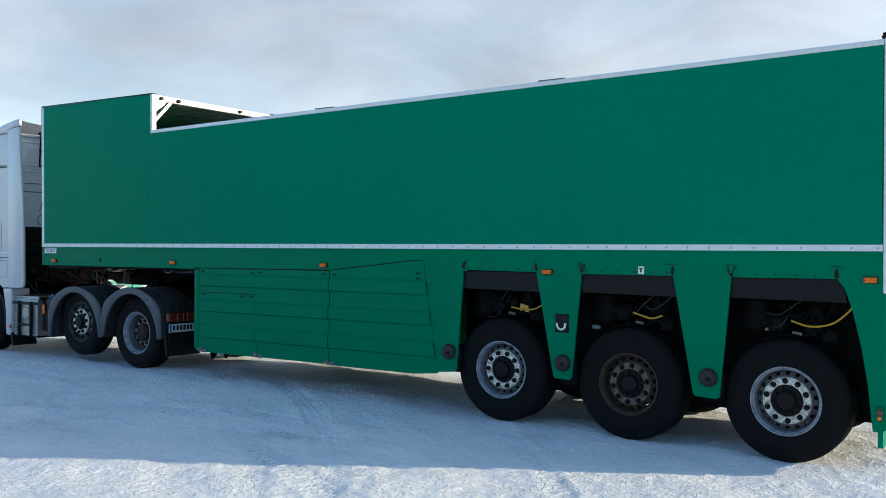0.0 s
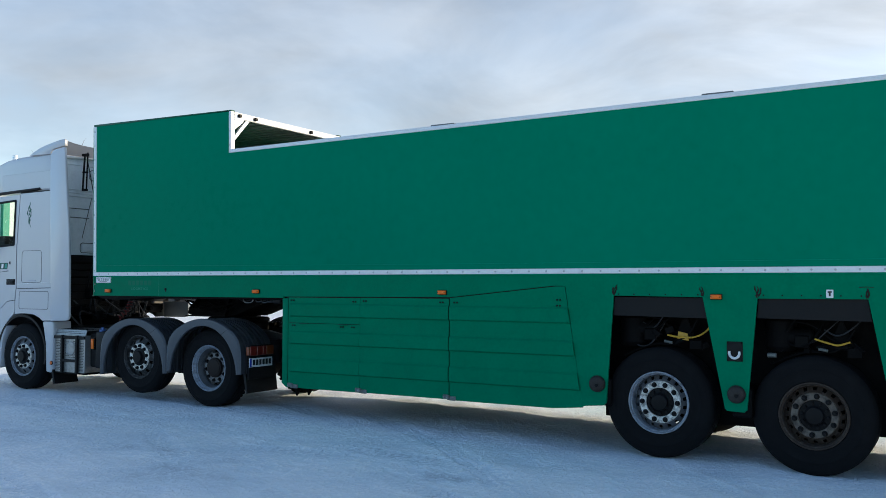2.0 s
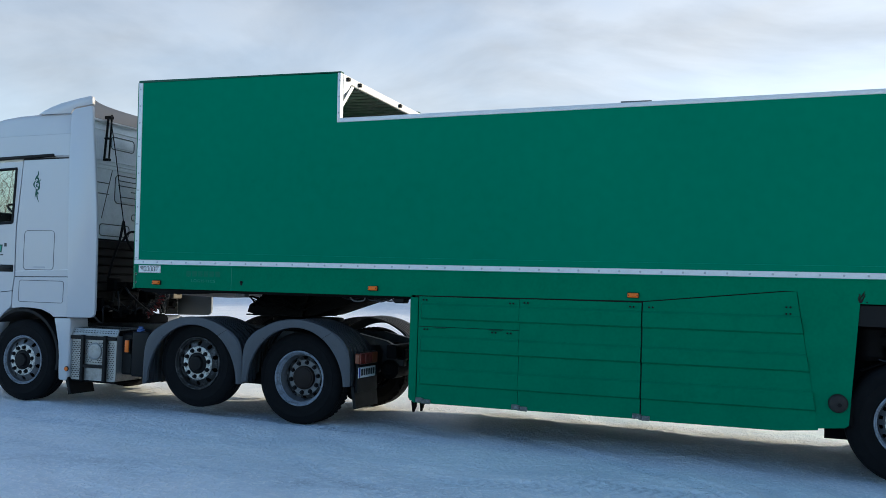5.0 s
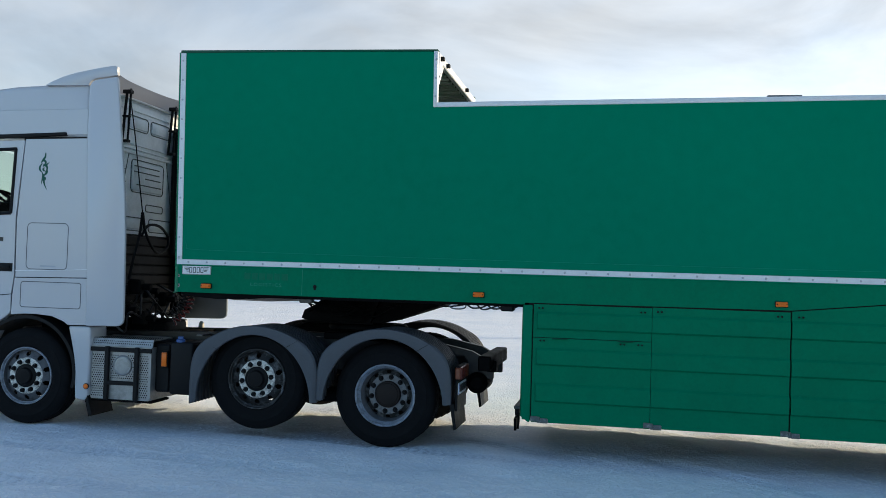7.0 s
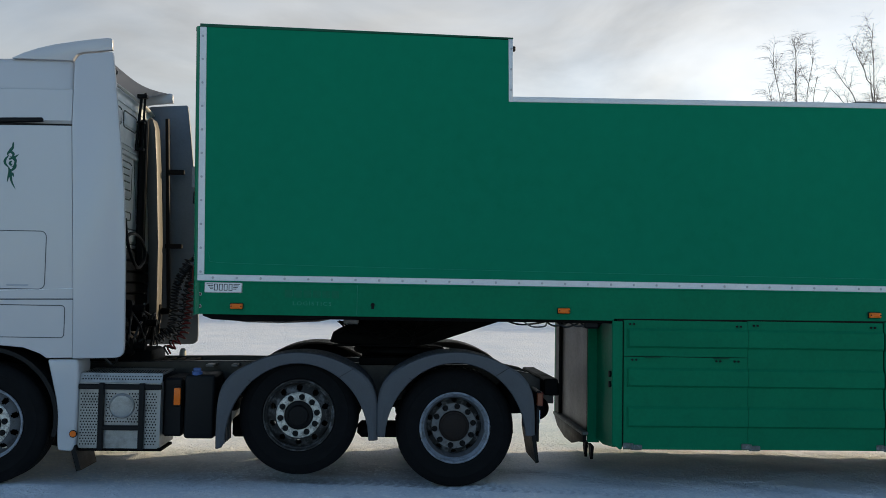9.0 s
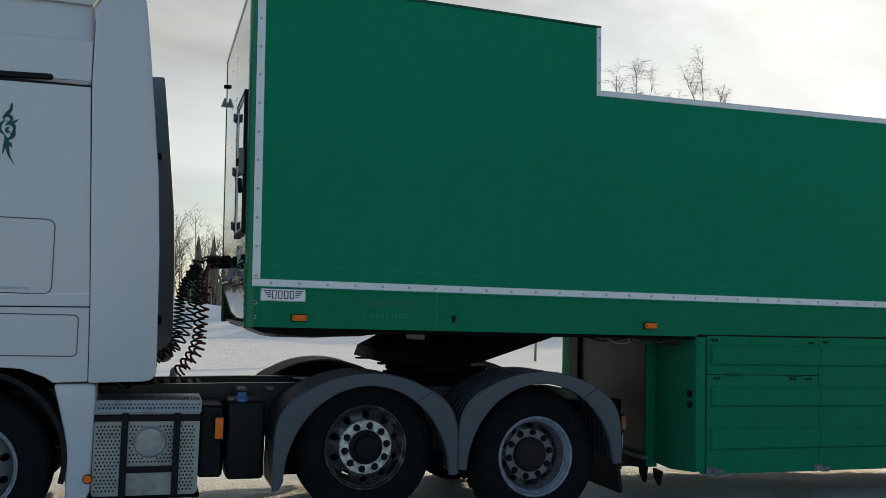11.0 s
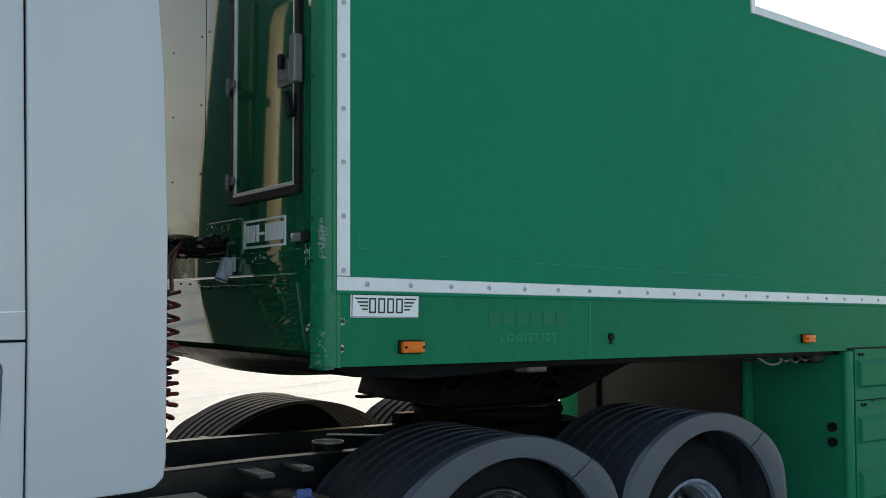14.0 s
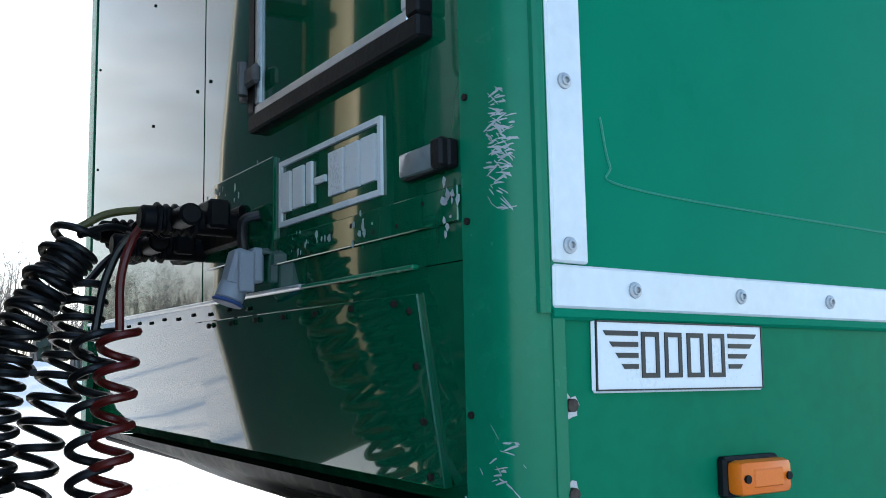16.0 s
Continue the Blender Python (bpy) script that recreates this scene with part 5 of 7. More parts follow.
# side badge and faded lettering
badge = part("badge", box(0.062, 0.376, -0.001, 0.008, 1.687, 1.777, 0.004), BADGE, trailer, "white maker's plate with black bars")
part("badge_edge", join(box(0.066, 0.372, -0.0025, 0.0, 1.6895, 1.6915), box(0.066, 0.372, -0.0025, 0.0, 1.7725, 1.7745), box(0.065, 0.067, -0.0025, 0.0, 1.6895, 1.7745), box(0.371, 0.373, -0.0025, 0.0, 1.6895, 1.7745)), INK, badge)
for s, xa in ((1, 0.077), (-1, 0.361)):
    for i in range(4):
        x0, x1 = xa + s * 0.010 * i, xa + s * 0.058
        part("plain_bar", prism([(x0, 1.7625 - 0.0135 * i), (x1, 1.7625 - 0.0135 * i), (x1, 1.7565 - 0.0135 * i), (x0 + s * 0.005, 1.7565 - 0.0135 * i)], -0.0025, 0.0), INK, badge)
for i in range(4):
    x0 = 0.141 + 0.041 * i
    part("plain_bar", join(box(x0, x0 + 0.006, -0.0025, 0.0, 1.705, 1.762), box(x0 + 0.006, x0 + 0.031, -0.0025, 0.0, 1.756, 1.762), box(x0 + 0.006, x0 + 0.031, -0.0025, 0.0, 1.705, 1.711), box(x0 + 0.025, x0 + 0.031, -0.0025, 0.0, 1.711, 1.756)), INK, badge)
for i in range(6):
    part("faded_bar", box(0.735 + 0.079 * i, 0.798 + 0.079 * i, 0.0045, 0.0065, 1.655, 1.72), FADED_DK, trailer, "faded dark lettering bar")
writing("faded_word", "LOGISTICS", 0.046, FADED, trailer, pose(0.965, 0.0052, 1.592, 90, 0, 0), "faded pale lettering", 1.2)

part("sheet_seam", tube([(1.346, 0.0065, 1.515), (1.346, 0.0065, 1.772)], 0.0022, 5), FADED, trailer)

# couplings, socket and spiral hoses
def coupler(y, z, dy):
    body = join(moved(cyl(0.026, -0.20, 0.0, "x", 18, 0.006), XF - 0.0, y, z), moved(cyl(0.022, -0.14, 0.10, "y", 14, 0.005), XF - 0.13, y + dy, z), moved(box(-0.022, 0.022, -0.05, 0.03, -0.03, 0.028, 0.006), XF - 0.06, y, z + 0.016))
    for k in range(5):
        body = join(body, moved(cyl(0.034 - 0.002 * (k % 2), -0.105 - 0.017 * k, -0.093 - 0.017 * k, "x", 8, 0.003), XF, y, z), moved(cyl(0.028, 0.02 + 0.018 * k, 0.03 + 0.018 * k, "y", 10, 0.003), XF - 0.13, y + dy, z))
    return body


fitting("coupling", coupler(1.00, 2.015, 0.04), BLACK, label="black air and power coupling")
fitting("coupling", coupler(1.22, 1.985, 0.03), BLACK, label="black air and power coupling")
fitting("coupling", coupler(1.34, 2.03, 0.05), CHASSIS)
fitting("coupling_plate", box(XF - 0.016, XF + 0.01, 0.965, 1.45, 1.975, 2.055, 0.006), CHASSIS)
sock = fitting("power_socket", join(box(XF - 0.022, XF + 0.0, 0.872, 0.935, 1.885, 1.955, 0.005), box(XF - 0.05, XF - 0.02, 0.868, 0.876, 1.865, 1.945, 0.003), moved(box(-0.022, 0.022, -0.026, 0.026, -0.042, 0.036, 0.008), XF - 0.038, 0.905, 1.915, ry=14)), SOCKET, label="grey angled power socket")
fitting("socket_cap", moved(cyl(0.027, -0.038, 0.0, "z", 20, 0.005), XF - 0.046, 0.905, 1.884, ry=20), SOCKET, sock)
fitting("socket_rim", moved(cyl(0.030, -0.044, -0.036, "z", 20, 0.003), XF - 0.046, 0.905, 1.884, ry=20), BLUE, sock)
fitting("conduit", tube(bend([(XF - 0.03, 0.90, 1.94), (XF - 0.036, 0.895, 1.985), (XF - 0.034, 0.885, 2.01), (XF - 0.01, 0.87, 2.02)]), 0.010, 10), BLKHOSE, sock)


def spiral_hose(label, material, lead, axis_pts, radius, turns, r=0.0085, coiled=None):
    h = thing("spiral_hose", axis_pts[-1], label, "hose", "spiral hoses between cab and trailer")
    part("lead", tube(bend(lead), r * 1.05, 8), material, h)
    part("coil", coil(axis_pts, radius, turns, r), coiled or material, h)
    return h


spiral_hose("dark red spiral air hose hanging from the trailer coupling", REDHOSE, [(-0.17, 0.98, 2.02), (-0.22, 0.99, 1.99), (-0.25, 0.99, 1.90), (-0.25, 0.985, 1.79)], [(-0.25, 0.985, 1.79), (-0.262, 0.96, 1.6), (-0.275, 0.92, 1.42), (-0.30, 0.87, 1.28), (-0.42, 0.80, 1.14)], 0.034, 13, 0.0085)
spiral_hose("black spiral air hose hanging from the trailer coupling", BLKHOSE, [(-0.17, 1.0, 2.0), (-0.235, 1.02, 1.97), (-0.27, 1.03, 1.89), (-0.285, 1.03, 1.79)], [(-0.285, 1.03, 1.79), (-0.295, 0.99, 1.6), (-0.30, 0.94, 1.42), (-0.34, 0.89, 1.28), (-0.45, 0.82, 1.13)], 0.036, 12, 0.0085)
spiral_hose("black spiral cable in a tight bundle", BLKHOSE, [(-0.16, 1.16, 2.0), (-0.24, 1.12, 2.01), (-0.31, 1.10, 1.985)], [(-0.31, 1.1, 1.955), (-0.355, 1.1, 1.89), (-0.41, 1.1, 1.79), (-0.44, 1.1, 1.66), (-0.445, 1.1, 1.5), (-0.47, 1.08, 1.33), (-0.60, 1.05, 1.22)], 0.038, 30, 0.0078)
spiral_hose("black spiral cable in a loose bundle", BLKHOSE, [(-0.16, 1.26, 1.99), (-0.23, 1.18, 1.95), (-0.285, 1.13, 1.89)], [(-0.285, 1.13, 1.89), (-0.30, 1.12, 1.80), (-0.325, 1.12, 1.70), (-0.36, 1.12, 1.58), (-0.39, 1.12, 1.44), (-0.47, 1.12, 1.30), (-0.62, 1.1, 1.20)], 0.042, 16, 0.008)
spiral_hose("black coiled cable with a dull yellow sleeved lead", OCHRE, [(-0.15, 1.02, 2.035), (-0.20, 1.06, 2.04), (-0.26, 1.09, 2.03), (-0.31, 1.1, 2.0)], [(-0.31, 1.1, 2.0), (-0.345, 1.1, 1.93), (-0.39, 1.1, 1.84), (-0.42, 1.1, 1.72)], 0.04, 5, 0.008, BLKHOSE)

# ---- truck tractor ----
truck = thing("truck_tractor", (0.3, 1.25, gz(0.3, 1.25)), "white three-axle truck tractor with a tall sleeper cab", "truck")
YS = 0.075          # side of the cab


def both(name, make, material, label="", parent=truck):
    """The same part on both sides; make(y) builds the near one, the far one is mirrored."""
    a = part(name, make(), material, parent, label)
    bm = make()
    for v in bm.verts:
        v.co.y = WIDE - v.co.y
    bmesh.ops.reverse_faces(bm, faces=bm.faces)
    b = part(name, bm, material, parent)
    return a, b


# core of the cab: lower body, sleeper, roof
part("lower_body", prism([(-2.93, 0.95), (-2.35, 1.25), (-1.06, 1.25), (-1.06, 2.2), (-2.9, 2.2), (-2.97, 1.6)], YS + 0.014, WIDE - YS - 0.014), BLACK, truck)
part("sleeper_core", prism([(-1.86, 2.2), (-1.06, 2.2), (-1.10, 3.10), (-1.86, 3.10)], YS + 0.014, WIDE - YS - 0.014), BLACK, truck)
roof_pts = [(-2.90, 3.10), (-2.88, 3.21), (-2.78, 3.38), (-2.66, 3.49), (-2.50, 3.57), (-2.25, 3.625), (-1.98, 3.655), (-1.42, 3.675), (-1.11, 3.68), (-1.09, 3.09)]


def roof():
    bm = prism(roof_pts, YS, WIDE - YS)
    for v in bm.verts:
        f = max(0, v.co.z - 3.25) / 0.43
        g = max(0, -2.2 - v.co.x) / 0.7
        v.co.y = WIDE / 2 + (v.co.y - WIDE / 2) * (1 - 0.03 * f ** 1.6) * (1 - 0.11 * g * g)
    return bevelled(bm, 0.05, 4, 0.9)


part("cab_roof", roof(), WHITE, truck, "white high cab roof")
part("front_panel", prism([(-2.97, 0.9), (-3.02, 1.4), (-2.98, 2.18), (-2.93, 2.18), (-2.95, 1.4), (-2.92, 0.9)], YS + 0.02, WIDE - YS - 0.02, bev=0.01), WHITE, truck)
part("bumper", prism([(-3.05, 0.38), (-3.08, 0.9), (-2.95, 0.92), (-2.86, 0.9), (-2.86, 0.38)], YS + 0.0, WIDE - YS, bev=0.03), WHITE, truck, "white front bumper")
for y in (0.14, WIDE - 0.14):
    part("screen_pillar", prism([(-2.98, 2.18), (-2.9, 2.18), (-2.80, 3.1), (-2.9, 3.1)], y - 0.05, y + 0.05, bev=0.01), WHITE, truck)
part("windscreen", prism([(-2.96, 2.2), (-2.95, 2.2), (-2.875, 3.08), (-2.885, 3.08)], 0.2, WIDE - 0.2), GLASS, truck).visible_shadow = False
part("dashboard", join(box(-2.9, -2.42, 0.2, WIDE - 0.2, 2.15, 2.44, 0.05, 2)), DARKSEAT, truck)
part("steering_wheel", moved(join(tube([(0.2 * math.cos(a), 0.2 * math.sin(a), 0) for a in np.linspace(0, 2 * math.pi, 40)], 0.016, 8), tube([(-0.19, 0, 0), (0.19, 0, 0)], 0.02, 8), cyl(0.06, -0.05, 0.01, "z", 16)), -2.36, 0.62, 2.46, ry=32), BLACK, truck)
for y in (0.55, 1.9):
    part("seat", join(box(-2.2, -2.05, y - 0.24, y + 0.24, 2.2, 2.42, 0.06, 2), box(-2.25, -1.95, y - 0.22, y + 0.22, 2.2, 2.25, 0.02)), DARKSEAT, truck)

# side plates of the cab, with open joints between them
DOOR_LOW = [(-2.90, 1.60), (-2.93, 2.18), (-2.75, 2.235), (-1.962, 2.275), (-1.915, 2.25), (-1.905, 1.60), (-1.93, 1.42), (-2.12, 1.40), (-2.30, 1.28), (-2.88, 1.22)]


def door():
    b = prism(DOOR_LOW, YS - 0.004, YS + 0.02)
    b = join(b, prism([(-1.962, 2.275), (-1.915, 2.25), (-1.845, 3.06), (-1.93, 3.06)], YS - 0.004, YS + 0.02))
    b = join(b, prism([(-1.932, 2.985), (-1.93, 3.06), (-2.72, 3.035), (-2.60, 2.95)], YS - 0.004, YS + 0.02))
    b = join(b, prism([(-2.93, 2.18), (-2.75, 2.235), (-2.60, 2.95), (-2.72, 3.035), (-2.80, 2.9)], YS - 0.004, YS + 0.02))
    return b


doors = both("cab_door", door, WHITE, "white cab door with a side window")


def door_glass():
    return prism([(-2.75, 2.235), (-1.962, 2.275), (-1.932, 2.985), (-2.60, 2.95)], YS + 0.006, YS + 0.010)


for d, g in zip(doors, (0, 1)):
    bm = door_glass()
    if g:
        for v in bm.verts:
            v.co.y = WIDE - v.co.y
    part("window_pane", bm, GLASS, d).visible_shadow = False
    edge = [(-2.735, 2.245), (-1.975, 2.282), (-1.945, 2.97), (-2.59, 2.94)]
    yy = YS - 0.002 if not g else WIDE - YS + 0.002
    rb = bmesh.new()
    for i in range(4):
        a, b = edge[i], edge[(i + 1) % 4]
        rb = join(rb, tube([(a[0], yy, a[1]), (b[0], yy, b[1])], 0.02, 6))
    part("window_rubber", rb, BLACK, d)
handle = part("door_handle", box(-2.14, -1.925, YS - 0.012, YS, 1.655, 1.745, 0.012, 2), BLACK, doors[0], "black door handle recess")
part("handle_grip", box(-2.11, -1.95, YS - 0.026, YS - 0.01, 1.685, 1.72, 0.008, 2), BLACK, handle)
both("side_plate", lambda: prism([(-1.835, 3.075), (-1.112, 3.085), (-1.045, 1.615), (-1.888, 1.60), (-1.90, 2.2)], YS - 0.004, YS + 0.02, bev=0.003, seg=1), WHITE, "white sleeper side panel")
both("roof_side", lambda: prism([(-2.30, 3.115), (-1.112, 3.125), (-1.113, 3.40), (-2.30, 3.38)], YS - 0.002, YS + 0.05, bev=0.004, seg=1), WHITE)
both("lower_plate", lambda: prism([(-1.895, 1.592), (-1.045, 1.607), (-1.033, 1.12), (-1.245, 1.112), (-1.30, 1.15), (-1.44, 1.20), (-1.62, 1.213), (-1.75, 1.213), (-1.92, 1.20), (-1.915, 1.40)], YS - 0.004, YS + 0.02, bev=0.003, seg=1), WHITE, "white lower side panel")


def hatch_ring(x0, x1, z0, z1, r=0.05):
    """The thin dark joint round a side flap, with rounded corners."""
    pts = []
    for cx, cz, a0 in ((x1 - r, z1 - r, 0), (x0 + r, z1 - r, 90), (x0 + r, z0 + r, 180), (x1 - r, z0 + r, 270)):
        pts += [(cx + r * math.cos(radians(a0 + k * 15)), YS - 0.0045, cz + r * math.sin(radians(a0 + k * 15))) for k in range(7)]
    return tube(pts + [pts[0]], 0.0036, 5, False)


part("flap_joint", hatch_ring(-1.765, -1.285, 1.69, 2.18), GREYPL, truck, "dark joint round a locker flap")
part("flap_joint", hatch_ring(-1.815, -1.11, 1.285, 1.555, 0.03), GREYPL, truck, "dark joint round a locker flap")
part("flap_lock", box(-1.60, -1.42, YS - 0.007, YS - 0.003, 1.715, 1.73, 0.001), SOCKET, truck)
part("body_crease", tube([(-1.89, YS - 0.004, 1.665), (-1.05, YS - 0.004, 1.70)], 0.003, 5), CABBACK, truck)
both("wing_panel", lambda: prism([(-2.90, 1.205), (-2.30, 1.272), (-2.12, 1.392), (-1.932, 1.412), (-1.928, 1.235), (-2.06, 1.13), (-2.22, 0.975), (-2.90, 0.975)], YS - 0.003, YS + 0.03, bev=0.003, seg=1), WHITE, "white panel above the entry steps")
both("roof_trim", lambda: prism([(-2.78, 3.055), (-1.36, 3.115), (-1.345, 3.13), (-1.36, 3.15), (-2.76, 3.105)], YS - 0.014, YS + 0.03, bev=0.008), BLACK, "black drip rail above the door")
# decal and lettering bars on the door
FLAME = (((190, 218), (188, 238), (178, 252), (170, 264), (176, 272)), ((170, 262), (182, 256), (192, 264), (186, 276), (177, 272)), ((182, 278), (196, 276), (212, 264)),
         ((172, 272), (163, 284), (161, 298), (170, 310), (178, 316)), ((176, 284), (190, 280), (201, 290), (196, 308), (186, 312)), ((186, 290), (180, 298), (184, 306), (190, 302)),
         ((200, 296), (200, 312), (188, 326), (180, 322)), ((176, 316), (180, 332), (176, 352), (172, 374)), ((186, 322), (184, 344), (190, 372), (205, 400)), ((184, 336), (192, 342), (197, 352)))


def flame_stroke(pts):
    line = bend([(-1.60 + (a - 185) * 0.0022, YS - 0.0055, 2.93 - (b - 218) * 0.0022) for a, b in pts], 6)
    n = len(line) - 1
    return tube(line, [0.0125 * (1 - abs(2 * k / n - 0.8) / 1.2) ** 0.8 + 0.001 for k in range(n + 1)], 6)


deco = part("decal", join(*[flame_stroke(p) for p in FLAME]), GREENINK, truck, "green flame-shaped tribal decal")
for v in deco.data.vertices:
    v.co.y = YS - 0.0052 + (v.co.y - YS + 0.0055) * 0.05
name_bar = part("plain_bar", prism([(-2.66, 1.90), (-2.13, 1.90), (-2.115, 2.0), (-2.645, 2.0)], YS - 0.0055, YS - 0.003), GREENINK, doors[0], "green name lettering drawn as bars")
for i in range(6):
    x = -2.635 + 0.088 * i
    part("plain_bar", prism([(x, 1.915), (x + 0.05, 1.915), (x + 0.06, 1.985), (x + 0.01, 1.985)], YS - 0.0068, YS - 0.005), HALLGREEN if i % 2 else BADGE, name_bar)
part("plain_bar", prism([(-2.35, 1.852), (-2.10, 1.865), (-2.10, 1.88), (-2.34, 1.852)], YS - 0.0055, YS - 0.003), INK, doors[0])
part("plain_bar", box(-2.09, -2.05, YS - 0.0055, YS - 0.003, 1.975, 2.02), INK, doors[0])
part("plain_bar", box(-2.80, -2.55, YS - 0.0055, YS - 0.003, 1.655, 1.69), SOCKET, doors[0])
# mirrors
both("mirror", lambda: join(box(-2.76, -2.62, -0.20, 0.0, 2.42, 2.96, 0.05, 3), box(-2.76, -2.63, -0.18, 0.0, 2.16, 2.38, 0.04, 3), tube(bend([(-2.9, 0.09, 3.0), (-2.84, 0.0, 3.02), (-2.74, -0.05, 2.9), (-2.74, -0.04, 2.3), (-2.80, 0.05, 2.06), (-2.80, 0.085, 2.02)]), 0.022, 8)), BLACK, "black double door mirror")
# steps, wheel-arch lining and the lower wing behind the front wheel
both("entry_steps", lambda: join(prism([(-2.86, 0.36), (-2.32, 0.36), (-2.29, 0.95), (-2.32, 1.24), (-2.86, 1.20)], YS + 0.14, YS + 0.18), prism([(-2.32, 0.36), (-2.26, 0.36), (-2.22, 0.80), (-2.06, 1.12), (-1.93, 1.22), (-2.02, 1.30), (-2.3, 1.27)], YS - 0.002, YS + 0.18, bev=0.01), box(-2.88, -2.28, YS, YS + 0.16, 0.62, 0.67, 0.01), box(-2.88, -2.28, YS, YS + 0.16, 0.35, 0.40, 0.01), box(-2.88, -2.28, YS, YS + 0.16, 0.93, 0.97, 0.01), box(-2.90, -2.86, YS, YS + 0.18, 0.36, 1.22, 0.01)), WHITE, "white recessed entry steps")
for z in (0.72, 0.78, 1.03, 1.1):
    part("step_hole", moved(cyl(0.018, -0.006, 0.004, "y", 10), -2.6, YS + 0.139, z), BLACK, truck)


def arch_lining(cx, cz, r, y0, y1, a0, a1, th=0.03):
    pts = [(cx + (r + th) * math.cos(radians(a)), cz + (r + th) * math.sin(radians(a))) for a in np.linspace(a0, a1, 24)]
    pts += [(cx + r * math.cos(radians(a)), cz + r * math.sin(radians(a))) for a in np.linspace(a1, a0, 24)]
    return prism(pts, y0, y1)


both("arch_lining", lambda: arch_lining(-1.73, 0.60, 0.565, YS - 0.008, YS + 0.45, -14, 176, 0.035), BLACK, "black wheel arch lining")
both("rear_wing", lambda: prism([(-1.13, 0.345), (-1.01, 0.335), (-0.985, 0.40), (-0.978, 1.05), (-0.985, 1.107), (-1.24, 1.103), (-1.20, 0.95), (-1.16, 0.78)], YS - 0.004, YS + 0.32, bev=0.022, seg=3), WHITE, "white lower wing behind the front wheel")
both("mud_flap", lambda: prism([(-1.04, 0.42), (-1.00, 0.42), (-0.93, 0.18), (-0.97, 0.17)], YS + 0.01, YS + 0.42), BLACK, "black mud flap")
wl = part("wing_lamp", moved(cyl(0.032, -0.010, 0.004, "y", 20, 0.003), -1.0, YS - 0.004, 0.485), BLACK, truck, "round amber lamp")
part("lens", moved(cyl(0.026, -0.016, -0.006, "y", 20, 0.004), -1.0, YS - 0.004, 0.485), ORANGE, wl)


# side fairings and roof spoiler
def fairing():
    pts = [(-1.105, 3.64), (-1.075, 3.69), (-1.03, 3.708), (-0.80, 3.735), (-0.785, 3.72), (-0.775, 3.65), (-0.745, 3.4), (-0.695, 2.95), (-0.648, 2.5), (-0.62, 2.0), (-0.602, 1.22), (-0.608, 1.16), (-0.64, 1.13), (-0.69, 1.122), (-1.028, 1.112), (-1.04, 1.6), (-1.105, 3.1)]
    bm = prism(pts, YS - 0.022, YS + 0.02, bev=0.012, seg=3)
    for v in bm.verts:
        v.co.y += 0.03 * max(0, (v.co.z - 3.3)) ** 1.3
    return bm


fair = both("side_fairing", fairing, WHITE, "white side fairing behind the cab")
for v in fair[1].data.vertices:
    if v.co.x > -0.95:
        v.co.x += 0.15
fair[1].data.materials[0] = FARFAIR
both("spoiler_side", lambda: prism([(-1.64, 3.655), (-1.54, 3.704), (-1.42, 3.748), (-1.28, 3.785), (-1.10, 3.818), (-0.95, 3.842), (-0.83, 3.856), (-0.80, 3.845), (-0.795, 3.752), (-1.04, 3.724), (-1.095, 3.704), (-1.13, 3.65)], YS + 0.0, YS + 0.05, bev=0.006), WHITE, "white end plate of the roof spoiler")


def spoiler_sheet():
    """A curved sheet over the roof whose rear edge bows forward between the end plates."""
    bm = bmesh.new()
    n, m = 24, 8
    rows = []
    for i in range(n + 1):
        u = -1 + 2 * i / n
        y = WIDE / 2 + u * (WIDE / 2 - YS - 0.02)
        row = []
        for j in range(m + 1):
            f = j / m
            xr = -0.82 - 0.20 * (1 - u ** 4)
            x = -1.63 + (xr + 1.63) * f
            z = 3.66 + 0.19 * f ** 0.72 - 0.03 * (1 - u * u) * f
            row.append(bm.verts.new((x, y, z)))
        rows.append(row)
    for a, b in zip(rows, rows[1:]):
        for j in range(m):
            bm.faces.new((a[j], a[j + 1], b[j + 1], b[j]))
    bmesh.ops.solidify(bm, geom=bm.faces[:], thickness=0.03)
    return bm


part("roof_spoiler", spoiler_sheet(), WHITE, truck, "white curved roof spoiler")
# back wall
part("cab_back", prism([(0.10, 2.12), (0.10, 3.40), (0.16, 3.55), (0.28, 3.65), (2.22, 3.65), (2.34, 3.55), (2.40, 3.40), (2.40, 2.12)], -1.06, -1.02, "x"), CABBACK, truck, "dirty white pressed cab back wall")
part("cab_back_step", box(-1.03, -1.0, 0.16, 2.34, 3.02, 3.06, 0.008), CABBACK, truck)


def press_ring(y0, y1, z0, z1, r=0.06, thick=0.0065):
    """The raised line round a pressed field of the cab's back."""
    pts = []
    for cy, cz, a0 in ((y1 - r, z1 - r, 0), (y0 + r, z1 - r, 90), (y0 + r, z0 + r, 180), (y1 - r, z0 + r, 270)):
        pts += [(-1.018, cy + r * math.cos(radians(a0 + k * 15)), cz + r * math.sin(radians(a0 + k * 15))) for k in range(7)]
    return tube(pts + [pts[0]], thick, 6, False)


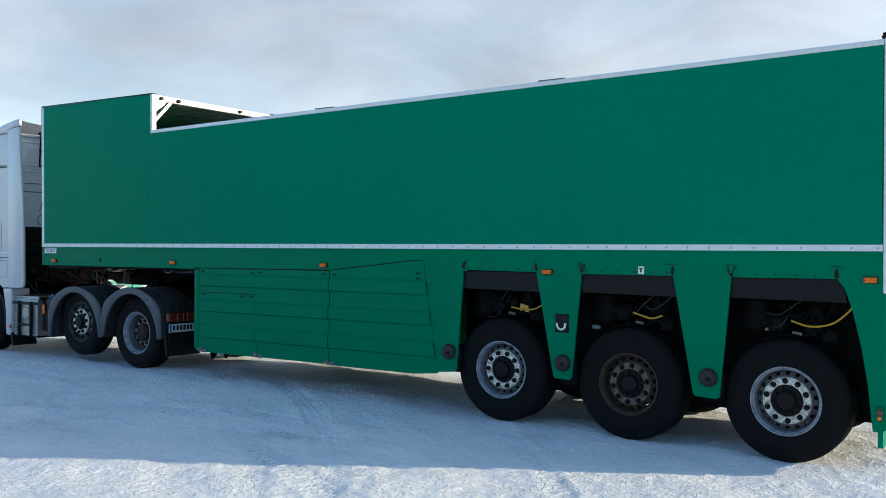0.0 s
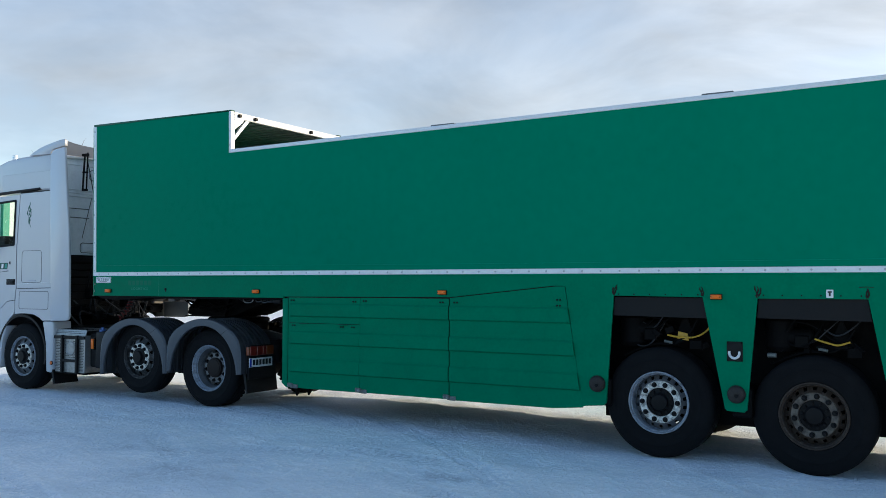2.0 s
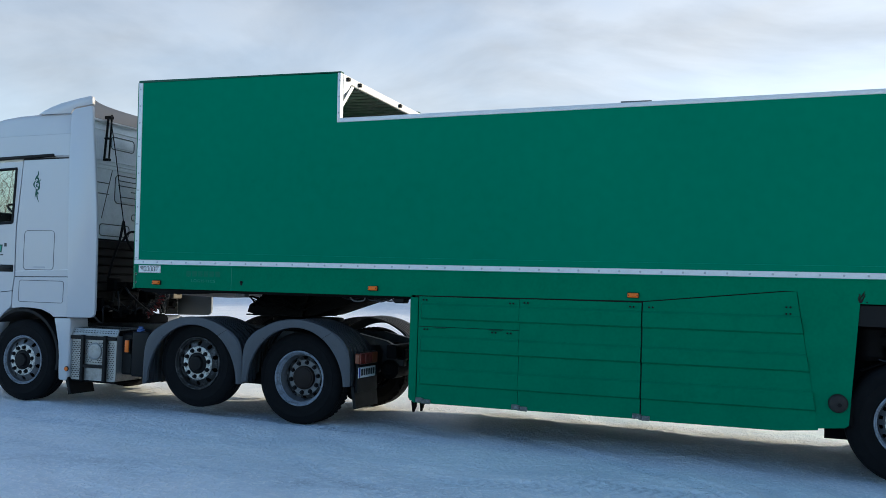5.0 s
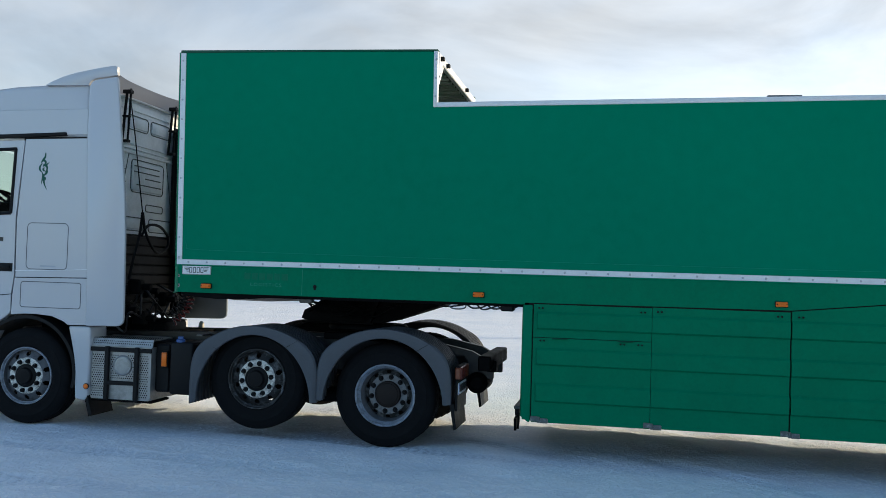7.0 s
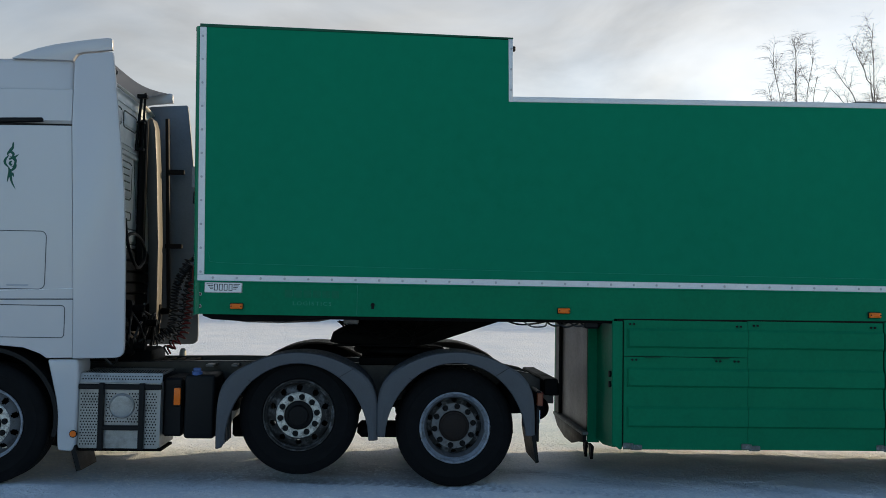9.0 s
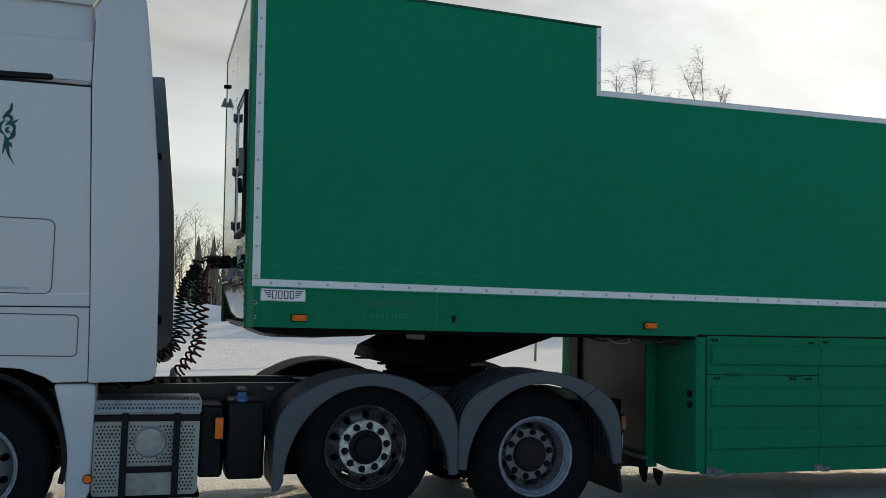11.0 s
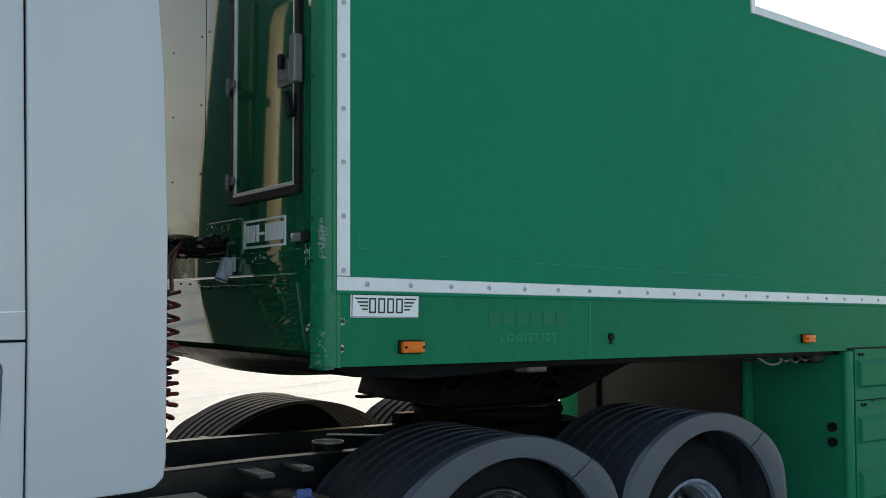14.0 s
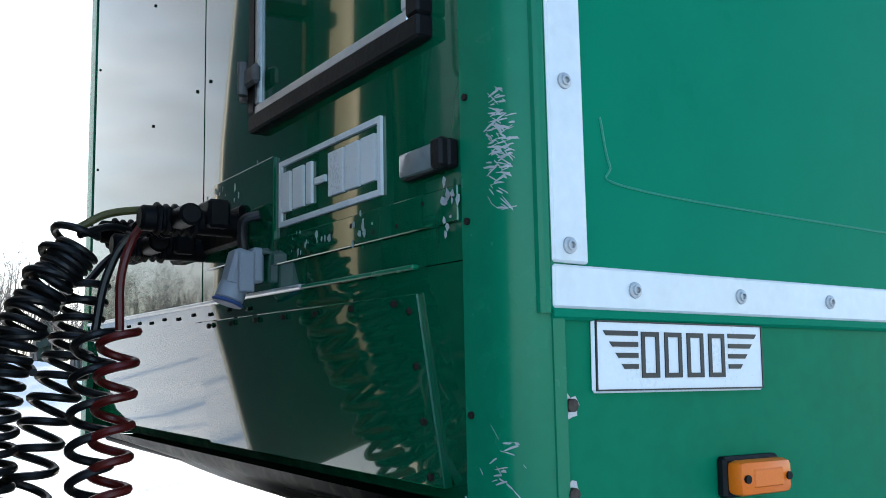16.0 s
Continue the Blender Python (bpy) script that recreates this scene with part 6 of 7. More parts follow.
# dark steel tone stands in for crease shade in the pressed white wall
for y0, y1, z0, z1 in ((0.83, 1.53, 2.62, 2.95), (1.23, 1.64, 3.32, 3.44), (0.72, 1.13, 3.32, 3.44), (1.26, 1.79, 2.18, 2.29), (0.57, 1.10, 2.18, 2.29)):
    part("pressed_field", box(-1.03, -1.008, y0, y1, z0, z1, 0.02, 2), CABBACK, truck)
    part("press_line", press_ring(y0 - 0.02, y1 + 0.02, z0 - 0.02, z1 + 0.02, r=min(0.06, 0.4 * (z1 - z0))), DULLSTEEL, truck)
part("press_line", press_ring(1.16, 1.56, 2.395, 2.475, r=0.03), DULLSTEEL, truck)
for y0, y1, z, x in ((0.86, 1.43, 2.90, -1.007), (0.86, 1.43, 2.835, -1.007), (1.11, 1.46, 2.77, -1.007), (0.92, 1.48, 2.69, -1.007), (0.30, 0.70, 2.84, -1.018), (0.30, 0.70, 2.70, -1.018)):
    part("press_line", tube([(x, y0, z), (x, y1, z)], 0.0065, 6), DULLSTEEL, truck)
for y0, y1 in ((1.61, 1.78), (0.75, 0.58)):
    part("press_line", tube([(-1.018, y0, 3.04), (-1.018, y1, 2.38)], 0.0055, 6), DULLSTEEL, truck)
part("back_lip", tube(bend([(-1.0, 0.14, 3.60), (-0.99, 0.6, 3.625), (-0.99, 1.8, 3.625), (-1.0, 2.24, 3.60)]), 0.016, 8), RIB, truck, "pale rolled top lip of the cab wall")
for z in (3.085, 3.135, 3.52):
    part("press_rib", tube([(-1.016, 0.14, z), (-1.016, 2.36, z)], 0.010, 6), CABBACK, truck)
cover_plate = part("engine_cover", box(-1.06, -1.035, 0.14, WIDE - 0.14, 1.2, 2.12, 0.004), BLACK, truck, "black louvred engine cover")
for i in range(8):
    part("louvre", box(-1.04, -0.99, 0.16, WIDE - 0.16, 1.23 + 0.11 * i, 1.325 + 0.11 * i, 0.008), BLACK, cover_plate)
part("soot_box", box(-1.0, -0.93, 1.70, 1.83, 1.9, 3.46, 0.02), BLACK, truck, "black upright housing")
for y in (0.56, 1.61):
    part("spoiler_strut", join(tube([(-1.0, y, 3.12), (-0.96, y, 3.68)], 0.015, 8), tube([(-0.95, y + 0.03, 3.12), (-0.93, y + 0.03, 3.72)], 0.012, 8), box(-1.0, -0.92, y - 0.02, y + 0.04, 3.12, 3.15, 0.004), box(-1.0, -0.92, y - 0.02, y + 0.04, 3.4, 3.42, 0.004), box(-1.0, -0.9, y - 0.03, y + 0.04, 3.66, 3.70, 0.006)), BLACK, truck, "black spoiler strut")
part("hose_cord", tube(bend([(-0.93, 0.58, 3.62), (-0.90, 0.66, 3.2), (-0.87, 0.74, 2.7), (-0.85, 0.80, 2.36)]), 0.007, 6), BLKHOSE, truck)
part("hanging_loop", tube(bend([(-0.85, 0.80, 2.36), (-0.83, 0.72, 2.1), (-0.82, 0.60, 1.85), (-0.84, 0.55, 1.6)]), 0.016, 8), BLACK, truck, "black hose loop hanging on a cord")
part("hanging_loop", tube(bend([(-0.85, 0.80, 2.36), (-0.83, 0.86, 2.12), (-0.80, 1.05, 1.92), (-0.80, 1.28, 1.97), (-0.80, 1.32, 2.1), (-0.82, 1.15, 2.22), (-0.84, 0.92, 2.22), (-0.85, 0.80, 2.1)]), 0.016, 8), BLACK, truck)
# tall pale cover and far grey panel behind the cab
part("intake_duct", prism([(-0.87, 1.35), (-0.79, 1.35), (-0.80, 2.2), (-0.84, 3.0), (-0.87, 3.40), (-0.90, 3.50), (-0.94, 3.52), (-0.97, 3.46), (-0.96, 3.0), (-0.91, 2.2)], 1.84, 2.04, "y", bev=0.03), mat("beige_duct", (0.13, 0.12, 0.103), 0.5, var=0.08, scale=4), truck, "beige upright air duct")
part("duct_rail", tube([(-0.74, 2.12, 1.5), (-0.82, 2.12, 3.55)], 0.022, 10), BLACK, truck)
for z in (2.15, 2.95):
    part("rail_bracket", box(-0.80, -0.62, 2.10, 2.15, z, z + 0.05, 0.006), BLACK, truck)

# ---- chassis ----
for y in (0.775, 1.505):
    part("frame_rail", prism([(-2.6, 0.72), (-2.6, 0.95), (-0.9, 1.04), (0.1, 1.06), (2.6, 1.05), (2.95, 0.98), (3.18, 0.86), (3.18, 0.70), (2.9, 0.70), (0.1, 0.74)], y, y + 0.08, bev=0.006, seg=1), RAIL, truck, "black steel frame rail")
for x in (-0.55, 0.25, 1.1, 1.9, 2.75, 3.1):
    part("cross_member", box(x - 0.05, x + 0.05, 0.855, 1.505, 0.80, 0.93, 0.01), CHASSIS, truck)
part("gearbox", join(box(-2.2, -0.6, 0.98, 1.52, 0.55, 1.15, 0.06, 2), moved(cyl(0.2, -0.4, 0.3, "x", 20, 0.03), -0.5, 1.25, 0.8)), CHASSIS, truck)
part("driveshaft", tube([(-0.3, 1.25, 0.75), (2.1, 1.25, 0.62)], 0.05, 12), CHASSIS, truck)
catwalk = part("catwalk", join(box(-0.86, -0.25, 0.78, 0.81, 1.01, 1.04, 0.004), box(-0.86, -0.83, 0.81, 1.6, 1.01, 1.04, 0.004), box(-0.28, -0.25, 0.81, 1.6, 1.01, 1.04, 0.004), box(-0.86, -0.25, 1.6, 1.63, 1.01, 1.04, 0.004)), CHASSIS, truck, "black catwalk grating")
for i in range(6):
    part("catwalk_bar", box(-0.80 + 0.09 * i, -0.76 + 0.09 * i, 0.80, 1.62, 1.02, 1.036, 0.003), CHASSIS, catwalk)
fifth = part("fifth_wheel", moved(cyl(0.44, 1.135, 1.20, "z", 36, 0.02), 1.72, 1.18, 0), CHASSIS, truck, "greasy black fifth wheel coupling")
part("pedestal", box(1.4, 2.05, 0.88, 1.48, 1.0, 1.135, 0.02), CHASSIS, fifth)
for y in (0.74, 1.52):
    part("mounting_rail", box(1.35, 2.10, y, y + 0.10, 1.04, 1.115, 0.01), CHASSIS, fifth)
for r in ((0.02, 0.1, 0.1), (0.1, 0.35, 0.0), (0.0, 0.6, 0.3), (0.06, 0.9, 0.2), (0.05, 1.3, 0.1), (0.12, 0.2, 0.35), (0.02, 1.6, 0.3)):
    part("valve_block", join(box(-0.95 + r[0], -0.80 + r[0], 0.3 + r[1], 0.42 + r[1], 1.1 + r[2], 1.26 + r[2], 0.02), moved(cyl(0.035, 0.0, 0.10, "x", 14, 0.006), -0.80 + r[0], 0.36 + r[1], 1.18 + r[2])), CHASSIS, truck, "grimy black valve")
rng = random.Random(9)
for k in range(9):
    y0, z0 = rng.uniform(0.3, 1.5), rng.uniform(1.2, 1.6)
    part("air_pipe", tube(bend([(-0.95, y0, z0), (-0.8, y0 + rng.uniform(-0.1, 0.3), z0 + rng.uniform(-0.2, 0.2)), (-0.7, y0 + rng.uniform(0, 0.4), z0 + rng.uniform(-0.2, 0.25)), (-0.75, y0 + rng.uniform(0.1, 0.5), 1.15)]), 0.012, 6), BLKHOSE, truck)
part("white_bottle", moved(lathe([(0, 0), (0.032, 0), (0.035, 0.01), (0.032, 0.06), (0.016, 0.085), (0, 0.085)], 18, "z"), -0.45, 1.56, 1.037), RIB, truck, "off-white plastic bottle")
both("clamp_bar", lambda: box(-0.02, 0.05, 0.55, 0.775, 1.02, 1.04, 0.004), STEEL)
both("clamp_bar", lambda: box(0.20, 0.26, 0.60, 0.775, 1.02, 1.04, 0.004), STEEL)


# battery and silencer box with perforated cover
def perforated():
    b = prism([(-0.978, 0.955), (-0.30, 0.955), (-0.30, 0.43), (-0.32, 0.405), (-0.965, 0.405), (-0.978, 0.43)], 0.115, 0.135)
    return b


bbox = part("silencer_box", perforated(), MIRRORGREY, truck, "perforated steel silencer box with black brackets")
part("box_end", box(-0.978, -0.958, 0.137, 0.6, 0.41, 0.955), MIRRORGREY, bbox)
part("box_end", box(-0.32, -0.30, 0.137, 0.6, 0.41, 0.955), MIRRORGREY, bbox)
part("box_floor", box(-0.956, -0.322, 0.137, 0.6, 0.405, 0.42), MIRRORGREY, bbox)
part("box_lid", prism([(0.115, 0.957), (0.14, 1.035), (0.55, 1.045), (0.55, 1.03), (0.15, 1.02), (0.13, 0.957)], -0.982, -0.292, "x"), MIRRORGREY, bbox, "perforated sloping lid")
for i in range(28):
    for j in range(5):
        part_x = -0.9535 + 0.0235 * i
        if j < 2:
            part("perforation", shared("hole_top", lambda: cyl(0.0065, -0.0012, 0.0012, "y", 8), HUB), HUB, bbox, loc=(part_x + 0.0117 * (j % 2), 0.1235 + 0.008 * j, 0.985 + 0.022 * j))
for j in range(19):
    for i in range(27):
        x, z = -0.9585 + 0.0235 * i + 0.0117 * (j % 2), 0.44 + 0.0235 * j
        if math.hypot(x + 0.62, z - 0.76) < 0.115 or -0.81 < x < -0.755 or -0.475 < x < -0.42 or x > -0.32:
            continue
        if (i < 6 or i > 21) or z > 0.62:
            part("perforation", shared("hole_front", lambda: cyl(0.0065, -0.0012, 0.0012, "y", 8), HUB), HUB, bbox, loc=(x, 0.1145, z))
part("cover_disc", moved(lathe([(0.0, -0.009), (0.07, -0.009), (0.088, -0.006), (0.096, -0.012), (0.105, -0.006), (0.108, 0.004)], 32), -0.62, 0.112, 0.76), MIRRORGREY, bbox, "round pressed cover badge")
holes = bmesh.new()
for j in range(9):
    for i in range(28):
        holes = join(holes, moved(cyl(0.0065, -0.001, 0.0012, "z", 6), -0.9535 + 0.0235 * i + 0.0117 * (j % 2), 0.165 + 0.026 * j, 1.0362 + 0.026 * j * 0.0244))
tagged(part("perforation_rows", holes, HUB, bbox), kind="stuff")
for x in (-0.785, -0.45):
    part("bracket_strap", box(x - 0.022, x + 0.022, 0.07, 0.112, 0.40, 0.955, 0.006), BLACK, bbox)
part("bracket_strap", join(box(-0.80, -0.43, 0.075, 0.108, 0.56, 0.60, 0.006), box(-0.978, -0.29, 0.085, 0.112, 0.90, 0.945, 0.006)), BLACK, bbox)
part("step_ledge", box(-0.98, -0.28, 0.12, 0.5, 0.335, 0.36, 0.008), CHASSIS, truck)
bbox.location.z = -0.045
tank = part("urea_tank", join(box(-0.11, 0.15, 0.14, 0.55, 0.44, 0.985, 0.03, 3), box(-0.30, -0.13, 0.2, 0.7, 0.45, 0.95, 0.02)), BLACK, truck, "black plastic tank with a blue cap")
part("blue_cap", moved(join(cyl(0.046, -0.01, 0.026, "z", 20, 0.006), box(-0.032, 0.032, -0.011, 0.011, 0.02, 0.055, 0.006)), -0.015, 0.19, 0.984), BLUE, tank, "blue filler cap")
tl = part("tank_lamp", box(-0.20, -0.135, 0.145, 0.18, 0.71, 0.885, 0.006), BLACK, truck)
part("lens", box(-0.195, -0.14, 0.128, 0.15, 0.725, 0.87, 0.006, 2), ORANGE, tl, "upright amber lamp")
# added on the far side to block low sun from under the truck
part("fuel_tank", box(-0.95, 0.08, 1.74, WIDE - 0.12, 0.34, 0.93, 0.07, 3), ALU, truck, "dull aluminium tank added to shade the ground under the truck")
both("side_tank", lambda: box(-0.28, 0.12, 0.56, 0.84, 0.5, 0.92, 0.04, 2), CHASSIS)


# mudguards with grooves along the arch and a pale outer lip
def mudguard(cx, cz, R, end0, end1, wide=0.82, side=0.668, y0=-0.012, y1=0.60):
    """An arch over a wheel: an ellipse R high whose flanks stand upright at a distance of side; end0 and end1 are the heights of its rear and front ends."""
    ys = [y0]
    n = 7
    for k in range(n):
        a, b = y0 + 0.05 + (y1 - y0 - 0.07) * k / n, y0 + 0.05 + (y1 - y0 - 0.07) * (k + 1) / n
        ys += [a, a + (b - a) * 0.62, a + (b - a) * 0.68, b - 0.004]
    ys += [y1]

    def flank(u):
        return u / (1 + abs(u / side) ** 12) ** (1 / 12)

    line = []
    a0, a1 = math.asin(max(end0 - cz, 0) / R), math.pi - math.asin(max(end1 - cz, 0) / R)
    for a in np.linspace(a0, a1, 44):
        line.append((cx + flank(wide * math.cos(a)), cz + R * math.sin(a), cx + 0.605 * math.cos(a), cz + (R - 0.087) * math.sin(a), a))
    if end1 < cz:
        line.append((cx - side + 0.006, end1, cx - 0.63, end1 + 0.01, math.pi))
    bm, lip = bmesh.new(), bmesh.new()
    grid, rim = [], []
    for i, (x, z, xi, zi, a) in enumerate(line):
        p, q = line[max(i - 1, 0)], line[min(i + 1, len(line) - 1)]
        nx, nz = q[1] - p[1], -(q[0] - p[0])
        d = math.hypot(nx, nz)
        nx, nz = nx / d, nz / d
        row = []
        for k, y in enumerate(ys):
            dip = 0.017 if (k - 1) % 4 in (2, 3) and 0 < k < len(ys) - 1 else 0.0
            row.append(bm.verts.new((x - nx * dip, y, z - nz * dip)))
        grid.append(row)
        e = min(max((abs(math.cos(a)) - 0.52) / 0.12, 0), 1)
        e = e * e * (3 - 2 * e)
        f = 0.62 - 0.18 * e
        rim.append([lip.verts.new(c) for c in ((x + nx * 0.002, y0 + 0.03, z + nz * 0.002), (x + nx * (0.004 + 0.010 * e), y0 + 0.010, z + nz * (0.004 + 0.010 * e)), (x - nx * 0.004, y0 - 0.005 - 0.006 * e, z - nz * 0.004),
                                               (x + (xi - x) * f, y0 - 0.010 - 0.014 * e, z + (zi - z) * f), (xi, y0 - 0.008, zi), (xi - nx * 0.006, y0 + 0.014, zi - nz * 0.006))])
    for bmx, rows in ((bm, grid), (lip, rim)):
        for r0, r1 in zip(rows, rows[1:]):
            for k in range(len(r0) - 1):
                bmx.faces.new((r0[k], r0[k + 1], r1[k + 1], r1[k]))
    bmesh.ops.solidify(bm, geom=bm.faces[:], thickness=0.008)
    joints = []
    for a in (57, 129):
        i = min(range(44), key=lambda k: abs(line[k][4] - radians(a)))
        x, z, xi, zi, _ = line[i]
        joints.append(tube([(x, y0 - 0.006, z), (x + (xi - x) * 0.6, y0 - 0.014, z + (zi - z) * 0.6), (xi, y0 - 0.010, zi)], 0.0022, 5))
    return bm, lip, joints


def add_guard(far, *args):
    bm, lip, joints = mudguard(*args)
    if far:
        for b in (bm, lip, *joints):
            for v in b.verts:
                v.co.y = WIDE - v.co.y
    g = part("mudguard", bm, GREYPL, truck, "grooved grey plastic mudguard")
    part("mudguard_lip", lip, GREYLIP, g, "smooth pale grey lip")
    for b in joints:
        part("joint", b, BLACK, g)


for far in (0, 1):
    add_guard(far, 0.868, 0.44, 0.753, 0.466, 0.384)
    add_guard(far, 2.205, 0.461, 0.753, 0.52, 0.50)
part("guard_flap", prism([(2.86, 0.52), (2.90, 0.52), (2.93, 0.28), (2.905, 0.27)], 0.06, 0.64), BLACK, truck, "black mud flap behind the drive wheel")
part("guard_flap", prism([(2.86, 0.52), (2.90, 0.52), (2.93, 0.28), (2.905, 0.27)], WIDE - 0.64, WIDE - 0.06), BLACK, truck)
lampbox = part("rear_lamp", box(2.90, 2.95, 0.07, 0.53, 0.745, 0.885, 0.01), BLACK, truck, "long rear lamp with red, amber and clear lenses")
for a, b, m in ((0.075, 0.20, REDLENS), (0.205, 0.31, REDLENS), (0.315, 0.38, REDLENS), (0.385, 0.52, AMBER_DULL)):
    part("lens", box(2.945, 2.965, a, b, 0.755, 0.875, 0.006), m, lampbox)
part("side_lens", box(2.905, 2.955, 0.052, 0.092, 0.76, 0.87, 0.008), AMBER_DULL, lampbox, "amber side lens")
plate = part("number_plate", box(2.93, 2.94, 0.085, 0.525, 0.605, 0.72, 0.004), BADGE, truck, "white number plate with plain dark bars")
part("plate_band", box(2.938, 2.942, 0.09, 0.125, 0.61, 0.715), BLUEMARK, plate)
for i in range(6):
    part("plain_bar", box(2.939, 2.943, 0.15 + 0.06 * i, 0.19 + 0.06 * i, 0.63, 0.70), INK, plate)
part("plate_holder", box(2.905, 2.932, 0.08, 0.60, 0.45, 0.745, 0.004), BLACK, truck)
for y in (0.75, 1.75):
    part("air_spring", moved(lathe([(0, 0.62), (0.11, 0.62), (0.14, 0.68), (0.13, 0.78), (0.14, 0.86), (0.10, 0.93), (0, 0.93)], 24, "z"), 2.78, y, 0), BLACK, truck, "black rubber air spring")
part("air_tank", moved(cyl(0.11, -0.26, 0.26, "y", 24, 0.05), 3.02, 0.95, 0.66), CHASSIS, truck, "black round air tank")
part("air_tank", moved(cyl(0.075, -0.2, 0.2, "x", 20, 0.04), 1.56, 0.36, 0.51), CHASSIS, truck, "black round air tank")
part("valve_box", box(0.27, 0.48, 0.34, 0.62, 0.43, 0.60, 0.02), CHASSIS, truck, "black valve box")
part("rear_beam", join(box(3.05, 3.18, 0.55, 1.95, 0.80, 0.95, 0.012), box(3.12, 3.22, 0.7, 0.86, 0.78, 0.9, 0.01)), CHASSIS, truck, "black rear cross beam")
part("axle", join(moved(cyl(0.07, 0.2, 2.3, "y", 14), 2.205, 0, 0.57), moved(cyl(0.2, 1.1, 1.4, "y", 24, 0.05), 2.205, 0, 0.57)), CHASSIS, truck)
part("axle", moved(cyl(0.06, 0.2, 2.3, "y", 14), 0.865, 0, 0.655), CHASSIS, truck)
part("axle", moved(cyl(0.06, 0.3, 2.2, "y", 14), -1.73, 0, 0.545), CHASSIS, truck)
can = part("reservoir", moved(cyl(0.075, 0.85, 1.085, "z", 28, 0.006), 0.53, 0.95, 0), BLACK, truck, "black round reservoir with a pale rim")
part("reservoir_rim", tube([(0.53 + 0.074 * math.cos(a), 0.95 + 0.074 * math.sin(a), 1.085) for a in np.linspace(0, 2 * math.pi, 30)], 0.004, 6, False), ALU, can)
part("worn_bar", moved(box(-0.20, 0.20, -0.022, 0.022, -0.004, 0.004, 0.002), 0.86, 1.14, 1.07, rz=-38), STEEL, truck, "bare worn cross bar")
for x, z, k in ((-1.73, gz(-1.73, 0.2) + 0.505, "steer"), (0.868, 0.655, "tag"), (2.205, gz(2.2, 0.2) + 0.51, "drive")):
    wheel(truck, x, 0.09, z, 0.508, k, True, 9)
    wheel(truck, x, WIDE - 0.09, z, 0.508, k, False)


# pipes along the gooseneck's beam
rng = random.Random(14)
for k in range(8):
    x, y = rng.uniform(1.1, 1.6), rng.uniform(0.66, 0.74)
    part("air_pipe", tube(bend([(x, y, 1.44), (x + 0.15, y + rng.uniform(-0.04, 0.02), rng.uniform(1.3, 1.42)), (x + 0.35, y + rng.uniform(-0.06, 0.02), rng.uniform(1.28, 1.40)), (x + 0.6, y + 0.02, 1.42)]), rng.uniform(0.006, 0.013), 6), CHASSIS, trailer)

# ---- distance: hall, birches, wood, lamp pole ----
hall = thing("storage_hall", (-24.0, 16.0, gz(-24, 16)), "long white storage hall with bright green trim", "building")
part("wall", box(-30.0, -20.0, 2.0, 17.0, -0.1, 5.6), HALLWHITE, hall, "white clad wall")
part("roof", prism([(-30.4, 5.6), (-19.8, 5.6), (-19.8, 5.78), (-30.4, 5.78)], 1.8, 17.2), HALLGREEN, hall, "green roof edge")
for i in range(4):
    part("post", box(-20.02, -19.85, 2.1 + 4.8 * i, 2.35 + 4.8 * i, -0.1, 5.6), HALLGREEN, hall, "green upright post")
part("eaves", box(-20.0, -19.82, 2.0, 17.0, 5.50, 5.59), HALLGREEN, hall)
part("base_board", box(-20.0, -19.9, 2.0, 17.0, -0.1, 0.4), HALLGREEN, hall)
mast = thing("mast", (-56.0, 36.5, gz(-56, 36.5)), "pale metal mast standing far beyond the yard", "mast")
part("pipe", moved(cyl(0.22, -0.3, 12.0, "z", 12), -56.0, 36.5, gz(-56, 36.5)), ALU, mast)


def bare_tree(bm, x, y, z, h, rng, depth=3, r0=None, sides=3, spread=0.42):
    """A leafless tree: a tapering trunk and ever finer, upward-swept branches, as tubes in bm."""
    def limb(p, d, L, r, lev):
        n = 5 if lev == 0 else 3
        pts, q, dd = [p], Vector(p), Vector(d)
        for i in range(n):
            dd = (dd + Vector((rng.gauss(0, 0.09), rng.gauss(0, 0.09), (0.05, 0.10, -0.10, -0.22)[lev]))).normalized()
            q = q + dd * (L / n)
            pts.append(q.copy())
        rings = []
        s = sides if lev < 2 else 3
        for i, c in enumerate(pts):
            rr = r * (1 - 0.85 * i / n)
            u = dd.orthogonal().normalized()
            w = dd.cross(u)
            rings.append([bm.verts.new(c + (u * math.cos(2 * math.pi * k / s) + w * math.sin(2 * math.pi * k / s)) * rr) for k in range(s)])
        for a, b in zip(rings, rings[1:]):
            for k in range(s):
                bm.faces.new((a[k], a[(k + 1) % s], b[(k + 1) % s], b[k]))
        if lev < depth - 1:
            kids = (12, 5, 4)[lev]
            for k in range(kids):
                f = rng.uniform(0.3 if lev == 0 else 0.2, 0.97)
                i = min(int(f * n), n - 1)
                c = pts[i].lerp(pts[i + 1], f * n - i)
                az = rng.uniform(0, 2 * math.pi)
                side_v = Vector((math.cos(az), math.sin(az), 0))
                nd = (dd * (1 - spread) + side_v * spread + Vector((0, 0, 0.15))).normalized()
                limb(c, nd, L * rng.uniform(0.28, 0.5) * (1.25 - 0.75 * f), max(0.012, r * 0.45 * (1.1 - f)), lev + 1)
    limb(Vector((x, y, z - 0.2)), Vector((0, 0, 1)), h, r0 or h * 0.011, 0)


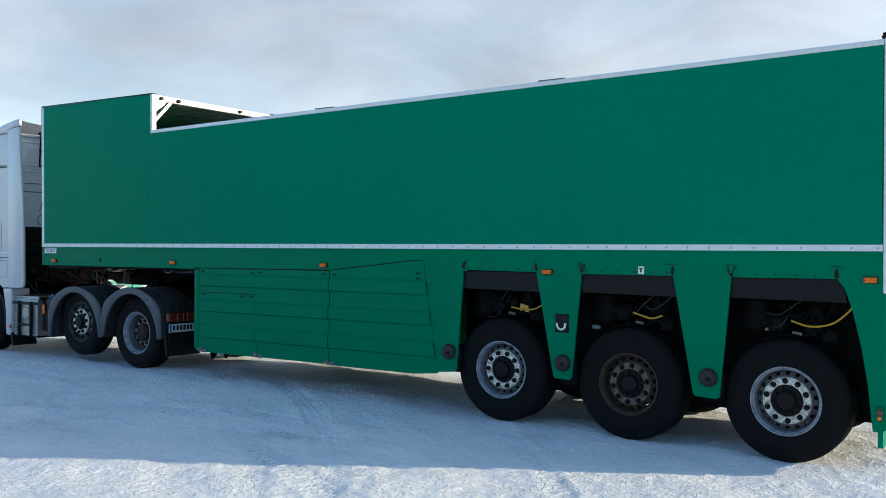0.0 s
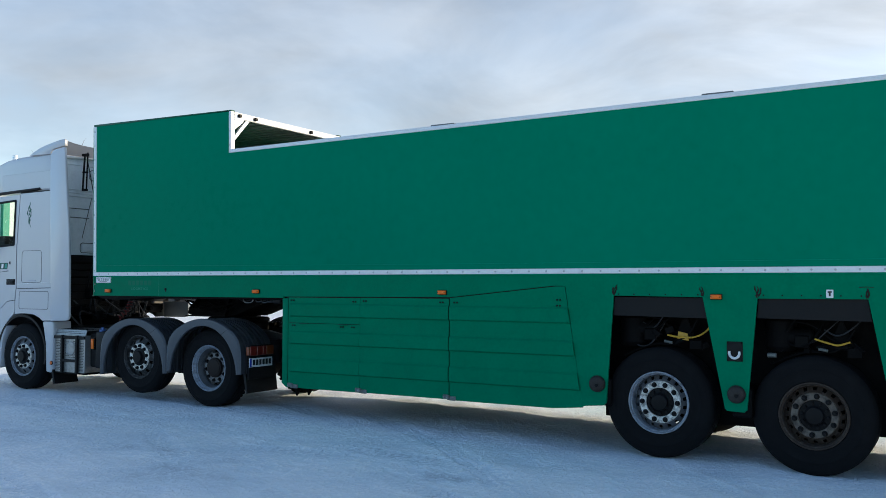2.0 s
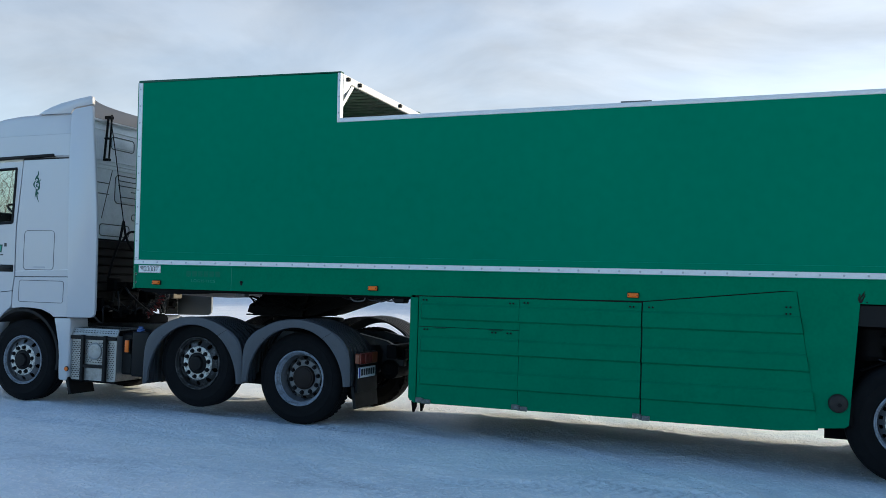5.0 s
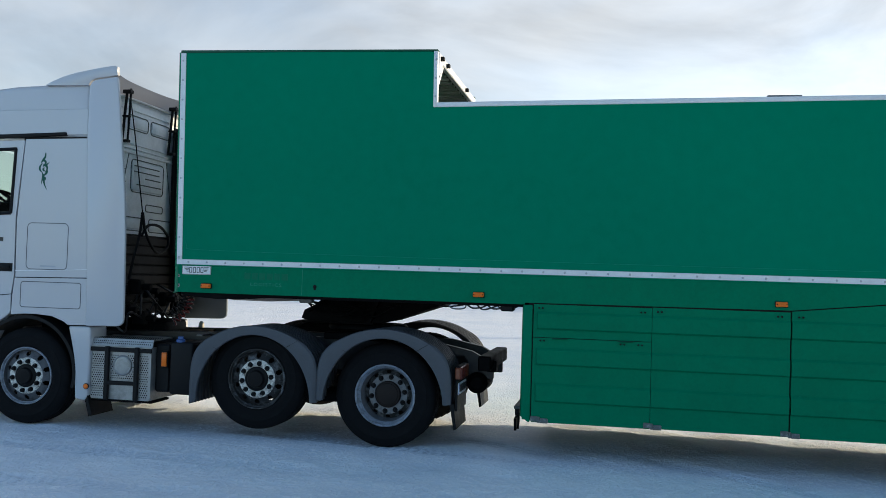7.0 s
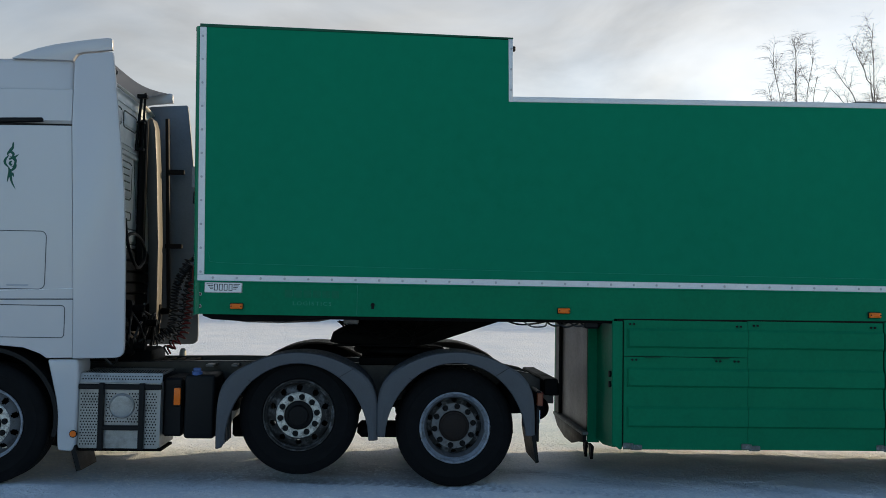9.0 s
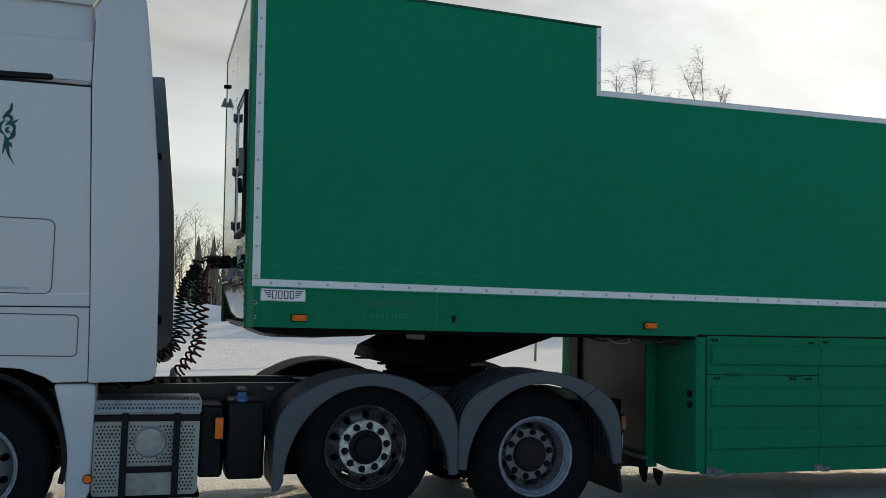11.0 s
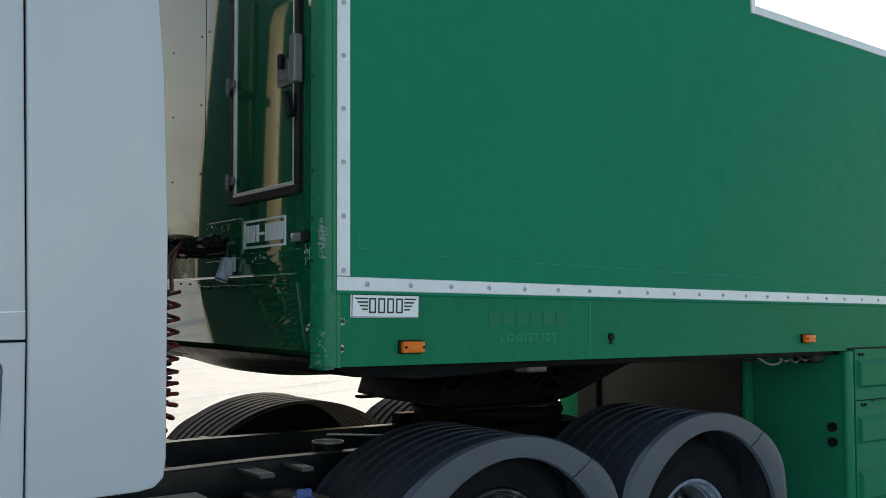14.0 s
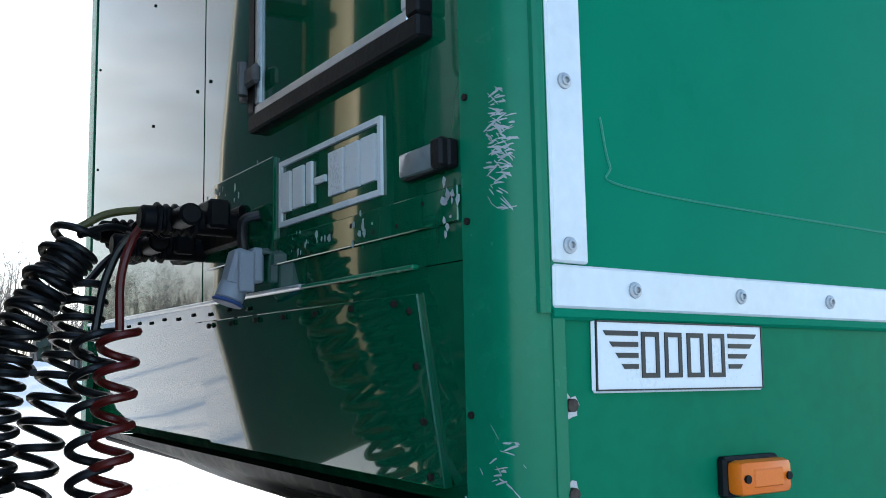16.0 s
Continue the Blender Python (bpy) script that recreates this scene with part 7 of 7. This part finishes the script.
def birch(x, y, h, lean_list, rng):
    """A leafless birch: several stems rise close together and fan out towards the top, with steep boughs and fine twigs."""
    stem_bm, twig_bm = bmesh.new(), bmesh.new()

    def strand(bm, pts, r0, r1, sides):
        n = len(pts) - 1
        rings = []
        for i, c in enumerate(pts):
            d = (pts[min(i + 1, n)] - pts[max(i - 1, 0)]).normalized()
            u = d.orthogonal().normalized()
            w = d.cross(u)
            r = r0 + (r1 - r0) * i / n
            rings.append([bm.verts.new(c + (u * math.cos(2 * math.pi * k / sides) + w * math.sin(2 * math.pi * k / sides)) * r) for k in range(sides)])
        for a, b in zip(rings, rings[1:]):
            for k in range(sides):
                bm.faces.new((a[k], a[(k + 1) % sides], b[(k + 1) % sides], b[k]))

    def grow(p, d, L, n, bend_z, jitter):
        pts, q, dd = [p], Vector(p), Vector(d).normalized()
        for i in range(n):
            dd = (dd + Vector((rng.gauss(0, jitter), rng.gauss(0, jitter), bend_z))).normalized()
            q = q + dd * (L / n)
            pts.append(q.copy())
        return pts

    base = Vector((x, y, gz(x, y) - 0.1))
    for k, (dx, dy, top, start) in enumerate(lean_list):
        foot = base + Vector((dx * start * 0.12, dy * start * 0.12, start * h))
        n = 16
        pts = []
        for i in range(n + 1):
            f = i / n
            e = f ** 1.7
            pts.append(foot + Vector((dx * e + rng.gauss(0, 0.022), dy * e + rng.gauss(0, 0.022), (top * h - start * h) * f)))
        thick = 0.05 if k == 0 else 0.026
        strand(stem_bm, pts, thick, 0.008, 6)
        for b in range(int(5 + 30 * (top - start) ** 1.3)):
            f = rng.uniform(0.38 if start < 0.3 else 0.12, 0.99)
            i = min(int(f * n), n - 1)
            p = pts[i].lerp(pts[i + 1], f * n - i)
            az = rng.uniform(0, 2 * math.pi)
            d = Vector((math.cos(az) * 0.46 + dx * 0.12, math.sin(az) * 0.46, 1.0))
            L = (1.25 - 0.85 * f) * rng.uniform(0.6, 1.5) * (0.75 + 0.25 * (1 - start))
            bough = grow(p, d, L, 6, -0.02, 0.06)
            strand(twig_bm, bough, 0.0085 * (1.25 - 0.7 * f), 0.0022, 4)
            for t in range(int(6 + 11 * L)):
                g = rng.uniform(0.12, 1.0)
                m = min(int(g * 6), 5)
                c = bough[m].lerp(bough[m + 1], g * 6 - m)
                along = (bough[m + 1] - bough[m]).normalized()
                a2 = rng.uniform(0, 2 * math.pi)
                twig = grow(c, along * 0.7 + Vector((math.cos(a2), math.sin(a2), 0.0)) * 0.5, rng.uniform(0.2, 0.5), 5, -0.22, 0.12)
                strand(twig_bm, twig, 0.0026, 0.0012, 3)
                for v in range(2):
                    e = rng.choice(twig[1:5])
                    a3 = rng.uniform(0, 2 * math.pi)
                    strand(twig_bm, grow(e, Vector((math.cos(a3), math.sin(a3), 0.3)), rng.uniform(0.10, 0.24), 2, -0.2, 0.1), 0.0018, 0.001, 3)
    tree = thing("birch_tree", (x, y, gz(x, y)), "tall leafless birch tree standing in snow", "tree", "leafless birches")
    part("trunk", stem_bm, BARK, tree)
    part("crown", twig_bm, TWIG, tree, smooth=0)


rng = random.Random(21)
birch(14.0, 19.5, 9.95, ((0.0, 0.0, 1.0, 0.0), (-0.65, 0.2, 0.97, 0.25), (0.4, -0.3, 0.95, 0.3), (0.8, 0.3, 0.90, 0.28), (-0.95, -0.3, 0.85, 0.35), (0.2, 0.5, 0.93, 0.4), (0.9, -0.2, 0.84, 0.5)), rng)
birch(16.6, 19.5, 10.6, ((-0.15, 0.0, 1.0, 0.0), (-1.15, 0.2, 0.86, 0.62), (-1.55, -0.3, 0.80, 0.58), (0.9, 0.3, 0.93, 0.5), (0.5, -0.4, 0.88, 0.55), (-0.6, 0.3, 0.95, 0.72)), rng)
birch(13.2, 25.4, 7.6, ((0.0, 0.0, 1.0, 0.0), (0.6, 0.2, 0.9, 0.3), (-0.6, -0.1, 0.85, 0.3)), rng)
bm = bmesh.new()
for k in range(680):
    x = rng.uniform(-60, 40) if k < 640 else rng.uniform(-44, -34)
    y = 54 + rng.uniform(0, 14) - 0.1 * x if k < 640 else rng.uniform(24, 33)
    bare_tree(bm, x, y, gz(x, y), rng.uniform(4.0, 6.8) if k < 640 else rng.uniform(7.3, 9.0), rng, 3, 0.07, 3, 0.5)
me = bpy.data.meshes.new("wood")
bm.to_mesh(me)
bm.free()
me.materials.append(FARWOOD)
tagged(new("bare_wood", me), "distant belt of leafless trees behind a snow bank", "trees", kind="stuff")


def spruce(bm, x, y, z, h, rng):
    n = 9
    for i in range(n):
        f = i / n
        r, zz = h * 0.2 * (1 - f) + 0.1, z + h * (0.08 + 0.92 * f)
        m = 9
        c = bm.verts.new((x, y, zz + h * 0.17))
        ring = [bm.verts.new((x + r * rng.uniform(0.6, 1.15) * math.cos(2 * math.pi * k / m + i), y + r * rng.uniform(0.6, 1.15) * math.sin(2 * math.pi * k / m + i), zz - rng.uniform(0, 0.05) * h)) for k in range(m)]
        for k in range(m):
            bm.faces.new((c, ring[k], ring[(k + 1) % m]))


bm = bmesh.new()
for k in range(150):
    x = rng.uniform(-140, 90)
    y = rng.uniform(76, 100) - 0.1 * x
    spruce(bm, x, y, gz(x, y) - 0.5, rng.uniform(5, 9), rng)
me = bpy.data.meshes.new("spruces")
bm.to_mesh(me)
bm.free()
me.materials.append(SPRUCE)
tagged(new("spruce_wood", me), "far dark spruce wood on the skyline", "trees", kind="stuff")
